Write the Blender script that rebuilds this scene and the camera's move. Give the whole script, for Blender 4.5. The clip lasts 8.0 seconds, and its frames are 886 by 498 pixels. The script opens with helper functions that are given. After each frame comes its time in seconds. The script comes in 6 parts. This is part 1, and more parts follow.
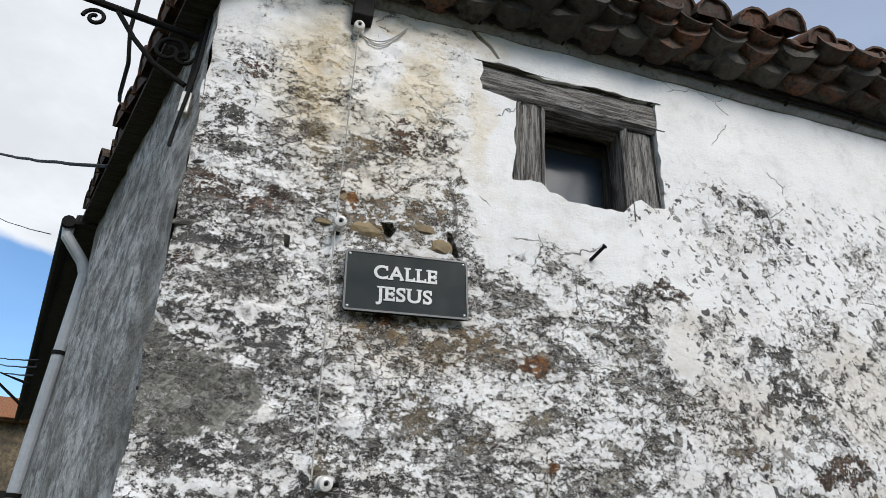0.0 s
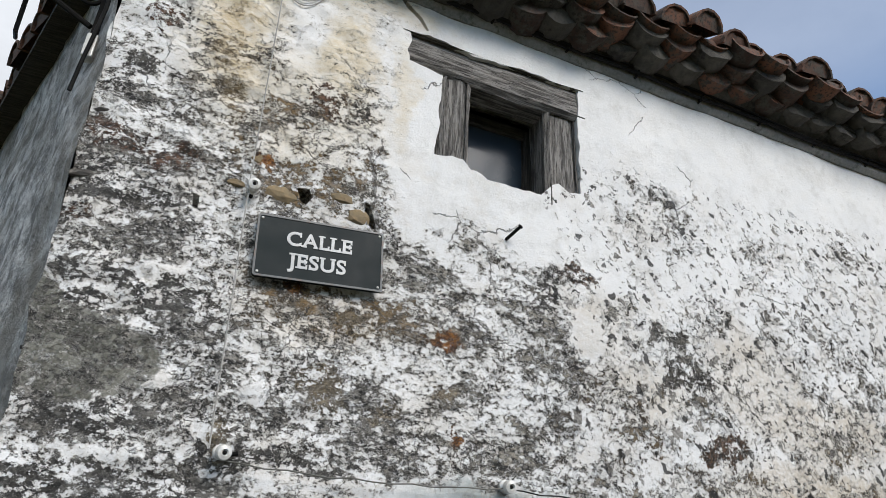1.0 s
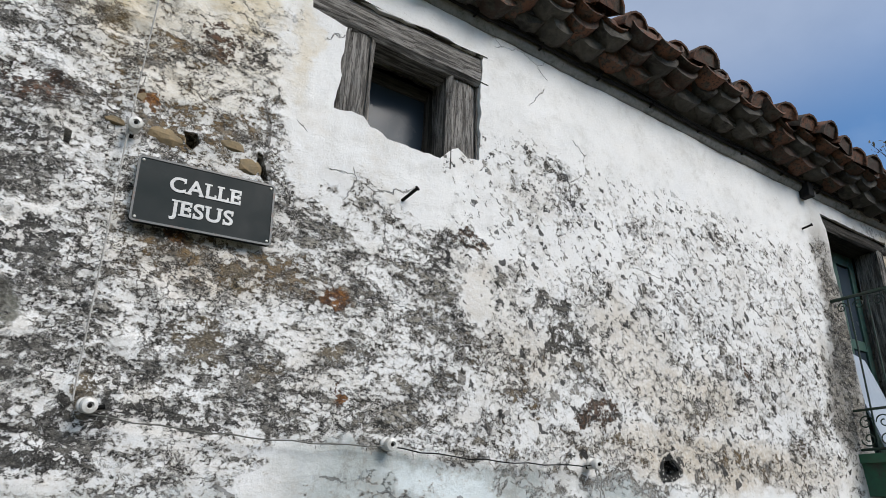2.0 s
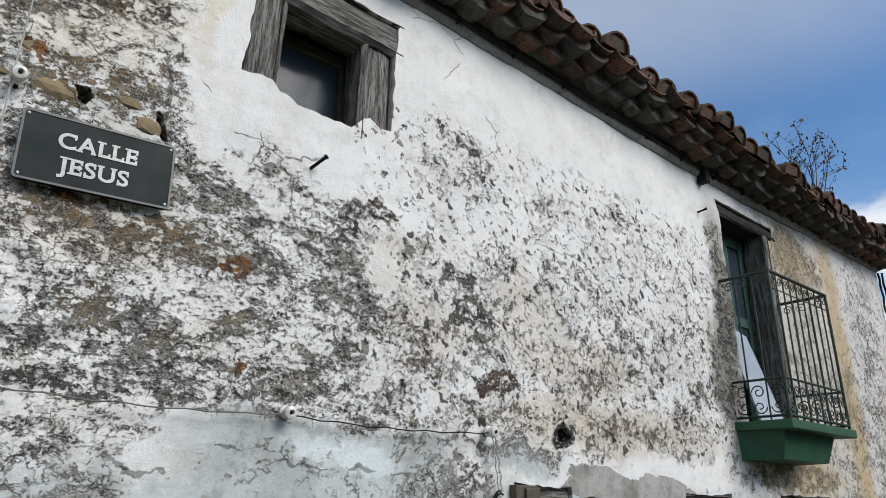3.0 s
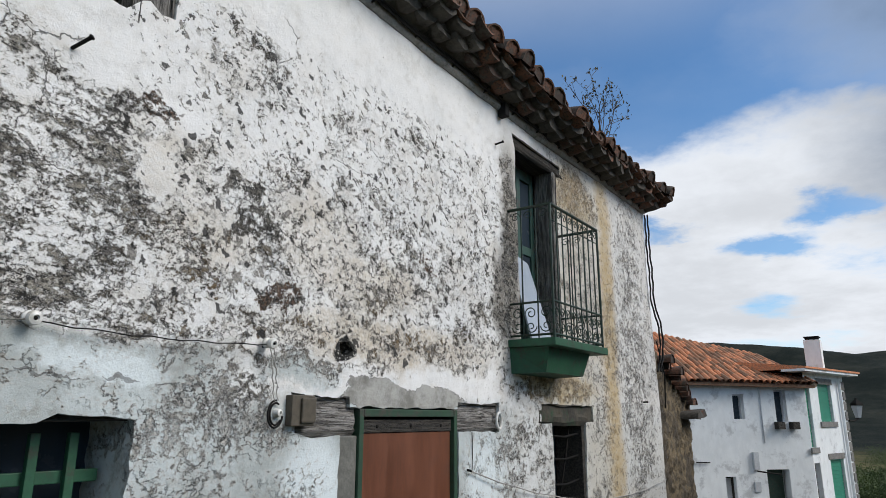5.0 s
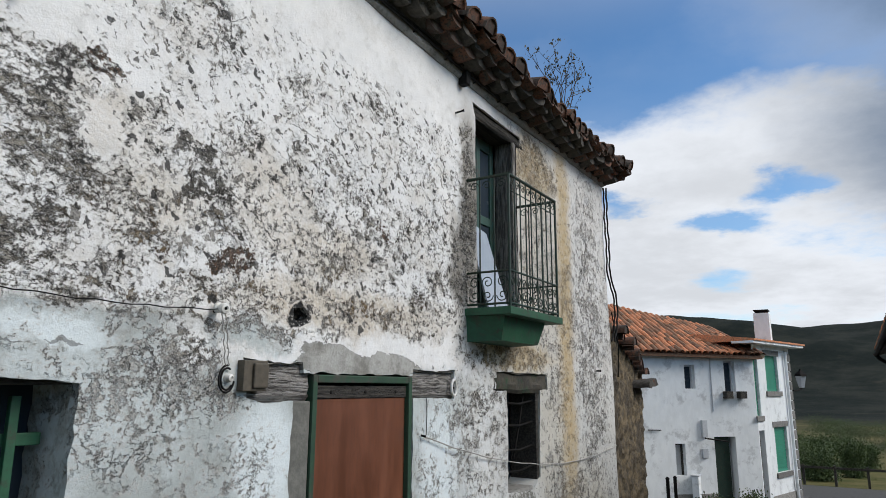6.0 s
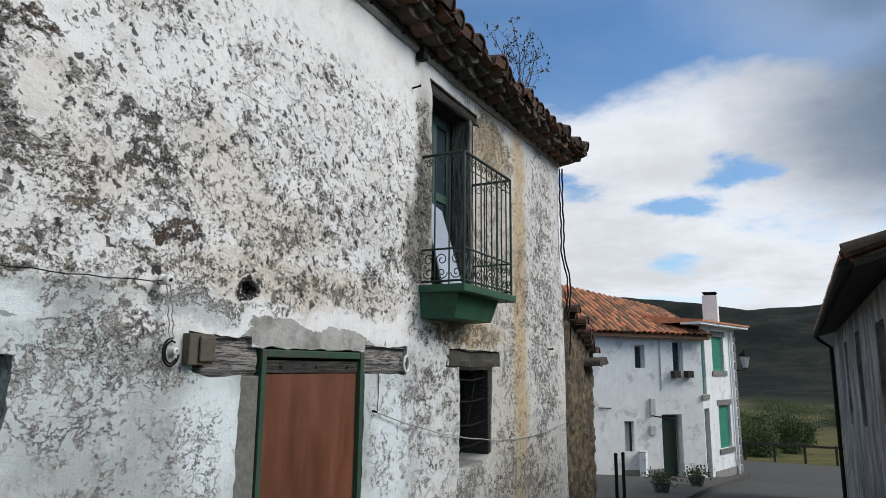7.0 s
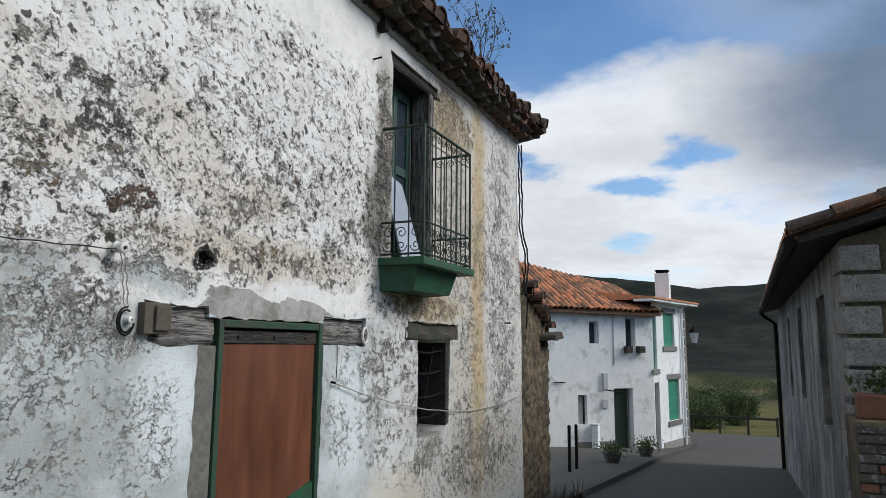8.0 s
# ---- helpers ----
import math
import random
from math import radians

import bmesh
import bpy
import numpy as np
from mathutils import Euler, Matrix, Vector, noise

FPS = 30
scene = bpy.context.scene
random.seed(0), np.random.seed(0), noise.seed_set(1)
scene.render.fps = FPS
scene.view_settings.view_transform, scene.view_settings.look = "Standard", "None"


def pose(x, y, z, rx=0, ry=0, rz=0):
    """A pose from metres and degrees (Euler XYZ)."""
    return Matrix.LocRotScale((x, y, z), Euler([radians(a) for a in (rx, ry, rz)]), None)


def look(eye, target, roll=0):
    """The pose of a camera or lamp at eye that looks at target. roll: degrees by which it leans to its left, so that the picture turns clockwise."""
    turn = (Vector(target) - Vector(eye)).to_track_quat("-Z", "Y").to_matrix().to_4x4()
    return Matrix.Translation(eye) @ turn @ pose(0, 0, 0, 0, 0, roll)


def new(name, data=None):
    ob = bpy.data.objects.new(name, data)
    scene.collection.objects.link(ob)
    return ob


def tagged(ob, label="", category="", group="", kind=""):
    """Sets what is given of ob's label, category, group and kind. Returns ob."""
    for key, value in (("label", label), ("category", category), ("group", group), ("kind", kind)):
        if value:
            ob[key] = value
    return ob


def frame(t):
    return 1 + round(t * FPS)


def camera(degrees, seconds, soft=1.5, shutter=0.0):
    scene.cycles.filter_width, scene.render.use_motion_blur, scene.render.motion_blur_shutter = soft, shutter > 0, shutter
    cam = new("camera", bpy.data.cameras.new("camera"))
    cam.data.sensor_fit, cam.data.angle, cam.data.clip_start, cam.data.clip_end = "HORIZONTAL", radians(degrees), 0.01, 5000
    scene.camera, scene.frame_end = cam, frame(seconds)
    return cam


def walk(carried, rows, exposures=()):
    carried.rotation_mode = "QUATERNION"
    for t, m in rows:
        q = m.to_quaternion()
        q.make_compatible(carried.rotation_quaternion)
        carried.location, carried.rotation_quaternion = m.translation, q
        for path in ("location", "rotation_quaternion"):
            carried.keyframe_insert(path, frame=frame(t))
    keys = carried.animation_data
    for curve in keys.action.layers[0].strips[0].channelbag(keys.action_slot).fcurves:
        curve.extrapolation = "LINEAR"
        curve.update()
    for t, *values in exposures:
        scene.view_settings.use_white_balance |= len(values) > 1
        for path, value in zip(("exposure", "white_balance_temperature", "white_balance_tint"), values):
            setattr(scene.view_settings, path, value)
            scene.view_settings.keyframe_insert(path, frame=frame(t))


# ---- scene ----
cam = camera(67.4, 8.0, soft=0.8)
PATH = [
    (0, (0.187, 0.151, 1.679), (0.608, 1.879, 2.594), 3.0),
    (0.5, (0.195, 0.171, 1.676), (0.749, 1.879, 2.557), 3.1),
    (1, (0.203, 0.174, 1.674), (0.868, 1.851, 2.538), 2.8),
    (1.5, (0.22, 0.182, 1.665), (1.036, 1.808, 2.495), 2.5),
    (2, (0.239, 0.182, 1.664), (1.192, 1.759, 2.443), 2.1),
    (2.2, (0.256, 0.179, 1.662), (1.275, 1.726, 2.415), 1.7),
    (3.3, (0.283, 0.123, 1.664), (1.502, 1.551, 2.353), 1.0),
    (3.5, (0.305, 0.127, 1.655), (1.566, 1.521, 2.339), 0.5),
    (4, (0.336, 0.111, 1.642), (1.713, 1.425, 2.256), -0.2),
    (4.5, (0.364, 0.094, 1.635), (1.864, 1.306, 2.167), -0.2),
    (4.7, (0.373, 0.071, 1.631), (1.916, 1.234, 2.148), -0.1),
    (6, (0.409, 0.008, 1.607), (2.076, 1.036, 2.014), 0.3),
    (6.5, (0.425, 0.015, 1.6), (2.127, 1.0, 1.965), 0.3),
    (7, (0.443, -0.009, 1.584), (2.182, 0.916, 1.933), 0.5),
    (7.5, (0.441, -0.018, 1.568), (2.212, 0.86, 1.874), 0.8),
    (8, (0.422, -0.015, 1.549), (2.225, 0.803, 1.831), 0.5),
]
walk(cam, [(t, look(eye, target, roll)) for t, eye, target, roll in PATH], [(0.0, -0.02), (2.0, -0.06), (4.5, -0.18), (8.0, -0.18)])

# ---------------------------------------------------------------- world and light
world = bpy.data.worlds.new("sky")
scene.world = world
world.use_nodes = True
SUN_EL, SUN_AZ = 38.0, -72.0   # degrees above the horizon; degrees from +x towards +y
wt = world.node_tree
wt.nodes.clear()


def wnode(kind):
    return wt.nodes.new(kind)


def wmath(op, a, b=0.0, clamp=False):
    n = wnode("ShaderNodeMath")
    n.operation, n.use_clamp = op, clamp
    for i, v in enumerate((a, b)):
        if isinstance(v, (int, float)):
            n.inputs[i].default_value = v
        else:
            wt.links.new(v, n.inputs[i])
    return n.outputs[0]


def wrange(v, a, b, c, d):
    n = wnode("ShaderNodeMapRange")
    n.interpolation_type = "SMOOTHSTEP"
    wt.links.new(v, n.inputs[0])
    for i, q in enumerate((a, b, c, d)):
        n.inputs[i + 1].default_value = q
    return n.outputs[0]


sky = wnode("ShaderNodeTexSky")
sky.sky_type, sky.sun_disc, sky.altitude, sky.dust_density = "NISHITA", False, 900, 0.2
sky.sun_elevation, sky.sun_rotation = radians(SUN_EL), radians(90 - SUN_AZ)
tc = wnode("ShaderNodeTexCoord")
sep = wnode("ShaderNodeSeparateXYZ")
wt.links.new(tc.outputs["Generated"], sep.inputs[0])
up = wmath("ADD", wmath("MAXIMUM", sep.outputs[2], 0.0), 0.16)
comb = wnode("ShaderNodeCombineXYZ")
wt.links.new(wmath("DIVIDE", sep.outputs[0], up), comb.inputs[0])
wt.links.new(wmath("DIVIDE", sep.outputs[1], up), comb.inputs[1])


def cloud_noise(scale, detail, rough, shift):
    mp = wnode("ShaderNodeMapping")
    mp.inputs["Location"].default_value = shift
    wt.links.new(comb.outputs[0], mp.inputs[0])
    n = wnode("ShaderNodeTexNoise")
    wt.links.new(mp.outputs[0], n.inputs["Vector"])
    n.inputs["Scale"].default_value, n.inputs["Detail"].default_value, n.inputs["Roughness"].default_value = scale, detail, rough
    return n.outputs["Fac"]


big = cloud_noise(0.55, 8.0, 0.56, (3.1, 0.4, 0.0))
small = cloud_noise(1.7, 9.0, 0.6, (0.3, 7.2, 2.0))
warp = wnode("ShaderNodeVectorMath")
warp.operation = "MULTIPLY_ADD"
wn = wnode("ShaderNodeTexNoise")
wn.inputs["Scale"].default_value, wn.inputs["Detail"].default_value, wn.inputs["Roughness"].default_value = 3.4, 8.0, 0.62
wt.links.new(comb.outputs[0], wn.inputs["Vector"])
wt.links.new(wn.outputs["Color"], warp.inputs[0])
warp.inputs[1].default_value = (0.42, 0.30, 0.0)
wt.links.new(comb.outputs[0], warp.inputs[2])


def patch(u, v, ru, rv, soft=0.7):
    """A ragged patch of the sky, 1 inside."""
    d = wnode("ShaderNodeVectorMath")
    d.operation = "MULTIPLY_ADD"
    d.inputs[1].default_value, d.inputs[2].default_value = (1 / ru, 1 / rv, 0.0), (-(u + 0.21) / ru, -(v + 0.15) / rv, 0.0)
    wt.links.new(warp.outputs[0], d.inputs[0])
    ln = wnode("ShaderNodeVectorMath")
    ln.operation = "LENGTH"
    wt.links.new(d.outputs[0], ln.inputs[0])
    return wrange(ln.outputs["Value"], 1 + soft, 1 - soft, 0.0, 1.0)


east = wrange(sep.outputs[0], 0.2, 0.6, 0.0, 1.0)
low = wmath("MULTIPLY", wrange(sep.outputs[2], 0.34, 0.45, 0.125, -0.13), east)      # the cloud bank over the hills
west = wmath("MULTIPLY", wrange(sep.outputs[0], 0.30, -0.20, 0.0, 0.24), wrange(sep.outputs[2], 0.335, 0.40, -0.35, 1.0))      # and towards the bright side of the sky
gaps = wmath("MAXIMUM", wmath("MAXIMUM", patch(2.25, 0.13, 0.11, 0.13, 0.9), patch(2.54, 0.38, 0.10, 0.13, 0.9)), wmath("MAXIMUM", patch(2.24, 0.64, 0.11, 0.09, 0.9), patch(3.25, 0.50, 0.22, 0.18, 0.9)))
cover = wmath("ADD", wmath("ADD", wmath("MULTIPLY", big, 0.52), wmath("MULTIPLY", small, 0.48)), wmath("ADD", wmath("ADD", low, west), wmath("MULTIPLY", gaps, -0.17)))
thin_veil = wmath("MAXIMUM", wrange(sep.outputs[2], 0.46, 0.64, 0.0, 0.36), wmath("MULTIPLY", wrange(cloud_noise(0.9, 7.0, 0.55, (1.2, 3.3, 5.0)), 0.40, 0.68, 0.0, 0.42), wrange(sep.outputs[2], 0.40, 0.55, 0.2, 1.0)))
grey = wmath("MULTIPLY", wmath("MAXIMUM", patch(1.95, -0.58, 0.80, 0.56, 0.5), patch(1.35, -0.30, 0.34, 0.34, 0.7)), wrange(small, 0.30, 0.62, 1.0, 0.86))
mask = wmath("MAXIMUM", wmath("MAXIMUM", wrange(cover, 0.465, 0.60, 0.0, 1.0), thin_veil), wmath("MULTIPLY", grey, 0.9))
shade = wrange(small, 0.36, 0.66, 1.0, 0.80)
cloud = wnode("ShaderNodeMix")
cloud.data_type, cloud.blend_type = "RGBA", "MULTIPLY"
cloud.inputs[0].default_value = 1.0
cloud.inputs[6].default_value = (8.0, 8.35, 8.9, 1)
wt.links.new(shade, cloud.inputs[7])
both = wnode("ShaderNodeMix")
both.data_type = "RGBA"
wt.links.new(mask, both.inputs[0])
tint = wnode("ShaderNodeHueSaturation")
tint.inputs["Saturation"].default_value, tint.inputs["Value"].default_value = 1.22, 1.5
wt.links.new(sky.outputs[0], tint.inputs["Color"])
wt.links.new(tint.outputs[0], both.inputs[6])
heavy = wnode("ShaderNodeMix")      # a darker rain cloud over the road
heavy.data_type = "RGBA"
heavy.inputs[7].default_value = (1.0, 1.62, 2.6, 1)
wt.links.new(grey, heavy.inputs[0])
wt.links.new(cloud.outputs[2], heavy.inputs[6])
wt.links.new(heavy.outputs[2], both.inputs[7])
bg = wnode("ShaderNodeBackground")
bg.inputs["Strength"].default_value = 0.12
wt.links.new(both.outputs[2], bg.inputs[0])
wt.links.new(bg.outputs[0], wnode("ShaderNodeOutputWorld").inputs[0])

sun = new("sun", bpy.data.lights.new("sun", "SUN"))
sun.data.energy, sun.data.angle, sun.data.color = 3.0, radians(28), (1.0, 0.95, 0.89)
sun.matrix_world = look((math.cos(radians(SUN_AZ)) * math.cos(radians(SUN_EL)) * 50, math.sin(radians(SUN_AZ)) * math.cos(radians(SUN_EL)) * 50, math.sin(radians(SUN_EL)) * 50), (0, 0, 0))
scene.view_settings.exposure = 0.0


# ---------------------------------------------------------------- materials
class Mat:
    """A node material with a Principled shader."""

    def __init__(self, name, rough=0.8, metal=0.0):
        self.m = bpy.data.materials.new(name)
        self.m.use_nodes = True
        self.t = self.m.node_tree
        self.b = self.t.nodes["Principled BSDF"]
        self.b.inputs["Roughness"].default_value, self.b.inputs["Metallic"].default_value = rough, metal
        self.geo = self.t.nodes.new("ShaderNodeNewGeometry")
        self.pos = self.geo.outputs["Position"]

    def put(self, sock, v):
        if isinstance(v, bpy.types.NodeSocket):
            self.t.links.new(v, sock)
        elif isinstance(v, tuple) and len(v) == 3 and sock.type == "RGBA":
            sock.default_value = (*v, 1)
        else:
            sock.default_value = v

    def math(self, op, a, b=0.0, clamp=False):
        n = self.t.nodes.new("ShaderNodeMath")
        n.operation, n.use_clamp = op, clamp
        self.put(n.inputs[0], a), self.put(n.inputs[1], b)
        return n.outputs[0]

    def vec(self, op, a, b=(0.0, 0.0, 0.0)):
        n = self.t.nodes.new("ShaderNodeVectorMath")
        n.operation = op
        self.put(n.inputs[0], a), self.put(n.inputs[1], b)
        return n.outputs["Value"] if op == "LENGTH" else n.outputs[0]

    def noise(self, scale, detail=5.0, rough=0.6, at=None, stretch=(1, 1, 1), shift=(0, 0, 0), out="Fac"):
        mp = self.t.nodes.new("ShaderNodeMapping")
        mp.inputs["Scale"].default_value, mp.inputs["Location"].default_value = stretch, shift
        self.put(mp.inputs[0], self.pos if at is None else at)
        n = self.t.nodes.new("ShaderNodeTexNoise")
        self.put(n.inputs["Vector"], mp.outputs[0])
        n.inputs["Scale"].default_value, n.inputs["Detail"].default_value, n.inputs["Roughness"].default_value = scale, detail, rough
        return n.outputs[out]

    def cells(self, scale, feature="F1", at=None, stretch=(1, 1, 1), out="Distance"):
        mp = self.t.nodes.new("ShaderNodeMapping")
        mp.inputs["Scale"].default_value = stretch
        self.put(mp.inputs[0], self.pos if at is None else at)
        n = self.t.nodes.new("ShaderNodeTexVoronoi")
        n.feature = feature
        self.put(n.inputs["Vector"], mp.outputs[0])
        n.inputs["Scale"].default_value = scale
        return n.outputs[out]

    def span(self, v, a, b, c=0.0, d=1.0, smooth=True):
        n = self.t.nodes.new("ShaderNodeMapRange")
        n.interpolation_type = "SMOOTHSTEP" if smooth else "LINEAR"
        self.put(n.inputs[0], v)
        for i, q in enumerate((a, b, c, d)):
            self.put(n.inputs[i + 1], q)
        return n.outputs[0]

    def mix(self, f, a, b, kind="MIX"):
        n = self.t.nodes.new("ShaderNodeMix")
        n.data_type, n.blend_type = "RGBA", kind
        self.put(n.inputs[0], f), self.put(n.inputs[6], a), self.put(n.inputs[7], b)
        return n.outputs[2]

    def rand(self):
        return self.t.nodes.new("ShaderNodeObjectInfo").outputs["Random"]

    def island(self):
        return self.geo.outputs["Random Per Island"]

    def bump(self, height, dist=0.01, strength=1.0):
        n = self.t.nodes.new("ShaderNodeBump")
        n.inputs["Distance"].default_value, n.inputs["Strength"].default_value = dist, strength
        self.put(n.inputs["Height"], height)
        self.t.links.new(n.outputs[0], self.b.inputs["Normal"])

    def color(self, v):
        self.put(self.b.inputs["Base Color"], v)

    def blob(self, at, cx, cz, rx, rz, soft=0.5):
        """1 inside an ellipse of the wall's face, 0 outside."""
        d = self.vec("LENGTH", self.vec("MULTIPLY", self.vec("SUBTRACT", at, (cx, 0.0, cz)), (1 / rx, 0.0, 1 / rz)))
        return self.span(d, 1 + soft, 1 - soft)

    def most(self, *vs):
        out = vs[0]
        for v in vs[1:]:
            out = self.math("MAXIMUM", out, v)
        return out


def simple(name, a, b, rough=0.8, metal=0.0, scale=20.0, bump=0.002, stretch=(1, 1, 1), vary=0.0, dirt=None):
    """Two colours mixed by fine and coarse grain."""
    k = Mat(name, rough, metal)
    n1, n2 = k.noise(scale, 6, 0.65, stretch=stretch), k.noise(scale * 0.13, 4, 0.6, shift=(4, 2, 1))
    c = k.mix(k.span(k.math("ADD", k.math("MULTIPLY", n1, 0.6), k.math("MULTIPLY", n2, 0.4)), 0.35, 0.65), a, b)
    if vary:
        c = k.mix(k.math("MULTIPLY", k.rand(), vary), c, (0.02, 0.018, 0.015))
    if dirt:
        c = k.mix(k.span(k.noise(scale * 0.3, 7, 0.7, shift=(9, 9, 3)), 0.52, 0.66), c, dirt)
    k.color(c)
    k.put(k.b.inputs["Roughness"], k.span(n1, 0.2, 0.8, max(0.05, rough - 0.12), min(1.0, rough + 0.1)))
    if bump:
        k.bump(n1, bump)
    return k.m


F = 2.61   # the front wall's face


def tone_noise(k):
    """Light and dark layers of the stone."""
    return k.span(k.noise(7.5, 7, 0.72, shift=(1, 1, 6), stretch=(0.7, 1, 1.6)), 0.38, 0.60)


def plaster_material():
    k = Mat("old_whitewash", 0.9)
    half = (0.5, 0.5, 0.5)
    wob = k.vec("SUBTRACT", k.noise(3.2, 5, 0.6, out="Color"), half)
    wob2 = k.vec("SUBTRACT", k.noise(15.0, 5, 0.65, out="Color"), half)
    at = k.vec("ADD", k.pos, k.vec("ADD", k.vec("MULTIPLY", wob, (0.32, 0.0, 0.32)), k.vec("MULTIPLY", wob2, (0.17, 0.0, 0.17))))
    xyz = k.t.nodes.new("ShaderNodeSeparateXYZ")
    k.put(xyz.inputs[0], at)
    X, Z = xyz.outputs[0], xyz.outputs[2]
    B = lambda *a, **q: k.blob(at, *a, **q)
    mul, add, sub = (lambda a, b: k.math("MULTIPLY", a, b)), (lambda a, b: k.math("ADD", a, b)), (lambda a, b: k.math("SUBTRACT", a, b))

    def spots(rows, soft=0.5, gain=1.0):
        """The strongest of several soft patches: (x, z, half width, half height, amount)."""
        return k.most(*[mul(B(*r[:4], soft=soft), r[4] * gain) for r in rows])

    # ---- how far the whitewash is gone
    left = mul(k.span(X, 1.12, 0.85), mul(k.span(Z, 4.05, 3.2, 0.12, 0.29), k.span(Z, 2.5, 2.2, 1.0, 0.90)))
    band = mul(k.span(X, 2.4, 1.5, 0.19, 0.30), mul(k.span(Z, 3.15, 2.80), k.span(Z, 1.84, 1.98)))
    chipped = mul(mul(k.span(X, 1.55, 1.9), k.span(X, 5.1, 4.7)), mul(k.span(Z, 3.85, 3.35), k.span(Z, 1.9, 2.1)))
    gone = k.most(left, band, mul(chipped, 0.15), spots((
        (1.32, 2.91, 0.24, 0.20, 0.42), (1.82, 2.92, 0.15, 0.08, 0.50), (1.72, 2.80, 0.10, 0.09, 0.60), (2.27, 2.78, 0.16, 0.09, 0.44), (2.49, 2.52, 0.23, 0.13, 0.62),
        (2.37, 2.74, 0.11, 0.06, 0.58), (2.63, 2.22, 0.15, 0.07, 0.62), (2.38, 3.41, 0.22, 0.18, 0.36), (1.87, 2.44, 0.12, 0.14, 0.48), (2.07, 2.26, 0.28, 0.15, 0.46),
        (1.41, 2.09, 0.34, 0.12, 0.50), (0.6, 2.0, 0.6, 0.10, 0.50), (3.72, 2.65, 0.17, 0.08, 0.40), (4.38, 2.22, 0.20, 0.07, 0.44), (3.78, 3.50, 0.22, 0.15, 0.30),
        (3.32, 2.37, 0.5, 0.12, 0.38), (3.70, 2.06, 0.9, 0.10, 0.44), (4.54, 2.32, 0.2, 0.07, 0.44), (2.85, 2.95, 0.35, 0.22, 0.28), (3.3, 2.75, 0.5, 0.2, 0.28)), 0.6, 0.60)
        , spots((
        (5.02, 2.95, 0.16, 0.85, 0.62), (4.85, 2.5, 0.2, 0.4, 0.42), (5.75, 1.87, 0.9, 0.14, 0.46), (6.4, 3.8, 0.55, 0.33, 0.50), (6.45, 2.7, 0.45, 0.9, 0.36), (7.9, 2.2, 0.55, 2.2, 0.40),
        (7.3, 0.4, 1.2, 0.4, 0.42), (5.6, 0.48, 0.5, 0.10, 0.34), (6.7, 0.85, 0.25, 0.3, 0.38), (5.2, 1.2, 0.6, 0.7, 0.36), (6.85, 1.5, 0.35, 0.6, 0.30),
        (2.35, 1.76, 0.34, 0.14, 0.46), (1.55, 1.74, 0.5, 0.10, 0.26), (2.3, 1.55, 0.55, 0.20, 0.40), (2.2, 1.15, 0.5, 0.4, 0.30), (2.8, 1.1, 0.28, 0.4, 0.25), (4.5, 1.2, 0.3, 0.6, 0.28), (2.6, 1.9, 0.9, 0.06, 0.40), (0.2, 1.75, 0.5, 0.2, 0.36)), 0.6, 0.66))
    sound = k.most(B(1.55, 3.30, 0.46, 0.13, soft=0.35), B(1.75, 3.08, 0.30, 0.09), B(1.02, 3.45, 0.14, 0.40), B(1.95, 3.75, 0.14, 0.30), B(1.9, 2.62, 0.09, 0.12), B(2.05, 2.95, 0.08, 0.10))
    gone = mul(gone, sub(1.0, mul(sound, 0.85)))
    patchy = k.span(k.noise(4.2, 6, 0.62, shift=(4, 1, 3), stretch=(0.75, 1, 1.4)), 0.36, 0.64, -0.09, 0.09)
    gone = add(add(gone, mul(patchy, k.span(gone, 0.04, 0.24))), 0.13)

    # ---- flakes: one noise for the layered stone near the corner, one for the slanting chips further on
    n1r = k.noise(15.0, 8, 0.72, at=k.vec("ADD", k.pos, k.vec("MULTIPLY", wob2, (0.05, 0.0, 0.05))))
    n1l = k.noise(13.0, 10, 0.78, stretch=(0.75, 1.0, 1.55), shift=(2, 2, 9))
    side = k.span(X, 2.3, 1.5)
    n1 = add(mul(n1l, side), mul(n1r, sub(1.0, side)))
    n2 = k.noise(46.0, 7, 0.72, stretch=(0.9, 1, 1.1), shift=(3, 1, 7))
    n3 = k.noise(140.0, 4, 0.7, shift=(5, 2, 1))
    nn = add(add(mul(n1, 0.52), mul(n2, 0.31)), mul(n3, 0.17))
    over = sub(gone, k.span(nn, 0.35, 0.65, 0.84, 0.10, smooth=False))
    lost = k.span(over, -0.012, 0.012)
    thin = k.span(over, -0.20, 0.0)                                   # worn coat round each loss
    rim = mul(lost, k.span(over, 0.06, 0.015))                        # the broken edge, where the flake's thin cast shadow is painted
    ridge = k.math("ABSOLUTE", sub(k.noise(11.0, 7, 0.68, shift=(6, 3, 3), stretch=(0.9, 1, 1.15)), 0.5))
    veins = mul(k.span(ridge, 0.016, 0.004), mul(k.span(gone, 0.22, 0.40), k.span(k.noise(5.0, 3, 0.5, shift=(3, 9, 0)), 0.42, 0.56)))

    # ---- chips knocked out one by one, lying slantwise
    sx = k.t.nodes.new("ShaderNodeSeparateXYZ")
    k.put(sx.inputs[0], k.vec("ADD", k.pos, k.vec("MULTIPLY", wob2, (0.14, 0.0, 0.14))))
    cx_ = k.t.nodes.new("ShaderNodeCombineXYZ")
    k.put(cx_.inputs[0], mul(sub(sx.outputs[0], sx.outputs[2]), 0.55))
    k.put(cx_.inputs[2], mul(add(sx.outputs[0], sx.outputs[2]), 0.90))

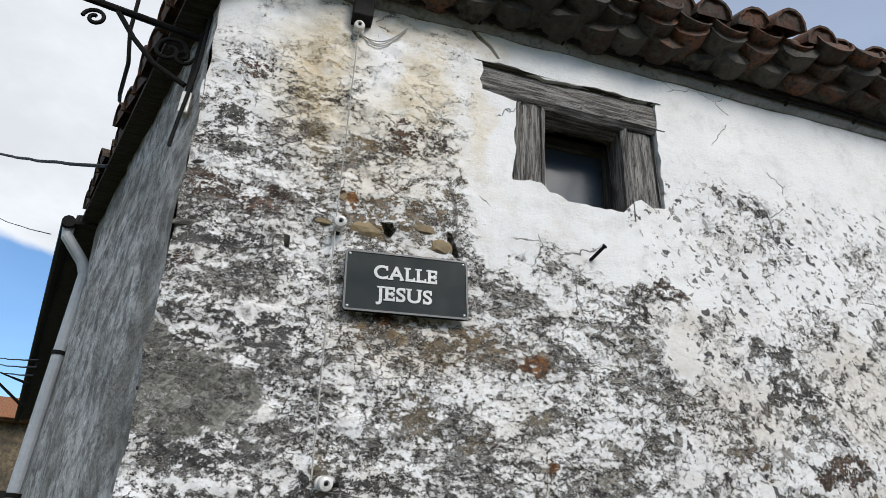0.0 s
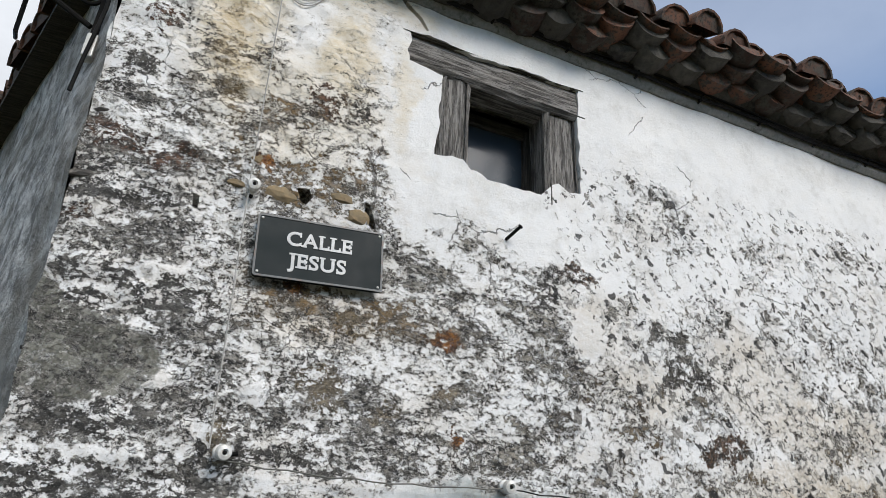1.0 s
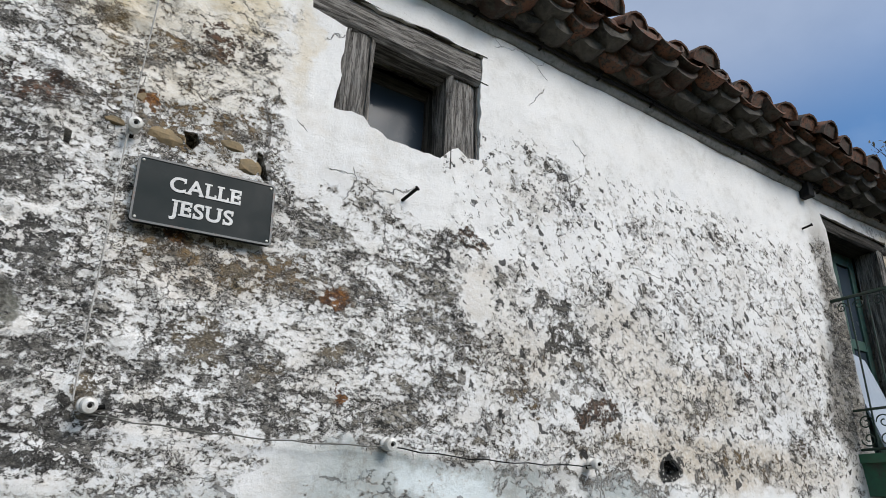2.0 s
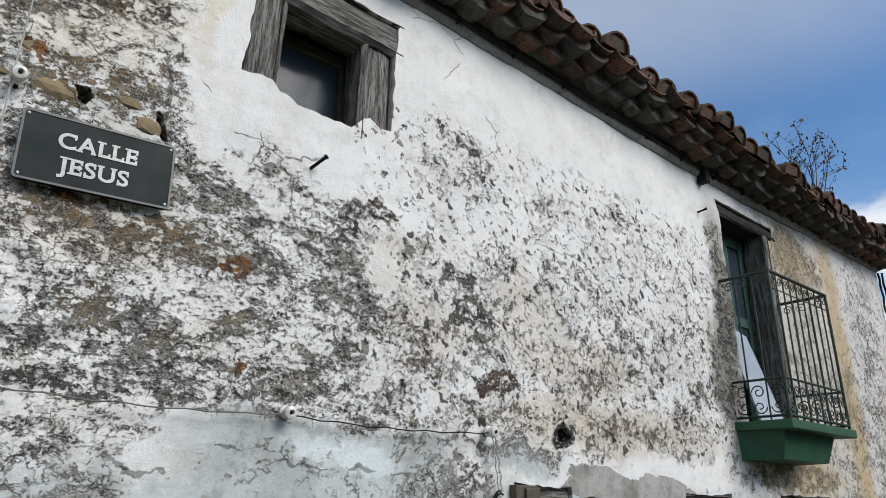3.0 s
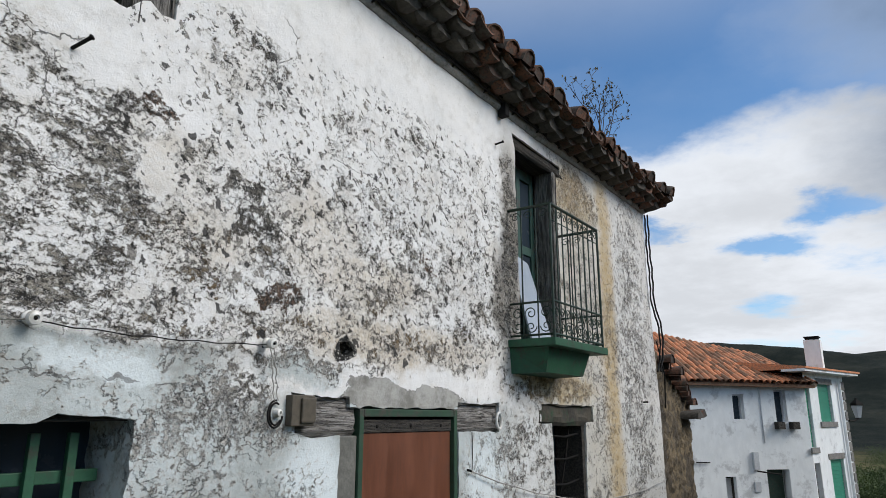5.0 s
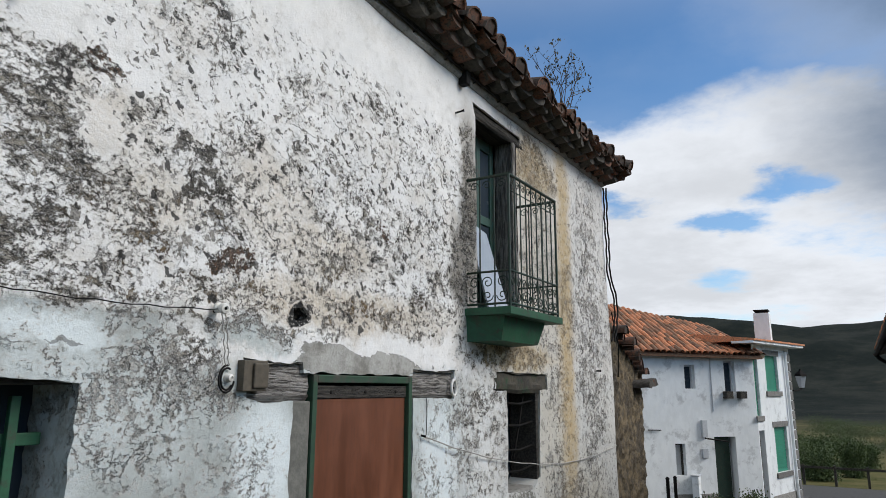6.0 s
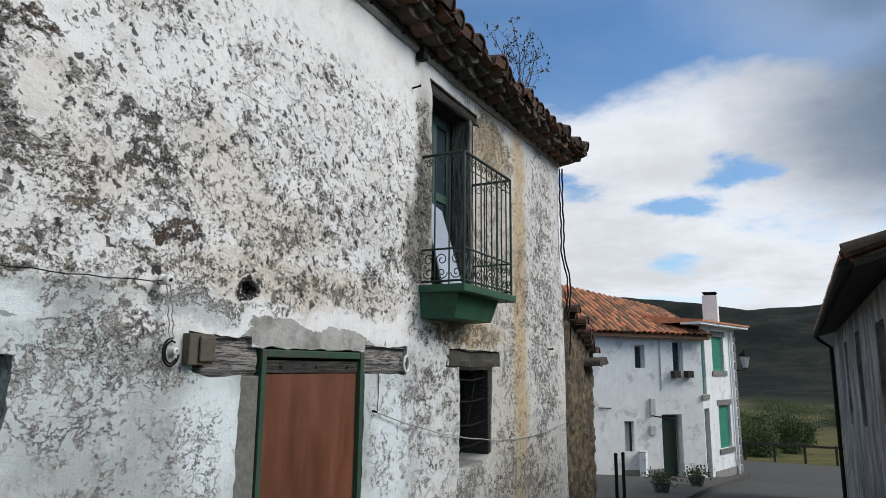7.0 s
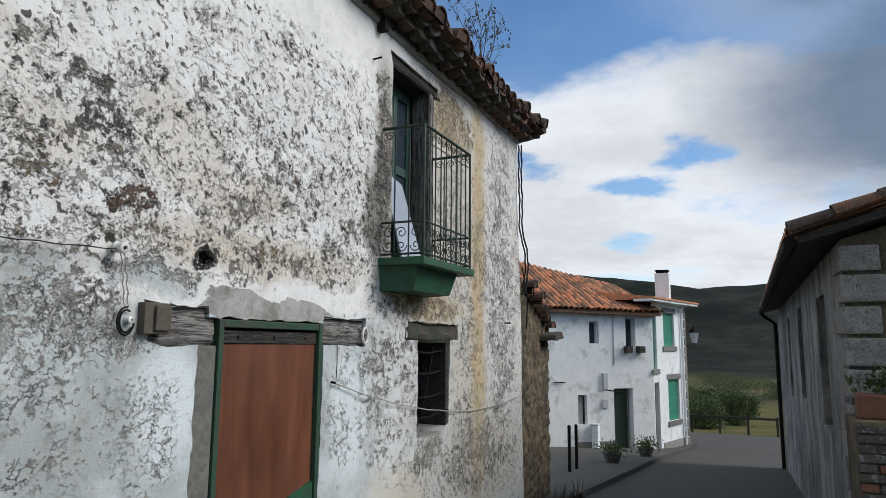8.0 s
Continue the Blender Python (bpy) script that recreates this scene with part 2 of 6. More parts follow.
    def chip_set(scale, least, size):
        v = k.t.nodes.new("ShaderNodeTexVoronoi")
        k.put(v.inputs["Vector"], cx_.outputs[0])
        v.inputs["Scale"].default_value = scale
        sp = k.t.nodes.new("ShaderNodeSeparateXYZ")
        k.put(sp.inputs[0], v.outputs["Color"])
        return k.span(sub(k.span(sp.outputs[0], least, 1.0, 0.0, size, smooth=False), v.outputs["Distance"]), 0.0, 0.05), sp.outputs[1]

    c1, r1 = chip_set(20.0, 0.36, 0.50)
    c2, r2 = chip_set(43.0, 0.40, 0.48)
    c3, _ = chip_set(88.0, 0.35, 0.46)
    where = k.math("ADD", mul(chipped, k.span(k.noise(2.6, 4, 0.6, shift=(5, 5, 5)), 0.33, 0.55, 0.35, 1.0)), mul(band, 0.8), clamp=True)
    where = k.most(where, mul(k.span(X, 5.0, 6.0), 0.42))
    c1, c2 = mul(c1, k.span(where, 0.25, 0.55)), mul(c2, k.span(where, 0.15, 0.5))
    c3 = mul(c3, mul(k.span(gone, 0.26, 0.40), k.span(k.noise(6.0, 4, 0.6, shift=(1, 2, 9)), 0.42, 0.56)))

    # ---- the coat's colours
    grain = k.noise(95.0, 3, 0.6)
    mott = k.noise(7.5, 8, 0.72, shift=(7, 0, 2))
    white = k.mix(k.span(k.noise(1.4, 5, 0.6, shift=(2, 8, 1)), 0.3, 0.72), (0.83, 0.825, 0.81), (0.73, 0.73, 0.72))
    white = k.mix(k.span(mott, 0.48, 0.72, 0.0, 0.5), white, (0.52, 0.51, 0.48))
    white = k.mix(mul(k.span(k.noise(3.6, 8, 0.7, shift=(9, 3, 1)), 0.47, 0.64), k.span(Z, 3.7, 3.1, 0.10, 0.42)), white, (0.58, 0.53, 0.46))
    white = k.mix(mul(spots(((2.0, 2.68, 0.2, 0.16, 0.35), (2.15, 2.42, 0.3, 0.12, 0.5), (3.32, 2.37, 0.5, 0.14, 0.7), (3.6, 2.06, 1.0, 0.13, 0.9), (2.85, 2.55, 0.3, 0.25, 0.5), (0.72, 2.55, 0.35, 0.14, 0.8))), k.span(n2, 0.35, 0.6, 0.4, 1.0)), white, (0.50, 0.42, 0.31))
    # thin blue-white limewash over cement along the foot, scuffed grey; its tone is also lowered for the weaker light
    # there
    low = mul(k.span(Z, 1.99, 1.90), k.span(X, 0.9, 1.3))
    low = k.most(mul(low, k.span(X, 2.5, 2.2)), mul(k.span(Z, 1.80, 1.62), k.span(X, 5.3, 4.6, 0.35, 1.0)), B(2.8, 1.87, 0.30, 0.07))
    limed = k.mix(k.span(k.noise(2.3, 7, 0.65, shift=(4, 4, 0)), 0.34, 0.64), (0.53, 0.58, 0.58), (0.36, 0.39, 0.38))
    limed = k.mix(k.span(k.noise(9.0, 9, 0.78, shift=(3, 3, 8), stretch=(1, 1, 0.8)), 0.50, 0.64, 0.0, 0.75), limed, (0.27, 0.27, 0.245))
    limed = k.mix(k.most(B(2.92, 1.25, 0.2, 0.28), B(4.6, 1.1, 0.25, 0.5), B(1.75, 1.84, 0.25, 0.05)), limed, (0.66, 0.72, 0.73))
    white = k.mix(low, white, limed)
    # damp and ochre stains, and a greyer strip along the wall head
    white = k.mix(mul(spots(((0.15, 3.75, 0.20, 0.45, 0.8), (0.66, 3.80, 0.14, 0.35, 0.8), (0.55, 4.25, 0.6, 0.12, 0.6), (0.45, 3.45, 0.4, 0.3, 0.5), (0.93, 3.7, 0.07, 0.3, 0.5))), k.span(n1l, 0.35, 0.6, 0.4, 0.9)), white, (0.60, 0.47, 0.25))
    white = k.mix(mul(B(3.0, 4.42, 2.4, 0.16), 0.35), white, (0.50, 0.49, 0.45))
    white = k.mix(spots(((7.12, 2.3, 0.19, 2.3, 0.85), (6.35, 3.75, 0.5, 0.30, 0.8), (5.95, 1.88, 0.65, 0.13, 0.85))), white, (0.52, 0.38, 0.17))
    white = k.mix(spots(((6.4, 2.6, 0.55, 1.2, 0.55), (6.7, 0.9, 0.35, 0.9, 0.5), (7.3, 0.3, 1.0, 0.5, 0.6), (5.5, 0.3, 0.6, 0.25, 0.5))), white, (0.56, 0.48, 0.33))
    white = k.mix(mul(k.most(B(5.03, 2.95, 0.17, 0.90), B(4.86, 2.55, 0.15, 0.40)), 0.9), white, (0.20, 0.175, 0.14))
    white = k.mix(mul(k.span(X, 5.0, 6.2), 0.42), white, (0.45, 0.44, 0.40))
    grey_wash = k.mix(k.span(X, 1.0, 1.8), k.mix(tone_noise(k), (0.34, 0.31, 0.26), (0.50, 0.48, 0.44)), (0.50, 0.485, 0.455))
    white = k.mix(mul(thin, k.span(n2, 0.38, 0.58, 0.15, 0.85)), white, grey_wash)

    # ---- what lies under it
    tone = tone_noise(k)
    stone = k.mix(k.span(X, 0.8, 1.5), k.mix(tone, (0.10, 0.094, 0.084), (0.38, 0.36, 0.32)), k.mix(tone, (0.12, 0.107, 0.09), (0.40, 0.37, 0.31)))
    # near-black specks paint the fine shade in the stone's crevices
    stone = k.mix(k.span(k.noise(34.0, 8, 0.78, shift=(6, 1, 6), stretch=(0.7, 1, 1.4)), 0.485, 0.545, 0.0, 0.95), stone, (0.025, 0.024, 0.023))
    stone = k.mix(k.span(k.noise(52.0, 5, 0.7, shift=(1, 9, 3)), 0.53, 0.62, 0.0, 0.85), stone, (0.52, 0.50, 0.46))
    ochre = spots(((0.50, 3.35, 0.42, 0.34, 1.0), (0.62, 3.02, 0.30, 0.09, 1.0), (0.72, 2.58, 0.4, 0.14, 1.0), (2.3, 2.2, 0.5, 0.3, 0.6), (3.5, 2.1, 1.0, 0.2, 0.8), (6.6, 3.0, 0.9, 1.2, 1.0), (6.0, 1.86, 0.9, 0.2, 1.0), (7.2, 0.5, 1.2, 0.5, 0.9)))
    stone = k.mix(mul(ochre, k.span(k.noise(9.0, 6, 0.7, shift=(0, 3, 9)), 0.40, 0.60, 0.10, 0.85)), stone, (0.30, 0.20, 0.095))
    dark = spots(((-0.20, 3.43, 0.14, 0.045, 0.8), (-0.09, 2.85, 0.19, 0.05, 1.0), (-0.12, 2.57, 0.15, 0.05, 1.0), (0.14, 2.50, 0.15, 0.075, 1.0), (-0.21, 2.44, 0.12, 0.05, 1.0), (-0.07, 2.06, 0.26, 0.065, 1.0), (0.1, 1.86, 0.35, 0.06, 0.9),
                  (-0.23, 2.96, 0.05, 0.035, 1.0), (2.49, 2.52, 0.20, 0.10, 0.75), (2.37, 2.74, 0.10, 0.05, 0.9), (1.71, 2.80, 0.07, 0.08, 1.0), (0.26, 3.65, 0.035, 0.03, 1.0), (0.71, 3.50, 0.035, 0.04, 1.0), (0.55, 1.98, 0.4, 0.04, 0.8)))
    stone = k.mix(mul(dark, 0.8), stone, k.mix(k.span(n2, 0.38, 0.62), (0.022, 0.022, 0.021), (0.13, 0.125, 0.115)))
    rust = k.most(B(1.160, 2.525, 0.085, 0.045), B(0.335, 3.155, 0.032, 0.038), B(1.285, 2.12, 0.032, 0.026), B(0.55, 2.63, 0.04, 0.03))
    brown = k.most(B(0.565, 3.48, 0.08, 0.085), B(-0.25, 2.76, 0.08, 0.035), B(-0.02, 3.07, 0.13, 0.05), B(-0.19, 3.10, 0.08, 0.06), B(-0.15, 3.72, 0.07, 0.05), B(1.88, 2.93, 0.11, 0.045), B(2.62, 2.22, 0.14, 0.055), B(3.9, 2.6, 0.07, 0.035))
    tan = k.most(B(0.74, 2.27, 0.07, 0.07), B(0.98, 2.16, 0.06, 0.05), B(1.22, 2.27, 0.06, 0.06), B(0.38, 2.06, 0.04, 0.06), B(0.82, 2.50, 0.08, 0.05))
    stone = k.mix(mul(rust, k.span(grain, 0.3, 0.6, 0.55, 1.0)), stone, k.mix(k.span(k.noise(30.0, 5, 0.7), 0.38, 0.6), (0.42, 0.17, 0.035), (0.13, 0.05, 0.022)))
    stone = k.mix(mul(brown, k.span(grain, 0.3, 0.6, 0.4, 0.9)), stone, k.mix(k.span(k.noise(34.0, 5, 0.7), 0.4, 0.6), (0.19, 0.09, 0.05), (0.04, 0.03, 0.024)))
    stone = k.mix(mul(tan, 0.7), stone, k.mix(k.span(n2, 0.42, 0.58), (0.42, 0.33, 0.20), (0.24, 0.20, 0.145)))
    lost = k.most(lost, mul(k.math("GREATER_THAN", k.most(dark, brown), 0.5), k.span(nn, 0.482, 0.497)))
    lost = k.most(lost, mul(k.math("GREATER_THAN", rust, 0.45), k.span(nn, 0.42, 0.46)), mul(k.math("GREATER_THAN", tan, 0.5), k.span(nn, 0.47, 0.49)))

    worn = sub(1.0, k.most(mul(low, 0.70), mul(k.span(X, 5.2, 6.2), 0.40)))      # only shallow loss in the limewash and on the sheltered end
    lost, rim = mul(lost, worn), mul(rim, worn)
    col = k.mix(lost, white, stone)
    # near-black line painted for the shadow that each flake edge casts
    col = k.mix(mul(rim, 0.75), col, (0.04, 0.038, 0.035))
    col = k.mix(mul(c1, 0.92), col, k.mix(k.span(r1, 0.40, 0.95), (0.035, 0.034, 0.033), k.mix(k.span(grain, 0.4, 0.6), (0.15, 0.14, 0.125), (0.33, 0.31, 0.28))))
    col = k.mix(mul(k.most(c2, c3), 0.85), col, k.mix(k.span(r2, 0.4, 0.9), (0.05, 0.047, 0.044), (0.27, 0.255, 0.235)))
    col = k.mix(mul(veins, 0.85), col, (0.035, 0.033, 0.030))
    # bare cement: low at the corner, under the barred window, over the door
    cem = k.most(B(-0.08, 2.26, 0.25, 0.135, soft=0.25), B(5.95, 0.62, 0.3, 0.16, soft=0.2), B(-0.28, 2.33, 0.12, 0.2, soft=0.3))
    cem = mul(k.span(cem, 0.40, 0.75), k.span(nn, 0.525, 0.50))
    col = k.mix(cem, col, k.mix(k.span(grain, 0.35, 0.65), (0.13, 0.13, 0.108), k.mix(k.span(n1l, 0.4, 0.6), (0.20, 0.195, 0.165), (0.33, 0.32, 0.29))))
    calm = k.vec("ADD", k.pos, k.vec("ADD", k.vec("MULTIPLY", wob, (0.22, 0.0, 0.22)), k.vec("MULTIPLY", wob2, (0.05, 0.0, 0.05))))
    at_door = k.most(k.blob(calm, 3.70, 1.72, 0.60, 0.085, soft=0.25), k.blob(calm, 3.42, 1.79, 0.26, 0.055, soft=0.3))
    col = k.mix(mul(mul(k.span(at_door, 0.30, 0.42), k.span(n2, 0.42, 0.5)), 0.85), col, (0.05, 0.047, 0.042))
    col = k.mix(k.span(at_door, 0.44, 0.52), col, k.mix(k.span(k.noise(6.0, 7, 0.7), 0.36, 0.62), (0.20, 0.195, 0.175), (0.40, 0.395, 0.37)))
    col = k.mix(mul(k.span(k.blob(calm, 3.125, 1.995, 0.085, 0.060, soft=0.6), 0.35, 0.6), k.span(n2, 0.36, 0.46)), col, (0.012, 0.012, 0.011))      # soot round the flue hole
    # hairline cracks in the sound plaster
    edge = sub(0.0155, k.cells(2.6, "DISTANCE_TO_EDGE", at=calm))
    crack = mul(mul(k.span(edge, 0.008, 0.014), k.span(k.noise(1.6, 3, 0.5, shift=(8, 2, 2)), 0.59, 0.61)), k.span(Z, 2.2, 2.4))
    C = lambda *a: k.math("GREATER_THAN", k.blob(calm, *a), 0.5)
    crack = k.most(crack, C(0.862, 2.98, 0.010, 0.06), C(0.835, 3.06, 0.012, 0.05), C(0.815, 3.14, 0.009, 0.06), C(0.815, 3.23, 0.007, 0.07), C(0.84, 3.32, 0.006, 0.06), C(0.95, 1.73, 0.10, 0.006), C(1.25, 1.80, 0.05, 0.007), C(1.55, 1.77, 0.12, 0.006), C(1.85, 1.80, 0.07, 0.009))
    col = k.mix(mul(crack, 0.6), col, (0.05, 0.046, 0.042))
    streak = k.most(B(7.10, 2.2, 0.20, 2.4, soft=0.8), mul(B(0.16, 3.7, 0.09, 0.40), 0.6), mul(B(5.9, 1.88, 0.75, 0.13), 0.85), mul(B(6.4, 3.75, 0.45, 0.28), 0.7))
    col = k.mix(mul(streak, k.span(n1l, 0.36, 0.62, 0.12, 0.72)), col, (0.44, 0.31, 0.14))
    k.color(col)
    h = sub(mul(grain, 0.10), mul(k.span(over, -0.05, 0.03), 0.75))
    h = add(h, mul(n2, k.span(lost, 0.0, 1.0, 0.22, 1.0)))
    h = sub(h, add(mul(k.most(c1, mul(c2, 0.7), veins), 0.6), mul(crack, 0.8)))
    k.bump(h, 0.018, 1.0)
    return k.m


PLASTER = plaster_material()


def rough_wall(name, a, b, c, scale=9.0, bump=0.012, streak=1.0):
    k = Mat(name, 0.92)
    n1, n2, n3 = k.noise(scale, 7, 0.68, stretch=(1, 1, streak)), k.noise(scale * 5, 5, 0.65), k.noise(scale * 0.18, 5, 0.6, stretch=(1, 1, streak))
    col = k.mix(k.span(n1, 0.36, 0.62), a, b)
    col = k.mix(k.span(n3, 0.42, 0.66, 0.0, 0.75), col, c)
    col = k.mix(k.span(n2, 0.55, 0.72, 0.0, 0.7), col, (0.05, 0.048, 0.045))
    k.color(col)
    k.bump(k.math("ADD", k.math("MULTIPLY", n1, 0.7), k.math("MULTIPLY", n2, 0.5)), bump)
    return k.m


SIDE = rough_wall("grey_render", (0.17, 0.166, 0.158), (0.66, 0.65, 0.63), (0.19, 0.172, 0.14), 8.0, 0.03, 1.25)
RUBBLE = rough_wall("rubble_mortar", (0.07, 0.058, 0.04), (0.19, 0.145, 0.085), (0.04, 0.034, 0.027), 10.0, 0.03)
RENDER_R = rough_wall("stained_render", (0.12, 0.12, 0.113), (0.33, 0.325, 0.31), (0.028, 0.027, 0.025), 2.6, 0.02, 0.5)
DARK_IN = simple("dark_inside", (0.035, 0.033, 0.03), (0.05, 0.047, 0.043), 0.95, bump=0.0)
STONE = simple("field_stone", (0.20, 0.16, 0.10), (0.33, 0.24, 0.13), 0.9, scale=28, bump=0.006, vary=0.3)
SLATE = simple("dark_slate", (0.04, 0.038, 0.036), (0.13, 0.115, 0.10), 0.85, scale=40, bump=0.006, stretch=(0.5, 1, 2.5), vary=0.4, dirt=(0.30, 0.29, 0.27))
GRANITE = simple("granite", (0.13, 0.127, 0.12), (0.25, 0.243, 0.228), 0.85, scale=60, bump=0.006, vary=0.35)
QUOIN = simple("pale_granite", (0.20, 0.195, 0.185), (0.40, 0.39, 0.37), 0.9, scale=55, bump=0.012, vary=0.25, dirt=(0.11, 0.108, 0.10))
CEMENT = simple("cement", (0.20, 0.195, 0.18), (0.30, 0.29, 0.27), 0.9, scale=45, bump=0.004, dirt=(0.13, 0.125, 0.11))
CEMENT_DARK = simple("dark_cement", (0.10, 0.10, 0.088), (0.17, 0.167, 0.15), 0.9, scale=30, bump=0.004, dirt=(0.07, 0.068, 0.058))
IRON = simple("black_iron", (0.006, 0.006, 0.006), (0.016, 0.014, 0.012), 0.7, 0.0, 60, 0.0008)
GREEN_IRON = simple("green_iron", (0.007, 0.022, 0.015), (0.014, 0.038, 0.024), 0.5, 0.1, 70, 0.0008, dirt=(0.04, 0.03, 0.022))
GREEN_PAINT = simple("green_paint", (0.010, 0.060, 0.030), (0.018, 0.095, 0.046), 0.6, 0, 30, 0.001, dirt=(0.03, 0.045, 0.028))
DOOR_GREEN = simple("old_green_paint", (0.014, 0.042, 0.024), (0.024, 0.068, 0.036), 0.7, 0, 22, 0.002, dirt=(0.045, 0.045, 0.034))
GREEN_LEAF = simple("green_door_paint", (0.016, 0.055, 0.045), (0.03, 0.085, 0.07), 0.65, 0, 30, 0.001, dirt=(0.05, 0.05, 0.045))
GREEN_SHUTTER = simple("green_shutter", (0.02, 0.19, 0.12), (0.03, 0.24, 0.16), 0.5, 0, 20, 0.001)
DOOR_RED = simple("brown_panel", (0.085, 0.029, 0.014), (0.175, 0.062, 0.030), 0.5, 0, 4.5, 0.0, stretch=(1.6, 1, 0.35), dirt=(0.115, 0.046, 0.027))
PORCELAIN = simple("porcelain", (0.62, 0.61, 0.57), (0.72, 0.71, 0.68), 0.25, 0, 30, 0.0, dirt=(0.42, 0.40, 0.35))
CABLE = simple("black_cable", (0.008, 0.008, 0.008), (0.022, 0.021, 0.02), 0.7, 0, 60, 0.0)
GREY_WIRE = simple("grey_wire", (0.30, 0.29, 0.27), (0.42, 0.41, 0.38), 0.7, 0, 60, 0.0)
SIGN_DARK = simple("sign_enamel", (0.007, 0.012, 0.013), (0.011, 0.018, 0.019), 0.5, 0, 8, 0.0003, dirt=(0.018, 0.027, 0.028))
for matt in (CABLE, IRON):
    matt.node_tree.nodes["Principled BSDF"].inputs["Specular IOR Level"].default_value = 0.12
SIGN_DARK.node_tree.nodes["Principled BSDF"].inputs["Specular IOR Level"].default_value = 0.15
SIGN_WHITE = simple("sign_white", (0.42, 0.43, 0.43), (0.60, 0.60, 0.59), 0.35, 0, 60, 0.0)
SIGN_EDGE = simple("sign_edge", (0.045, 0.052, 0.052), (0.09, 0.098, 0.098), 0.4, 0, 60, 0.0, dirt=(0.10, 0.05, 0.03))
BOX_BROWN = simple("meter_box", (0.055, 0.046, 0.033), (0.095, 0.08, 0.058), 0.7, 0, 40, 0.001)
WHITE_WALL = simple("white_wall", (0.68, 0.71, 0.72), (0.77, 0.80, 0.81), 0.9, 0, 6, 0.004, stretch=(1, 1, 0.5), dirt=(0.50, 0.52, 0.53))
PALE_PIPE = simple("pale_pipe", (0.42, 0.44, 0.46), (0.52, 0.54, 0.56), 0.5, 0, 20, 0.0)
PALE_BLUE = simple("pale_blue_board", (0.36, 0.42, 0.50), (0.44, 0.50, 0.57), 0.7, 0, 7, 0.001)
ASPHALT = simple("asphalt", (0.040, 0.039, 0.036), (0.060, 0.058, 0.053), 0.95, 0, 60, 0.004, dirt=(0.075, 0.073, 0.066))
PAVE = simple("pavement", (0.042, 0.042, 0.038), (0.075, 0.073, 0.067), 0.9, 0, 30, 0.004)
TERRACOTTA = simple("terracotta_pot", (0.12, 0.048, 0.028), (0.19, 0.08, 0.046), 0.8, 0, 30, 0.001)


def timber_material(name, a, b):
    k = Mat(name, 0.88)
    tcn = k.t.nodes.new("ShaderNodeTexCoord").outputs["Object"]
    g = k.noise(9.0, 8, 0.7, at=tcn, stretch=(0.55, 7, 7))
    g2 = k.noise(30.0, 5, 0.7, at=tcn, stretch=(0.35, 8, 8), shift=(3, 3, 3))
    col = k.mix(k.span(g, 0.40, 0.60), a, b)
    crack = k.span(g2, 0.445, 0.39)
    k.color(k.mix(k.math("MULTIPLY", crack, 0.85), col, (0.012, 0.011, 0.010)))
    k.bump(k.math("SUBTRACT", g, k.math("MULTIPLY", crack, 0.8)), 0.016)
    return k.m


TIMBER = timber_material("grey_timber", (0.075, 0.069, 0.063), (0.30, 0.285, 0.265))
MOSSY = simple("mossy_lintel", (0.022, 0.020, 0.016), (0.075, 0.066, 0.048), 0.92, scale=14, bump=0.008, dirt=(0.018, 0.060, 0.028))
TIMBER_DARK = timber_material("dark_timber", (0.020, 0.018, 0.015), (0.062, 0.055, 0.046))


def tile_material(name, mossy, bright=0.0):
    k = Mat(name, 0.85)
    r = k.rand()
    isl = k.island()
    pick = k.math("FRACT", k.math("ADD", r, isl))
    n1, n2 = k.noise(14.0, 6, 0.65), k.noise(55.0, 4, 0.6)
    col = k.mix(k.span(pick, 0.1, 0.9), (0.040, 0.022, 0.015), (0.150, 0.064, 0.035))
    col = k.mix(k.span(n1, 0.45, 0.62, 0.0, mossy), col, (0.055, 0.050, 0.040))
    col = k.mix(k.span(n2, 0.50, 0.62, 0.0, 0.75), col, (0.018, 0.015, 0.012))
    if bright:
        col = k.mix(1.0, col, (bright * 1.2, bright * 1.04, bright * 0.86), "MULTIPLY")
    k.color(col)
    k.bump(k.math("ADD", n1, k.math("MULTIPLY", n2, 0.5)), 0.004)
    return k.m


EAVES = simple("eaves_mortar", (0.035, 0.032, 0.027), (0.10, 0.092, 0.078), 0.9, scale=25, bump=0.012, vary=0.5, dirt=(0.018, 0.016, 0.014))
TILE = tile_material("roof_tile", 0.85)
TILE_GREY = tile_material("mortared_tile", 1.0)
# pale straw colour paints the light caught by the ridge and verge
TILE_LIT = simple("lit_tile", (0.36, 0.27, 0.17), (0.50, 0.40, 0.27), 0.9, scale=9, bump=0.01, dirt=(0.22, 0.13, 0.08))
TILE_FAR = tile_material("far_roof_tile", 0.55, 3.7)


def glass_material():
    k = Mat("window_glass", 0.08)
    # bluish base colour stands in for the sky's reflection
    k.color(k.mix(k.noise(3.0, 4), (0.022, 0.032, 0.044), (0.04, 0.054, 0.07)))
    k.b.inputs["Specular IOR Level"].default_value = 0.12
    k.put(k.b.inputs["Roughness"], k.span(k.noise(5.0, 4), 0.3, 0.7, 0.10, 0.30))
    return k.m


GLASS = glass_material()


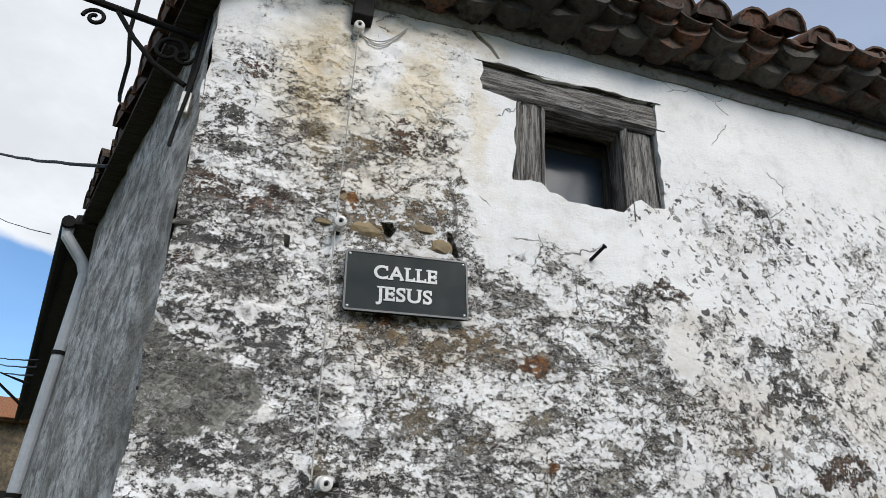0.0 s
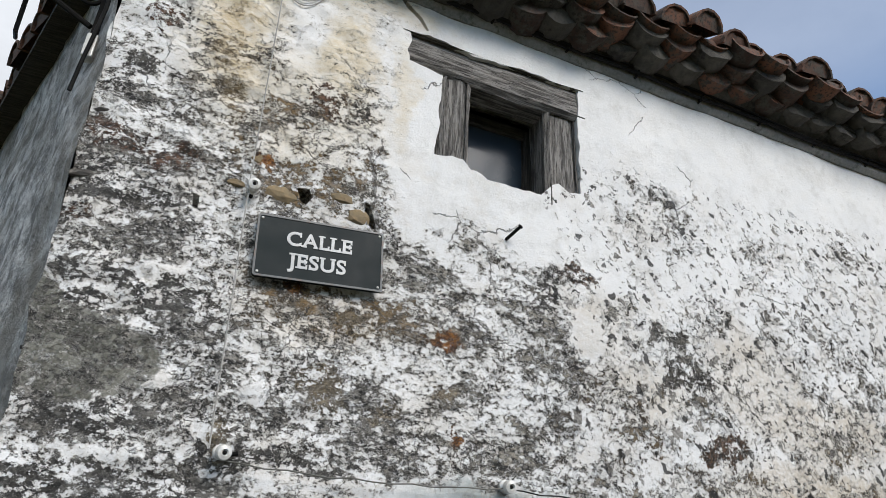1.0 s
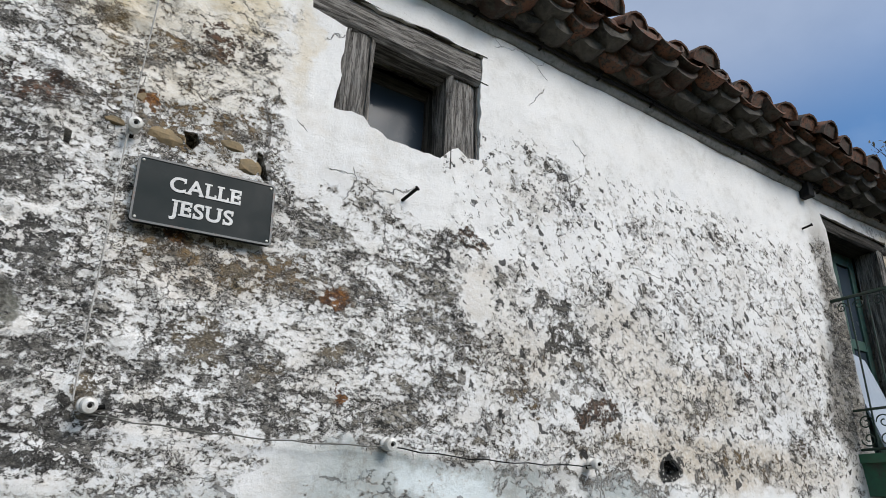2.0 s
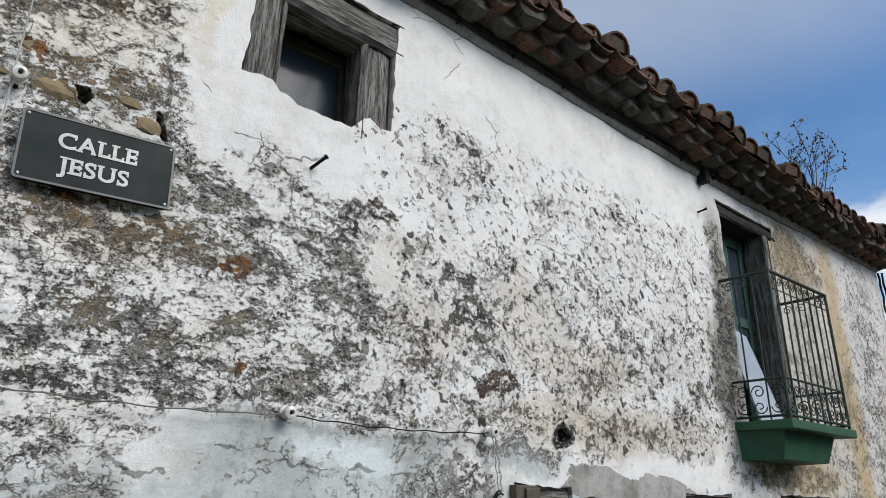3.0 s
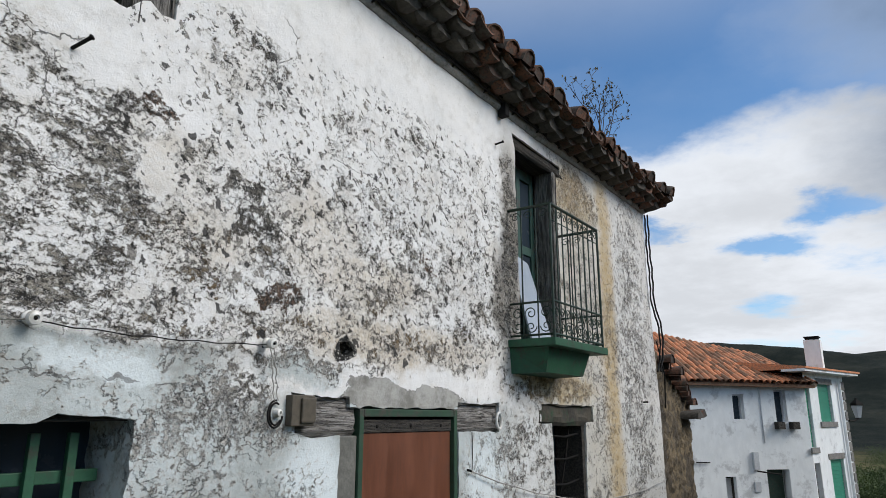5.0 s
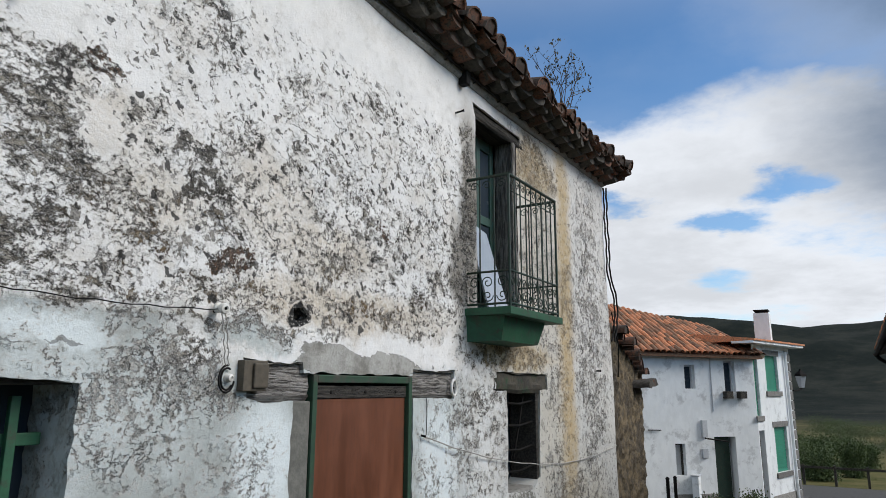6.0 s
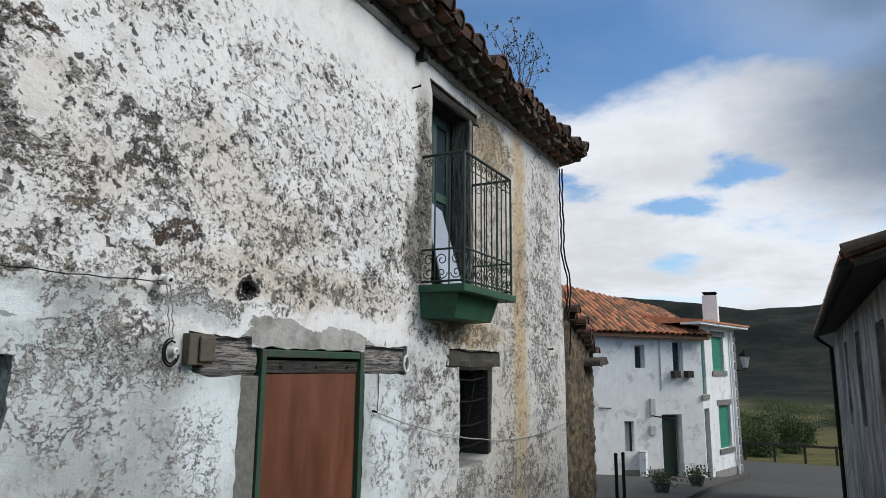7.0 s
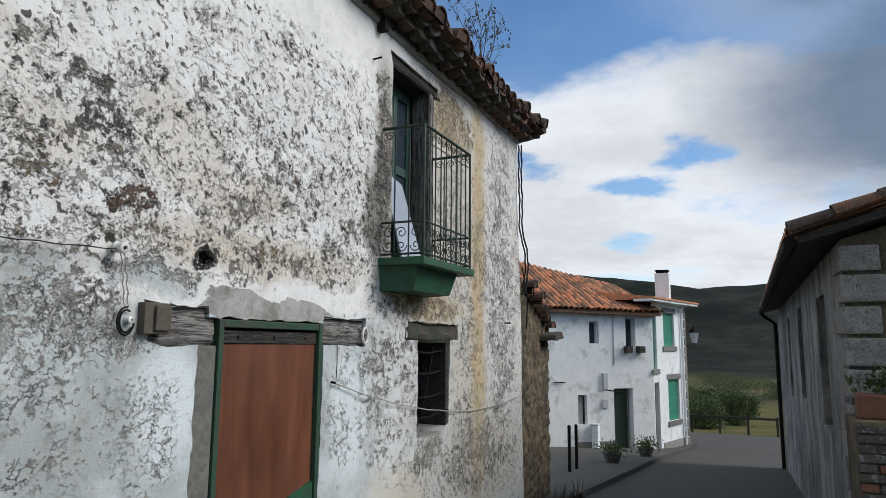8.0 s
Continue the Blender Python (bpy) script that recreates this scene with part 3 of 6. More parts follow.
def ground_material():
    k = Mat("land", 1.0)
    k.b.inputs["Specular IOR Level"].default_value = 0.1
    xyz = k.t.nodes.new("ShaderNodeSeparateXYZ")
    k.put(xyz.inputs[0], k.pos)
    far = k.vec("LENGTH", k.vec("MULTIPLY", k.pos, (1.0, 1.0, 0.0)))
    grass = k.mix(k.span(k.noise(0.9, 8, 0.7), 0.35, 0.65), (0.06, 0.07, 0.022), (0.12, 0.105, 0.045))
    field = k.mix(k.span(k.noise(0.035, 8, 0.7, stretch=(0.5, 1.6, 1)), 0.40, 0.62), (0.12, 0.10, 0.045), (0.04, 0.045, 0.02))
    hill = k.mix(k.span(k.noise(0.02, 9, 0.72), 0.38, 0.66), (0.006, 0.010, 0.008), (0.024, 0.027, 0.021))
    hill = k.mix(k.span(k.noise(0.006, 8, 0.7, shift=(3, 0, 0)), 0.54, 0.64, 0.0, 0.8), hill, (0.055, 0.052, 0.036))
    col = k.mix(k.span(far, 45.0, 80.0), grass, field)
    col = k.mix(k.span(k.math("ADD", far, k.math("MULTIPLY", k.noise(0.01, 5), 260.0)), 430.0, 560.0), col, hill)
    k.color(col)
    k.bump(k.noise(6.0, 8, 0.7), 0.05)
    return k.m


LAND = ground_material()
LEAF_DULL = simple("dull_leaf", (0.05, 0.05, 0.03), (0.10, 0.085, 0.05), 0.8, 0, 9, 0.0)
LEAF = simple("bush_leaf", (0.026, 0.05, 0.012), (0.075, 0.11, 0.028), 0.75, 0, 5, 0.0)
TWIG = simple("twig", (0.05, 0.04, 0.03), (0.10, 0.08, 0.06), 0.9, 0, 30, 0.0)


# ---------------------------------------------------------------- building helpers
class Geo:
    """Collects faces, then makes one mesh of them."""

    def __init__(self):
        self.v, self.f = [], []

    def add(self, verts, faces):
        o = len(self.v)
        self.v.extend(tuple(p) for p in verts)
        self.f.extend(tuple(i + o for i in q) for q in faces)
        return self

    def box(self, lo, hi, bevel=0.0, m=None):
        (x0, y0, z0), (x1, y1, z1) = lo, hi
        m = m or Matrix.Identity(4)
        if not bevel:
            vs = [m @ Vector((x, y, z)) for x in (x0, x1) for y in (y0, y1) for z in (z0, z1)]
            return self.add(vs, [(0, 1, 3, 2), (4, 6, 7, 5), (0, 4, 5, 1), (2, 3, 7, 6), (0, 2, 6, 4), (1, 5, 7, 3)])
        bm = bmesh.new()
        bmesh.ops.create_cube(bm, size=1.0)
        for p in bm.verts:
            p.co = Vector(((x0 + x1) / 2 + p.co.x * (x1 - x0), (y0 + y1) / 2 + p.co.y * (y1 - y0), (z0 + z1) / 2 + p.co.z * (z1 - z0)))
        bmesh.ops.bevel(bm, geom=bm.edges[:], offset=bevel, segments=2, affect="EDGES", profile=0.6)
        bm.verts.index_update()
        self.add([m @ p.co for p in bm.verts], [[p.index for p in q.verts] for q in bm.faces])
        bm.free()
        return self

    def tube(self, pts, r, seg=8, r2=None, cap=True):
        pts = [Vector(p) for p in pts]
        n = len(pts)
        rings, side = [], None
        for i, p in enumerate(pts):
            d = (pts[min(i + 1, n - 1)] - pts[max(i - 1, 0)]).normalized()
            if side is None:
                side = d.cross(Vector((0, 0, 1)) if abs(d.z) < 0.9 else Vector((1, 0, 0))).normalized()
            side = (side - d * side.dot(d)).normalized()
            up_ = d.cross(side)
            rr = r if r2 is None else r + (r2 - r) * i / max(1, n - 1)
            rings.append([p + (side * math.cos(a) + up_ * math.sin(a)) * rr for a in [2 * math.pi * j / seg for j in range(seg)]])
        verts = [q for ring in rings for q in ring]
        faces = [(i * seg + j, i * seg + (j + 1) % seg, (i + 1) * seg + (j + 1) % seg, (i + 1) * seg + j) for i in range(n - 1) for j in range(seg)]
        if cap:
            faces += [tuple(range(seg))[::-1], tuple((n - 1) * seg + j for j in range(seg))]
        return self.add(verts, faces)

    def lathe(self, base, axis, profile, seg=20):
        """profile: (distance along axis, radius)."""
        base, axis = Vector(base), Vector(axis).normalized()
        s = axis.cross(Vector((0.3, 0.2, 0.9))).normalized()
        u = axis.cross(s)
        verts = [base + axis * d + (s * math.cos(2 * math.pi * j / seg) + u * math.sin(2 * math.pi * j / seg)) * r for d, r in profile for j in range(seg)]
        n = len(profile)
        faces = [(i * seg + j, i * seg + (j + 1) % seg, (i + 1) * seg + (j + 1) % seg, (i + 1) * seg + j) for i in range(n - 1) for j in range(seg)]
        faces += [tuple(range(seg))[::-1], tuple((n - 1) * seg + j for j in range(seg))]
        return self.add(verts, faces)

    def prism(self, outline, y0, y1):
        """An outline in x and z, drawn out from y0 to y1."""
        n = len(outline)
        verts = [(x, y0, z) for x, z in outline] + [(x, y1, z) for x, z in outline]
        return self.add(verts, [tuple(range(n)), tuple(range(2 * n - 1, n - 1, -1))] + [(i, i + n, (i + 1) % n + n, (i + 1) % n) for i in range(n)])

    def weld(self):
        """Joins points that coincide."""
        seen, to, keep = {}, [], []
        for p in self.v:
            key = tuple(round(c, 4) for c in p)
            if key not in seen:
                seen[key] = len(keep)
                keep.append(p)
            to.append(seen[key])
        self.v, self.f = keep, [tuple(to[i] for i in q) for q in self.f]
        return self

    def mesh(self, name, mat, smooth=False):
        me = bpy.data.meshes.new(name)
        me.from_pydata(self.v, [], self.f)
        bm = bmesh.new()
        bm.from_mesh(me)
        bmesh.ops.recalc_face_normals(bm, faces=bm.faces[:])
        bm.to_mesh(me)
        bm.free()
        me.materials.append(mat)
        if smooth:
            me.polygons.foreach_set("use_smooth", [True] * len(me.polygons))
            me.set_sharp_from_angle(angle=radians(40))
        return me


def part(name, geo, mat, parent=None, label="", smooth=False):
    ob = new(name, geo.mesh(name, mat, smooth) if isinstance(geo, Geo) else geo)
    if parent is not None:
        ob.parent = parent
        ob.matrix_parent_inverse = parent.matrix_basis.inverted()
    return tagged(ob, label)


def thing(name, at, label, category, group="", kind=""):
    ob = new(name)
    ob.empty_display_size = 0.1
    ob.location = at
    return tagged(ob, label, category, group, kind)


def beam(p0, p1, w, h, seed=0, wear=0.006, up_=(0, 0, 1)):
    """A worn, slightly crooked timber between two points, with its local x along the grain. Returns the Geo and its pose."""
    p0, p1 = Vector(p0), Vector(p1)
    L = (p1 - p0).length
    ex = (p1 - p0).normalized()
    ey = Vector(up_).cross(ex).normalized()
    ez = ex.cross(ey)
    m = Matrix((ex, ey, ez)).transposed().to_4x4()
    m.translation = p0
    g = Geo()
    sect = []
    c = min(w, h) * 0.14
    for sx, sz in ((1, 1), (-1, 1), (-1, -1), (1, -1)):
        a = [(sx * (w / 2 - c), sz * h / 2), (sx * w / 2, sz * (h / 2 - c))]
        sect += a if sx * sz > 0 else a[::-1]
        nxt = {(1, 1): (-1, 1), (-1, 1): (-1, -1), (-1, -1): (1, -1), (1, -1): (1, 1)}[(sx, sz)]
        e = sect[-1]
        b = (nxt[0] * (w / 2 - c), nxt[1] * h / 2) if nxt[1] == sz else (nxt[0] * w / 2, nxt[1] * (h / 2 - c))
        sect += [(e[0] + (b[0] - e[0]) * q, e[1] + (b[1] - e[1]) * q) for q in (0.25, 0.5, 0.75)]
    n = max(4, int(L / 0.035))
    k = len(sect)
    verts = []
    for i in range(n + 1):
        x = L * i / n
        for y, z in sect:
            o = noise.noise_vector(Vector((x * 3.0 + seed * 7.3, y * 26, z * 26)))
            o2 = noise.noise(Vector((x * 1.1 + seed, 0, seed)))
            verts.append((x + (o.x * wear * 2 if i in (0, n) else 0), y + o.y * wear, z + o.z * wear + o2 * wear * 1.5))
    faces = [(i * k + j, i * k + (j + 1) % k, (i + 1) * k + (j + 1) % k, (i + 1) * k + j) for i in range(n) for j in range(k)]
    faces += [tuple(range(k))[::-1], tuple(n * k + j for j in range(k))]
    g.add(verts, faces)
    return g, m


def beam_part(name, p0, p1, w, h, mat, parent=None, label="", seed=0, wear=0.006, up_=(0, 0, 1)):
    g, m = beam(p0, p1, w, h, seed, wear, up_)
    ob = new(name, g.mesh(name, mat, True))
    ob.matrix_basis = m
    if parent is not None:
        ob.parent = parent
        ob.matrix_parent_inverse = parent.matrix_basis.inverted()
    return tagged(ob, label)


def slope(x):
    """The street's height."""
    return -0.083 * (x - 0.4)


# ---------------------------------------------------------------- ground
def land_height(x, y):
    r = math.hypot(x, y)
    z = slope(max(-45.0, min(26.0, x)))
    if x > 26:
        z -= 0.035 * min(x - 26, 330)
    s = max(0.0, min(1.0, (r - 420) / 560))
    s = s * s * (3 - 2 * s)
    z += s * (88 + 26 * noise.noise(Vector((x / 420, y / 420, 0.3))) + 14 * noise.noise(Vector((x / 130, y / 130, 2.0))) + 5 * noise.noise(Vector((x / 45, y / 45, 4.0))))
    return z - 0.03


def ground():
    steps = [0.0]
    while steps[-1] < 2600:
        steps.append(steps[-1] + max(2.0, steps[-1] * 0.042))
    axis = [-s for s in steps[:0:-1]] + steps
    n = len(axis)
    g = Geo()
    g.add([(x, y, land_height(x, y)) for x in axis for y in axis], [(i * n + j, (i + 1) * n + j, (i + 1) * n + j + 1, i * n + j + 1) for i in range(n - 1) for j in range(n - 1)])
    return tagged(part("ground", g, LAND, smooth=True), "grassy land falling to a valley with dark wooded hills", "ground", kind="structure")


ground()


def strip(name, left, right, mat, lift, label, thick=0.0):
    """A road-like sheet between two lists of (x, y), laid on the slope."""
    g = Geo()
    n = len(left)
    h = lambda p: max(slope(min(p[0], 26.0)), land_height(*p) + 0.03) + lift
    verts = [(*p, h(p)) for p in left] + [(*p, h(p)) for p in right]
    faces = [(i, i + 1, n + i + 1, n + i) for i in range(n - 1)]
    if thick:
        verts += [(*p, h(p) - thick) for p in right]
        faces += [(n + i, n + i + 1, 2 * n + i + 1, 2 * n + i) for i in range(n - 1)]
    g.add(verts, faces)
    return tagged(part(name, g, mat), label, name, kind="structure")


xs = [-14 + i * 0.8 for i in range(58)]
kerb = lambda x: 2.6 if x < 9 else 2.6 - 0.15 * min(1, (x - 9) / 8) - 0.0052 * max(0.0, x - 17) ** 2 if x < 27.6 else 1.87 + 3.2 * min(1.0, (x - 27.6) / 2.0)
strip("road", [(x, kerb(x)) for x in xs], [(x, -0.85 if x < 21.4 else -0.85 - (x - 21.4) * 0.9) for x in xs], ASPHALT, 0.0, "worn dark asphalt village street running downhill")
xs2 = [9 + i * 0.6 for i in range(32)]
strip("pavement", [(x, 9.0) for x in xs2], [(x, kerb(x)) for x in xs2], PAVE, 0.11, "grey concrete pavement with a low kerb", 0.16)


# ---------------------------------------------------------------- the old house: front wall
def jag(pts, step=0.03, amp=0.010, seed=0):
    """A broken plaster edge through the corner points."""
    out = []
    for i, a in enumerate(pts):
        b = pts[(i + 1) % len(pts)]
        a, b = Vector(a), Vector(b)
        d = b - a
        k = max(1, int(d.length / step))
        nrm = Vector((-d.y, d.x)).normalized()
        for j in range(k):
            p = a + d * j / k
            o = noise.noise(Vector((p.x * 14, p.y * 14, seed))) + 0.6 * noise.noise(Vector((p.x * 40, p.y * 40, seed + 5)))
            out.append(p + nrm * o * amp * (0.5 if j == 0 else 1))
    return out


HOLES = [
    jag([(0.935, 4.085), (1.10, 4.10), (1.28, 4.055), (1.60, 4.075), (1.92, 4.06), (1.90, 3.88), (1.91, 3.41), (1.84, 3.40), (1.78, 3.44), (1.72, 3.40), (1.68, 3.345), (1.45, 3.345), (1.29, 3.375), (1.25, 3.42), (1.10, 3.405), (1.122, 3.87), (0.94, 3.895)], 0.03, 0.014, 1),
    jag([(0.90, 1.605), (1.55, 1.605), (1.62, 1.635), (1.92, 1.615), (1.905, 0.55), (0.90, 0.55)], 0.04, 0.010, 2),
    jag([(2.74, 1.745), (2.95, 1.73), (3.16, 1.735), (3.17, 1.68), (4.23, 1.682), (4.24, 1.725), (4.55, 1.715), (4.80, 1.735), (4.80, 1.525), (4.245, 1.53), (4.235, -0.30), (3.09, -0.20), (3.10, 1.53), (2.90, 1.525), (2.78, 1.55)], 0.04, 0.012, 3),
    jag([(5.50, 1.74), (6.57, 1.73), (6.57, 1.59), (6.40, 1.58), (6.38, 0.80), (6.2, 0.70), (5.68, 0.74), (5.70, 1.58), (5.50, 1.58)], 0.05, 0.014, 4),
    jag([(5.10, 4.02), (6.08, 4.02), (6.06, 3.90), (5.98, 3.89), (5.97, 2.24), (5.16, 2.24), (5.15, 3.90)], 0.05, 0.014, 5),
    jag([(0.80, 4.34), (0.845, 4.34), (0.93, 4.25), (0.99, 4.20), (1.035, 4.125), (1.02, 4.12), (0.975, 4.185), (0.91, 4.23), (0.86, 4.29)], 0.03, 0.006, 6),
    jag([(0.505, 3.055), (0.56, 3.06), (0.575, 3.02), (0.555, 2.99), (0.52, 3.01)], 0.02, 0.006, 7),
    jag([(0.125, 2.93), (0.148, 2.93), (0.15, 2.875), (0.13, 2.88)], 0.02, 0.005, 8),
    jag([(3.07, 2.03), (3.14, 2.035), (3.18, 1.99), (3.13, 1.955), (3.08, 1.97)], 0.02, 0.008, 9),
    jag([(0.80, 3.07), (0.825, 3.06), (0.86, 2.95), (0.84, 2.945), (0.80, 3.0)], 0.02, 0.006, 10),
]


def top_line(x):
    return 4.40 - 0.035 * max(0.0, min(5.0, x) - 1.0) + 0.008 * max(0.0, x - 5.0)


def corner_x(z):
    return -0.26 - 0.04 * (z - 1.9) + 0.02 * noise.noise(Vector((0, 0, z * 6)))


def face_y(x, z):
    """The uneven face of the wall."""
    bare = max(0.0, min(1.0, (1.1 - x) / 0.6))
    d = 0.020 * noise.noise(Vector((x * 0.9, z * 0.9, 3))) + 0.007 * noise.noise(Vector((x * 4, z * 4, 8)))
    d += bare * (0.020 * noise.noise(Vector((x * 8, z * 13, 1))) + 0.012 * noise.noise(Vector((x * 25, z * 30, 4))))
    d += (1 - bare) * 0.004 * noise.noise(Vector((x * 17, z * 17, 5)))
    edge = max(0.0, 1 - (x + 0.30) / 0.10)
    return F + d + 0.03 * min(1.0, edge) ** 2


def inside(poly, px, pz):
    c = np.zeros(px.shape, bool)
    n = len(poly)
    for i in range(n):
        (x0, z0), (x1, z1) = poly[i], poly[i - 1]
        if z0 != z1:
            c ^= ((z0 > pz) != (z1 > pz)) & (px < (x1 - x0) * (pz - z0) / (z1 - z0) + x0)
    return c


def front_wall():
    from_z, right = -1.0, 8.6
    outline = [Vector((corner_x(from_z), from_z))]
    outline += [Vector((right + 0.15 - 0.036 * i, from_z + i * 0.88)) for i in range(7)]
    outline += [Vector((x, top_line(x))) for x in np.linspace(8.515, -0.2, 120)]
    outline += [Vector((corner_x(z), z)) for z in np.linspace(4.40, from_z + 0.1, 110)]
    pts, edges = [], []
    for loop in [outline] + HOLES:
        o, n = len(pts), len(loop)
        pts += loop
        edges += [(o + i, o + (i + 1) % n) for i in range(n)]
    rnd = random.Random(4)
    gx, gz = [], []
    z = from_z + 0.1
    while z < 4.30:
        st = 0.024 if z > 1.75 else 0.06
        x = -0.2
        while x < 8.5:
            s = st if x < 1.1 else max(st, 0.034)
            gx.append(x + rnd.uniform(-0.3, 0.3) * s), gz.append(z + rnd.uniform(-0.3, 0.3) * s)
            x += s
        z += st if z < 1.75 else 0.028
    gx, gz = np.array(gx), np.array(gz)
    keep = np.ones(len(gx), bool)
    for h in HOLES:
        keep &= ~inside(h, gx, gz)
    pts += [Vector((a, b)) for a, b in zip(gx[keep], gz[keep])]
    from mathutils.geometry import delaunay_2d_cdt
    vo, _, fo, *_ = delaunay_2d_cdt(pts, edges, [], 1, 1e-5)
    vo = np.array([(p.x, p.y) for p in vo])
    fo = np.array([f for f in fo if len(f) == 3])
    c = vo[fo].mean(axis=1)
    ok = np.ones(len(fo), bool)
    for h in HOLES:
        ok &= ~inside(h, c[:, 0], c[:, 1])
    g = Geo()
    g.add([(x, face_y(x, z), z) for x, z in vo], [tuple(int(i) for i in f) for f in fo[ok]])
    for i, h in enumerate(HOLES):
        deep = 0.42 if i < 5 or i == 8 else 0.16
        n = len(h)
        g.add([(p.x, face_y(p.x, p.y), p.y) for p in h] + [(p.x, F + deep, p.y) for p in h], [(a, (a + 1) % n, n + (a + 1) % n, n + a) for a in range(n)])
    n = len(outline)
    g.add([(p.x, face_y(p.x, p.y), p.y) for p in outline] + [(p.x + 0.02, F + 0.45, p.y) for p in outline], [(a, (a + 1) % n, n + (a + 1) % n, n + a) for a in range(n)])
    me = bpy.data.meshes.new("wall_front")
    me.from_pydata(g.v, [], g.f)
    me.materials.append(PLASTER)
    me.polygons.foreach_set("use_smooth", [True] * len(me.polygons))
    me.set_sharp_from_angle(angle=radians(50))
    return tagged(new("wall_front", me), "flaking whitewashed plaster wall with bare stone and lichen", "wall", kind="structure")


wall_front = front_wall()

# the side wall runs back from the corner at an open angle
SIDE_DIR = Vector((-0.35, 0.937, 0)).normalized()
SIDE_LEN = 3.05
SIDE_M = Matrix.Translation((-0.256, F + 0.035, 0)) @ Matrix((SIDE_DIR, Vector((SIDE_DIR.y, -SIDE_DIR.x, 0)), Vector((0, 0, 1)))).transposed().to_4x4()


def sheet_wall(name, m, length, z0, z1, thick, mat, label, amp=0.012, step=0.06, lean=0.0):
    """A thick upright wall along the local x of m, its face towards local -y, slightly uneven."""
    g = Geo()
    nx, nz = max(2, int(length / step)), max(2, int((z1 - z0) / step))
    verts = []
    for i in range(nx + 1):
        for j in range(nz + 1):
            x, z = length * i / nx, z0 + (z1 - z0) * j / nz
            d = amp * noise.noise(Vector((x * 2.2, z * 2.2, 1))) + amp * 0.6 * noise.noise(Vector((x * 9, z * 6, 2)))
            verts.append((x, -d + lean * (z - 1.9), z))
    faces = [(i * (nz + 1) + j, (i + 1) * (nz + 1) + j, (i + 1) * (nz + 1) + j + 1, i * (nz + 1) + j + 1) for i in range(nx) for j in range(nz)]
    g.add([m @ Vector(p) for p in verts], faces)
    g.box((0.001, 0.03, z0), (length - 0.001, thick, z1 - 0.001), m=m)
    return tagged(part(name, g, mat, smooth=False), label, "wall", kind="structure")


sheet_wall("wall_side", SIDE_M, SIDE_LEN, -0.3, 4.20, 0.35, SIDE, "rough grey cement-rendered side wall", 0.02, 0.07, -0.042)
EB = Geo()
EB.box((8.20, F + 0.03, -1.2), (8.49, 7.0, 4.2)).box((-1.2, 6.9, -1.2), (8.49, 7.2, 4.2))
tagged(part("wall_rear", EB, SIDE), "plain grey rear and end walls of the old house", "wall", kind="structure")
FL = Geo().box((-0.2, F + 0.46, 1.85), (8.3, 6.9, 2.0))
tagged(part("floor_upper", FL, DARK_IN), "dark timber upper floor inside the house", "floor", kind="structure")


# ---------------------------------------------------------------- roof and eaves
def tile_mesh(name, length, r0, r1, mat, thick=0.014, seg=7, sag=0.0, packed=True):
    """A half-round clay tile along local x, hollow below; wide end at x = 0."""
    g = Geo()
    verts = []
    for x, r in ((0, r0), (length, r1)):
        for rr in (r, r - thick):
            for j in range(seg + 1):
                a = math.pi * j / seg
                verts.append((x, rr * math.cos(a), rr * math.sin(a) * 0.92 - sag))
    n = seg + 1
    f = []
    for j in range(seg):
        f += [(j, j + 1, 2 * n + j + 1, 2 * n + j), (n + j, 3 * n + j, 3 * n + j + 1, n + j + 1), (j, n + j, n + j + 1, j + 1), (2 * n + j, 2 * n + j + 1, 3 * n + j + 1, 3 * n + j)]
    f += [(0, 2 * n, 3 * n, n), (seg, n + seg, 3 * n + seg, 2 * n + seg)]
    g.add(verts, f)
    if packed:       # the hollow is packed with mortar, a little behind the rim
        ri = r0 - thick + 0.002
        g.add([(0.016 + 0.008 * math.sin(j * 2.1), ri * math.cos(math.pi * j / seg), ri * math.sin(math.pi * j / seg) * 0.92 - sag) for j in range(n)] + [(0.010, 0, ri * 0.4 - sag)], [(j, j + 1, n) for j in range(seg)] + [(0, n, seg)])
    return g.mesh(name, mat, True)


EAVE_X0, EAVE_X1 = -0.62, 8.70
OUT = 0.32         # how far the tiles stand out from the wall
roof = thing("roof", (4.0, 4.0, 4.5), "old clay-tiled roof with ragged mortared eaves", "roof", kind="structure")
rg = Geo()
ZT = 4.33
rg.add([(EAVE_X0 + 0.1, F - 0.16, ZT + 0.13), (EAVE_X1 - 0.12, F - 0.16, ZT - 0.06), (EAVE_X1 - 0.12, 4.9, ZT + 0.9), (-1.3, 4.9, ZT + 1.02), (EAVE_X1 - 0.12, 7.6, ZT), (-1.7, 7.6, ZT),
        (EAVE_X0 + 0.1, F - 0.16, ZT + 0.08), (EAVE_X1 - 0.12, F - 0.16, ZT - 0.11), (EAVE_X1 - 0.12, 7.6, ZT - 0.05), (-1.7, 7.6, ZT - 0.05)],
       [(0, 1, 2, 3), (3, 2, 4, 5), (6, 9, 8, 7), (0, 6, 7, 1), (1, 7, 8, 4, 2), (5, 4, 8, 9), (0, 3, 5, 9, 6)])
part("roof_deck", rg, TIMBER_DARK, roof)
cor = Geo()
n = 60
prof = [(F + 0.05, 0.0), (F - 0.03, 0.0), (F - 0.07, 0.02), (F - 0.10, 0.045), (F - 0.12, 0.09), (F - 0.05, 0.12), (F + 0.05, 0.12)]
verts = []
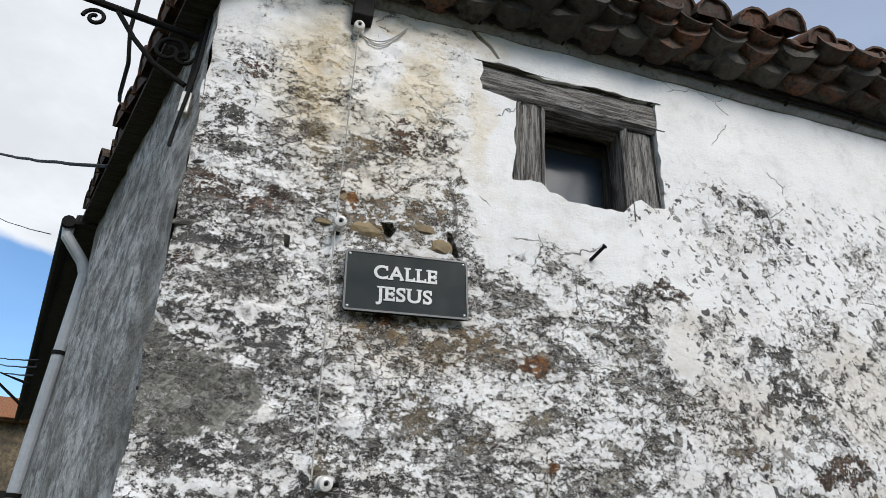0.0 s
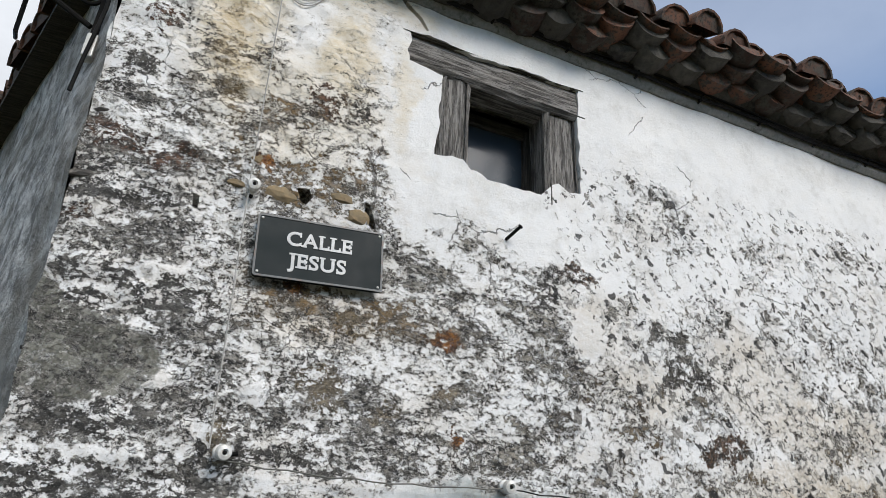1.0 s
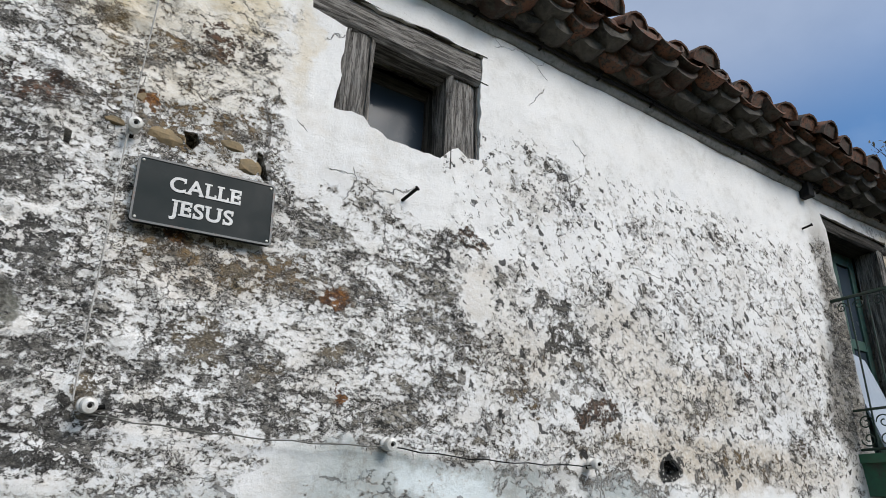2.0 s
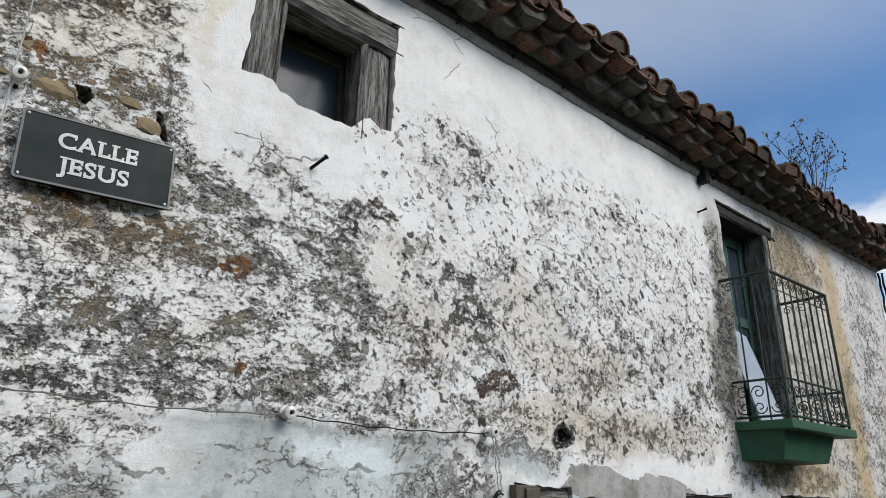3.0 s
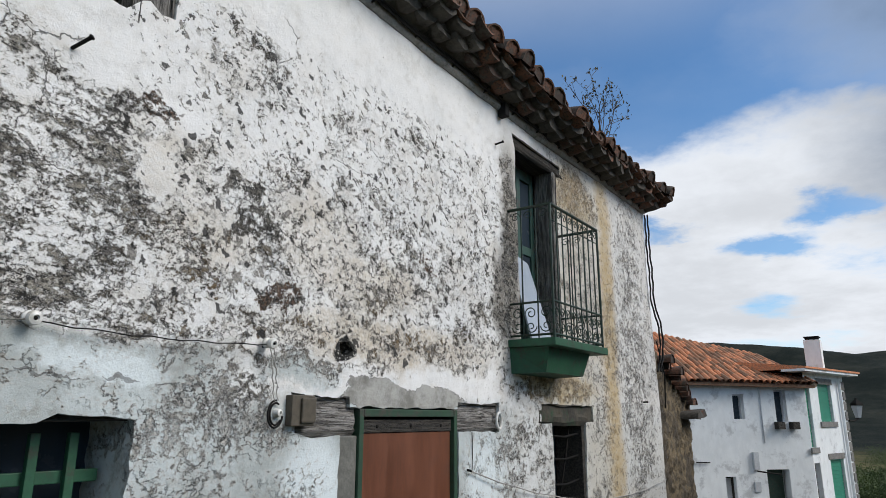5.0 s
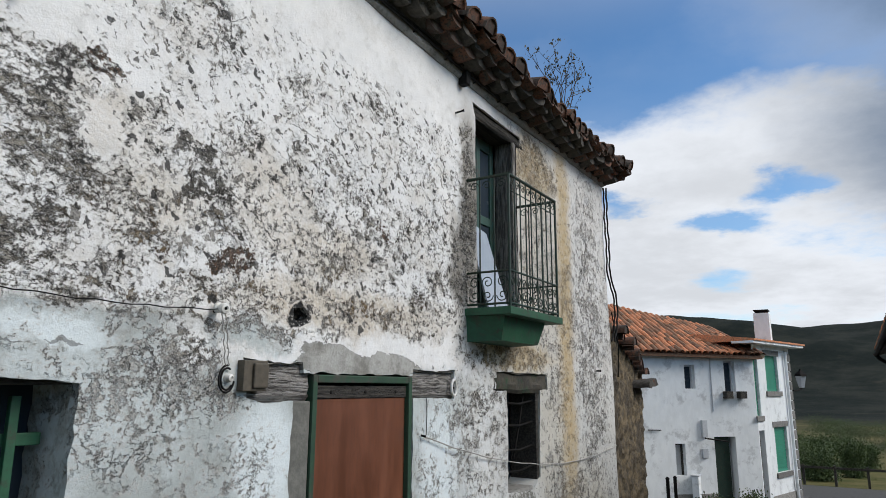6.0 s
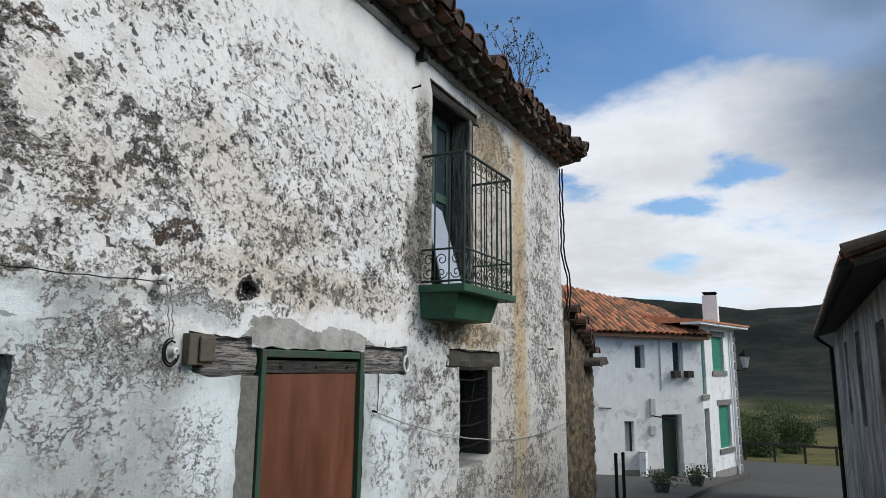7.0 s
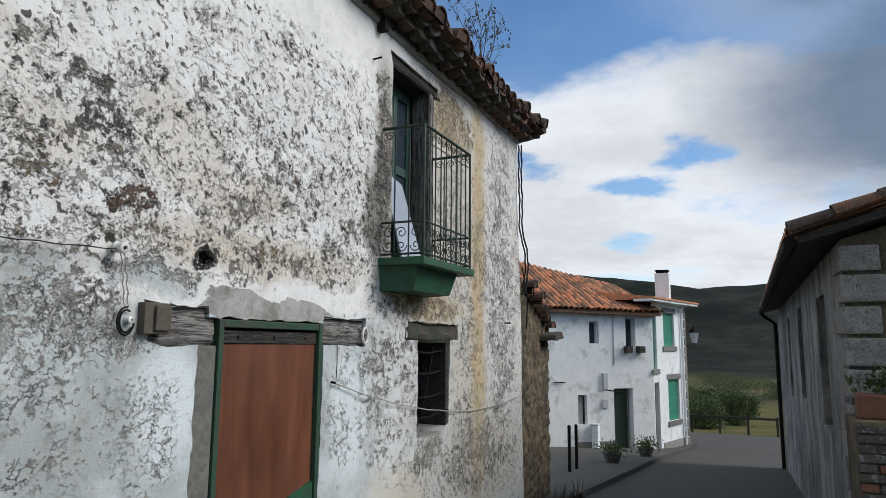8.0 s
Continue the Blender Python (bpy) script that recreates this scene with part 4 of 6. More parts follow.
for i in range(n + 1):
    x = -0.45 + 9.02 * i / n
    for y, z in prof:
        o = noise.noise_vector(Vector((x * 3, y * 5, z * 9)))
        verts.append((x, y + o.x * 0.018, top_line(x) - 0.06 + z + o.z * 0.012))
k_ = len(prof)
cor.add(verts, [(i * k_ + j, (i + 1) * k_ + j, (i + 1) * k_ + (j + 1) % k_, i * k_ + (j + 1) % k_) for i in range(n) for j in range(k_)])
cor.add(verts[:k_], [tuple(range(k_))]).add(verts[-k_:], [tuple(range(k_))])
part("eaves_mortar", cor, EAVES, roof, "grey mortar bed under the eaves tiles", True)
strip_ = Geo()
verts = []
for i in range(n + 1):
    x = -0.25 + 8.80 * i / n
    for y, z in ((F + 0.03, -0.085), (F - 0.012, -0.085), (F - 0.035, -0.06), (F - 0.038, -0.02), (F + 0.03, -0.02)):
        o = noise.noise_vector(Vector((x * 4, y * 5, z * 9 + 4)))
        verts.append((x, y + o.x * 0.010, top_line(x) - 0.045 + z + o.z * 0.012))
strip_.add(verts, [(i * 5 + j, (i + 1) * 5 + j, (i + 1) * 5 + (j + 1) % 5, i * 5 + (j + 1) % 5) for i in range(n) for j in range(5)])
part("cornice_band", strip_, CEMENT, roof, "rough pale mortar band along the wall head", True)
TILES = [tile_mesh("roof_tile", 0.46, 0.112 + 0.006 * i, 0.088, TILE) for i in range(3)]
def solid_tile(name, length, r, mat, seed):
    """A tile bedded solid in mortar: a rough half-round block along local x."""
    g = Geo()
    n, seg = 5, 8
    vs = []
    for i in range(n + 1):
        for j in range(seg + 1):
            a = math.pi * j / seg
            o = noise.noise_vector(Vector((i * 0.9 + seed * 5, math.cos(a) * 2, math.sin(a) * 2)))
            vs.append((length * i / n + (o.x * 0.02 if i == 0 else 0), r * math.cos(a) * (1 + 0.08 * o.y), r * (math.sin(a) * 0.85) * (1 + 0.14 * o.z) - (0.025 * abs(o.y) if j in (0, seg) else 0)))
    w = seg + 1
    fs = [(i * w + j, (i + 1) * w + j, (i + 1) * w + (j + 1) % w, i * w + (j + 1) % w) for i in range(n) for j in range(w)]
    g.add(vs, fs + [tuple(range(w)), tuple(range(n * w, n * w + w))])
    return g.mesh(name, mat, True)


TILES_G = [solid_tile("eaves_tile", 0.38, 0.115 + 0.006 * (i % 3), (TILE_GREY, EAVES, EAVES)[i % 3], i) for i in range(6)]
rnd = random.Random(11)
PIX = 0.213
count = int((EAVE_X1 - EAVE_X0) / PIX)


def lay(mesh, x, y, z, tilt, yaw=0.0, roll=0.0, name="tile"):
    ob = new(name, mesh)
    ob.parent = roof
    ob.matrix_parent_inverse = roof.matrix_basis.inverted()
    ob.matrix_basis = Matrix.Translation((x, y, z)) @ Euler((radians(roll), 0, radians(90 + yaw))).to_matrix().to_4x4() @ Euler((0, radians(-tilt), 0)).to_matrix().to_4x4()
    return ob


for i in range(count + 1):
    x = EAVE_X0 + PIX * i
    zt = top_line(max(0.0, x)) - 0.05 + 0.068 * math.exp(-((x - 3.6) / 1.6) ** 2)      # the eaves rise over the blank wall
    j = rnd.uniform
    # two mortared courses bulging downwards, then channel and cover tiles of the roof itself
    if x > -0.5 and x < 8.6:
        lay(rnd.choice(TILES_G), x + j(-.02, .02), F - 0.17 + j(-.03, .02), zt + 0.058 + j(-.012, .012), 4 + j(-5, 5), j(-11, 11), 180 + j(-16, 16), "eaves_tile")
        lay(rnd.choice(TILES_G), x + PIX / 2 + j(-.02, .02), F - 0.25 + j(-.035, .02), zt + 0.115 + j(-.012, .012), 7 + j(-5, 5), j(-11, 11), 180 + j(-16, 16), "eaves_tile")
    lay(rnd.choice(TILES), x + PIX / 2, F - OUT + 0.03 + j(-.04, .03), zt + 0.178 + j(-.01, .01), 16 + j(-4, 4), j(-6, 6), 180 + j(-9, 9), "roof_tile")
    lay(rnd.choice(TILES), x + j(-.03, .03), F - OUT + j(-.06, .05), zt + 0.112 + j(-.02, .016), 18 + j(-6, 5), j(-9, 9), j(-10, 10), "roof_tile")
    lay(rnd.choice(TILES), x + j(-.02, .02), F - OUT + 0.36 + j(-.04, .04), zt + 0.232 + j(-.01, .012), 19 + j(-3, 3), j(-5, 5), j(-7, 7), "roof_tile")
# the upper courses, out of reach, and the eaves along the side wall
def joined_tiles(name, places, mat, parent, label=""):
    """Many tiles in one mesh: (pose, length, radius)."""
    g = Geo()
    for m, L, r in places:
        vs = []
        for q in (0.0, L):
            for b in range(6):
                a = math.pi * b / 5
                vs.append(m @ Vector((q, (r - 0.015 * (q > 0)) * math.cos(a), r * math.sin(a))))
        g.add(vs, [(b, b + 1, 7 + b, 6 + b) for b in range(5)])
    ob = part(name, g, mat, parent, label)
    ob["kind"] = "stuff"
    return ob


pl = []
for c in range(2, 7):
    for i in range(count + 1):
        x = EAVE_X0 + PIX * i + rnd.uniform(-.02, .02)
        y = F - OUT + 0.36 * c
        pl.append((Matrix.Translation((x, y, top_line(max(0, x)) - 0.06 + 0.135 * c + 0.005)) @ Euler((0, 0, radians(90))).to_matrix().to_4x4() @ Euler((0, radians(-19), 0)).to_matrix().to_4x4(), 0.45, 0.11))
joined_tiles("tile_courses", pl, TILE, roof)
for i in range(15):      # side eaves
    p = SIDE_M @ Vector((i * 0.215 - 0.15, -0.26 + rnd.uniform(-.03, .03), 0))
    m_ = rnd.uniform
    ob = new("eaves_tile", rnd.choice(TILES))
    ob.parent, ob.matrix_parent_inverse = roof, roof.matrix_basis.inverted()
    yaw = math.degrees(math.atan2(SIDE_DIR.y, SIDE_DIR.x)) - 90
    ob.matrix_basis = Matrix.Translation((p.x, p.y, 4.27 + m_(-.015, .015))) @ Euler((0, 0, radians(yaw + m_(-6, 6)))).to_matrix().to_4x4() @ Euler((0, radians(-8), 0)).to_matrix().to_4x4()
sd = Geo().box((-0.1, -0.22, 4.19), (SIDE_LEN + 0.1, 0.3, 4.26), m=SIDE_M)
part("side_eaves", sd, TIMBER_DARK, roof)


# ---------------------------------------------------------------- window over the street sign
window_1 = thing("window_1", (1.5, F, 3.4), "small window in a weathered grey timber frame", "window", kind="structure")
beam_part("lintel", (0.89, F + 0.092, 3.998), (1.945, F + 0.092, 3.972), 0.20, 0.225, TIMBER, window_1, "cracked grey oak lintel", 1, 0.010)
beam_part("jamb", (1.20, F + 0.105, 3.30), (1.205, F + 0.105, 3.885), 0.165, 0.19, TIMBER, window_1, "", 2, 0.009, (0, 1, 0))
beam_part("jamb", (1.815, F + 0.105, 3.30), (1.815, F + 0.105, 3.88), 0.20, 0.19, TIMBER, window_1, "", 3, 0.009, (0, 1, 0))
beam_part("top_rail", (1.26, F + 0.26, 3.865), (1.80, F + 0.26, 3.855), 0.05, 0.07, TIMBER_DARK, window_1, "", 4, 0.003)
beam_part("side_stile", (1.73, F + 0.24, 3.28), (1.73, F + 0.24, 3.86), 0.05, 0.05, TIMBER_DARK, window_1, "", 5, 0.003, (0, 1, 0))
part("pane", Geo().box((1.24, F + 0.26, 3.27), (1.78, F + 0.268, 3.88)), GLASS, window_1, "dusty glass tinted blue-grey for the reflected sky")
part("sill", Geo().box((1.1, F + 0.03, 3.22), (1.9, F + 0.40, 3.335), 0.012), CEMENT, window_1)


# ---------------------------------------------------------------- green-grilled window low down
window_2 = thing("window_2", (1.4, F, 0.55), "deep window with a green-painted wooden grille", "window", kind="structure")
for x in (1.02, 1.17, 1.32, 1.475, 1.63, 1.775):
    part("bar", Geo().box((x - 0.018, F + 0.155, 0.56), (x + 0.018, F + 0.185, 1.565), 0.004), GREEN_PAINT, window_2)
for z in (1.40, 1.02, 0.68):
    part("cross_bar", Geo().box((0.90, F + 0.187, z - 0.024), (1.90, F + 0.212, z + 0.024), 0.004), GREEN_PAINT, window_2)
beam_part("lintel", (0.86, F + 0.20, 1.635), (1.95, F + 0.20, 1.635), 0.32, 0.06, TIMBER_DARK, window_2, "", 8, 0.005)
part("pane", Geo().box((0.88, F + 0.33, 0.5), (1.93, F + 0.338, 1.62)), GLASS, window_2)


# ---------------------------------------------------------------- door
door_1 = thing("door_1", (3.7, F, -0.3), "closed brown panel door in a green wooden frame", "door", kind="structure")
beam_part("lintel", (2.71, F + 0.105, 1.638), (3.226, F + 0.105, 1.635), 0.20, 0.225, TIMBER, door_1, "cracked grey lintel end", 21, 0.009)
beam_part("lintel", (4.22, F + 0.105, 1.63), (4.84, F + 0.105, 1.628), 0.20, 0.22, TIMBER, door_1, "cracked grey lintel end", 22, 0.009)
part("concrete_jamb", Geo().box((3.085, F + 0.004, -0.35), (3.243, F + 0.24, 1.527), 0.008), CEMENT_DARK, door_1, "bare grey cement jamb")
part("frame_post", Geo().box((3.245, F - 0.012, -0.35), (3.282, F + 0.09, 1.672), 0.006), DOOR_GREEN, door_1)
part("frame_post", Geo().box((4.184, F - 0.012, -0.35), (4.222, F + 0.09, 1.672), 0.006), DOOR_GREEN, door_1)
part("frame_head", Geo().box((3.284, F - 0.010, 1.628), (4.182, F + 0.09, 1.672), 0.006), DOOR_GREEN, door_1)
rail = part("top_board", Geo().box((3.284, F + 0.012, 1.540), (4.182, F + 0.050, 1.612), 0.004), TIMBER_DARK, door_1, "brown board with bolt heads")
for x in (3.42, 3.74, 4.06):
    part("bolt", Geo().lathe((x, F + 0.012, 1.575), (0, -1, 0), [(0, 0.011), (0.004, 0.010), (0.007, 0.004)], 10), IRON, rail)
part("panel", Geo().box((3.284, F + 0.022, -0.35), (4.182, F + 0.062, 1.537), 0.003), DOOR_RED, door_1, "reddish-brown flat panel")
part("lower_panel", Geo().prism([(3.70, 0.42), (3.95, 0.60), (4.181, 0.655), (4.181, -0.3), (3.70, -0.3)], F + 0.002, F + 0.021), GREEN_PAINT, door_1, "green board nailed over the foot of the door")


# ---------------------------------------------------------------- small barred window
window_3 = thing("window_3", (6.05, F, 0.7), "small dark window with iron bars and a stone lintel", "window", kind="structure")
beam_part("lintel", (5.46, F + 0.10, 1.66), (6.62, F + 0.10, 1.655), 0.20, 0.19, MOSSY, window_3, "dark lintel with mossy green patches", 31, 0.022)
for z in (1.46, 1.27, 1.06, 0.88):
    part("bar", Geo().tube([(5.64, F + 0.07, z + 0.02), (6.05, F + 0.06, z), (6.44, F + 0.07, z + 0.03)], 0.010, 8), IRON, window_3)
# dark strip added over the right reveal to stand in for its shade
part("reveal_shade", Geo().box((6.335, F + 0.02, 0.72), (6.40, F + 0.29, 1.60), 0.006), TIMBER_DARK, window_3)
part("bent_bar", Geo().tube([(5.98, F + 0.085, 1.00), (6.10, F + 0.08, 1.3), (6.22, F + 0.085, 1.60)], 0.009, 8), IRON, window_3)
part("pane", Geo().box((5.62, F + 0.30, 0.6), (6.45, F + 0.308, 1.65)), GLASS, window_3)
part("casement", Geo().box((5.99, F + 0.262, 0.62), (6.06, F + 0.298, 1.60), 0.004).box((5.66, F + 0.262, 0.66), (5.985, F + 0.298, 0.74), 0.004).box((5.66, F + 0.262, 1.1), (5.985, F + 0.298, 1.15), 0.004), TIMBER_DARK, window_3)
part("sill", Geo().box((5.6, F + 0.02, 0.60), (6.44, F + 0.40, 0.735), 0.02), CEMENT, window_3)


# ---------------------------------------------------------------- balcony and its door
door_2 = thing("door_2", (5.56, F, 2.23), "balcony door with peeling green leaves and glass", "door", kind="structure")
beam_part("lintel", (5.06, F + 0.12, 3.965), (6.12, F + 0.12, 3.955), 0.22, 0.115, TIMBER_DARK, door_2, "", 41, 0.010)
beam_part("jamb", (5.935, F + 0.10, 2.20), (5.935, F + 0.10, 3.91), 0.09, 0.20, TIMBER, door_2, "", 42, 0.007, (0, 1, 0))
beam_part("jamb", (5.175, F + 0.14, 2.20), (5.175, F + 0.14, 3.91), 0.06, 0.16, TIMBER_DARK, door_2, "", 43, 0.005, (0, 1, 0))
for x0, x1 in ((5.21, 5.545), (5.55, 5.885)):
    leaf = part("leaf", Geo().box((x0, F + 0.21, 2.24), (x0 + 0.07, F + 0.25, 3.90), 0.004).box((x1 - 0.07, F + 0.21, 2.24), (x1, F + 0.25, 3.90), 0.004).box((x0 + 0.071, F + 0.212, 3.80), (x1 - 0.071, F + 0.248, 3.90), 0.004)
                .box((x0 + 0.071, F + 0.212, 3.08), (x1 - 0.071, F + 0.248, 3.16), 0.004).box((x0 + 0.071, F + 0.22, 2.24), (x1 - 0.071, F + 0.243, 2.85), 0.004), GREEN_LEAF, door_2)
    part("pane", Geo().box((x0 + 0.071, F + 0.226, 2.86), (x1 - 0.071, F + 0.234, 3.79)), GLASS, leaf)
board = tagged(part("leaning_board", Geo().add([(5.44, F + 0.02, 2.222), (5.84, F + 0.02, 2.222), (5.66, F + 0.17, 2.98), (5.29, F + 0.17, 3.05),
                                               (5.44, F + 0.035, 2.222), (5.84, F + 0.035, 2.222), (5.66, F + 0.185, 2.98), (5.29, F + 0.185, 3.05)],
                                              [(0, 1, 2, 3), (7, 6, 5, 4), (0, 4, 5, 1), (1, 5, 6, 2), (2, 6, 7, 3), (3, 7, 4, 0)]), PALE_BLUE), "pale blue-grey sheet leaning in the balcony doorway", "board")

BX0, BX1, BY, BZ = 4.98, 5.97, 2.23, 2.215
balcony = thing("balcony", (5.48, F - 0.1, BZ), "green iron balcony with scrolled railing on a wooden slab", "balcony")
part("slab", Geo().box((BX0 - 0.03, BY - 0.03, BZ - 0.06), (BX1 + 0.03, F + 0.05, BZ), 0.006), GREEN_PAINT, balcony)
cb = Geo()
cb.add([(BX0 + 0.0, F + 0.02, 1.955), (5.78, F + 0.02, 1.955), (5.78, BY + 0.12, 1.965), (BX0 + 0.10, BY + 0.12, 1.965), (BX0 - 0.02, F + 0.02, BZ - 0.061), (5.83, F + 0.02, BZ - 0.061), (5.83, BY + 0.07, BZ - 0.061), (BX0 + 0.06, BY + 0.07, BZ - 0.061)],
       [(0, 1, 2, 3), (7, 6, 5, 4), (0, 4, 5, 1), (1, 5, 6, 2), (2, 6, 7, 3), (3, 7, 4, 0)])
part("corbel", cb, GREEN_PAINT, balcony, "solid dark green corbel")
RT = 3.28
path_b = [(BX0 + 0.02, F + 0.03), (BX0 + 0.02, BY), (BX1 - 0.01, BY), (BX1 - 0.01, F + 0.03)]


def round_rail(z, r):
    pts = []
    for i, (x, y) in enumerate(path_b):
        pts.append((x, y, z))
    return Geo().tube(pts[:2], r, 8).tube(pts[1:3], r, 8).tube(pts[2:], r, 8)


part("top_rail", round_rail(RT, 0.013), GREEN_IRON, balcony)
part("mid_rail", round_rail(BZ + 0.285, 0.009), GREEN_IRON, balcony)
part("bottom_rail", round_rail(BZ + 0.03, 0.009), GREEN_IRON, balcony)
part("upper_rail", Geo().tube([(BX0 + 0.03, BY, RT - 0.13), (BX1 - 0.02, BY, RT - 0.13)], 0.005, 6), GREEN_IRON, balcony)
bars = [(BX0 + 0.02, BY)] + [(BX0 + 0.02 + (BX1 - BX0 - 0.03) * i / 9, BY) for i in range(1, 9)] + [(BX1 - 0.01, BY)]
bars += [(BX0 + 0.02, BY + 0.13), (BX0 + 0.02, BY + 0.26), (BX1 - 0.01, BY + 0.13), (BX1 - 0.01, BY + 0.26)]
for i, (x, y) in enumerate(bars):
    r = 0.011 if i in (0, 9) else 0.0065
    part("baluster", Geo().tube([(x, y, BZ), (x, y, RT)], r, 8), GREEN_IRON, balcony)


def scroll(cx, cz, size, turn=1.0, flip=1):
    """A spiral in the x-z plane."""
    pts = []
    for i in range(26):
        a = i / 25 * 2.6 * math.pi
        r = size * (1 - 0.78 * i / 25)
        pts.append((cx + flip * r * math.cos(a * turn), cz + r * math.sin(a * turn)))
    return pts


for i in range(9):
    x = BX0 + 0.02 + (BX1 - BX0 - 0.03) * (i + 0.5) / 9
    s = 0.045
    part("scroll", Geo().tube([(p[0], BY, p[1]) for p in scroll(x, BZ + 0.20, s, 1, 1 if i % 2 else -1)], 0.0045, 6), GREEN_IRON, balcony)
    part("scroll", Geo().tube([(p[0], BY, p[1]) for p in scroll(x, BZ + 0.095, s, -1, -1 if i % 2 else 1)], 0.0045, 6), GREEN_IRON, balcony)
    part("scroll", Geo().tube([(p[0], BY, p[1]) for p in scroll(x, RT - 0.066, 0.038, 1, 1 if i % 2 else -1)], 0.004, 6), GREEN_IRON, balcony)
for x in (BX0 + 0.02, BX1 - 0.01):
    for j, y in enumerate((BY + 0.065, BY + 0.195, BY + 0.31)):
        part("scroll", Geo().tube([(x, y + p[0], p[1]) for p in scroll(0, BZ + 0.20, 0.05, 1, 1 if j % 2 else -1)], 0.0045, 6), GREEN_IRON, balcony)
        part("scroll", Geo().tube([(x, y + p[0], p[1]) for p in scroll(0, BZ + 0.095, 0.05, -1, -1 if j % 2 else 1)], 0.0045, 6), GREEN_IRON, balcony)
        part("scroll", Geo().tube([(x, y + p[0], p[1]) for p in scroll(0, RT - 0.066, 0.04, 1, 1 if j % 2 else -1)], 0.004, 6), GREEN_IRON, balcony)


# ---------------------------------------------------------------- street sign
SIGN_M = pose(0.637, F - 0.030, 2.776, 0, -3.2, 0)
street_sign = thing("street_sign", (0.637, F - 0.02, 2.65), "dark enamelled street sign with white raised lettering", "street sign")
SW, SH = 0.512, 0.262


def rounded(w, h, r, n=5):
    out = []
    for cx, cz, a0 in ((w / 2 - r, h / 2 - r, 0), (-w / 2 + r, h / 2 - r, 90), (-w / 2 + r, -h / 2 + r, 180), (w / 2 - r, -h / 2 + r, 270)):
        out += [(cx + r * math.cos(radians(a0 + 90 * i / n)), cz + r * math.sin(radians(a0 + 90 * i / n))) for i in range(n + 1)]
    return out


def sign_part(name, geo, mat, label=""):
    geo.v = [tuple(SIGN_M @ Vector(p)) for p in geo.v]
    return part(name, geo, mat, street_sign, label)


sign_part("plate", Geo().prism(rounded(SW, SH, 0.014), -0.004, 0.012), SIGN_DARK)
rim = Geo()
o_, i_ = rounded(SW, SH, 0.014), rounded(SW - 0.016, SH - 0.016, 0.010)
n = len(o_)
rim.add([(x, -0.007, z) for x, z in o_] + [(x, -0.007, z) for x, z in i_] + [(x, 0.006, z) for x, z in o_] + [(x, -0.0035, z) for x, z in i_],
        [q for a in range(n) for q in ((a, (a + 1) % n, n + (a + 1) % n, n + a), (2 * n + a, 2 * n + (a + 1) % n, (a + 1) % n, a), (n + a, n + (a + 1) % n, 3 * n + (a + 1) % n, 3 * n + a))])
sign_part("rim", rim, SIGN_EDGE, "worn pale rim")
for sx in (-1, 1):
    for sz in (-1, 1):
        sign_part("screw", Geo().lathe((sx * (SW / 2 - 0.018), -0.003, sz * (SH / 2 - 0.018)), (0, -1, 0), [(0, 0.006), (0.004, 0.005), (0.006, 0.002)], 10), PORCELAIN)
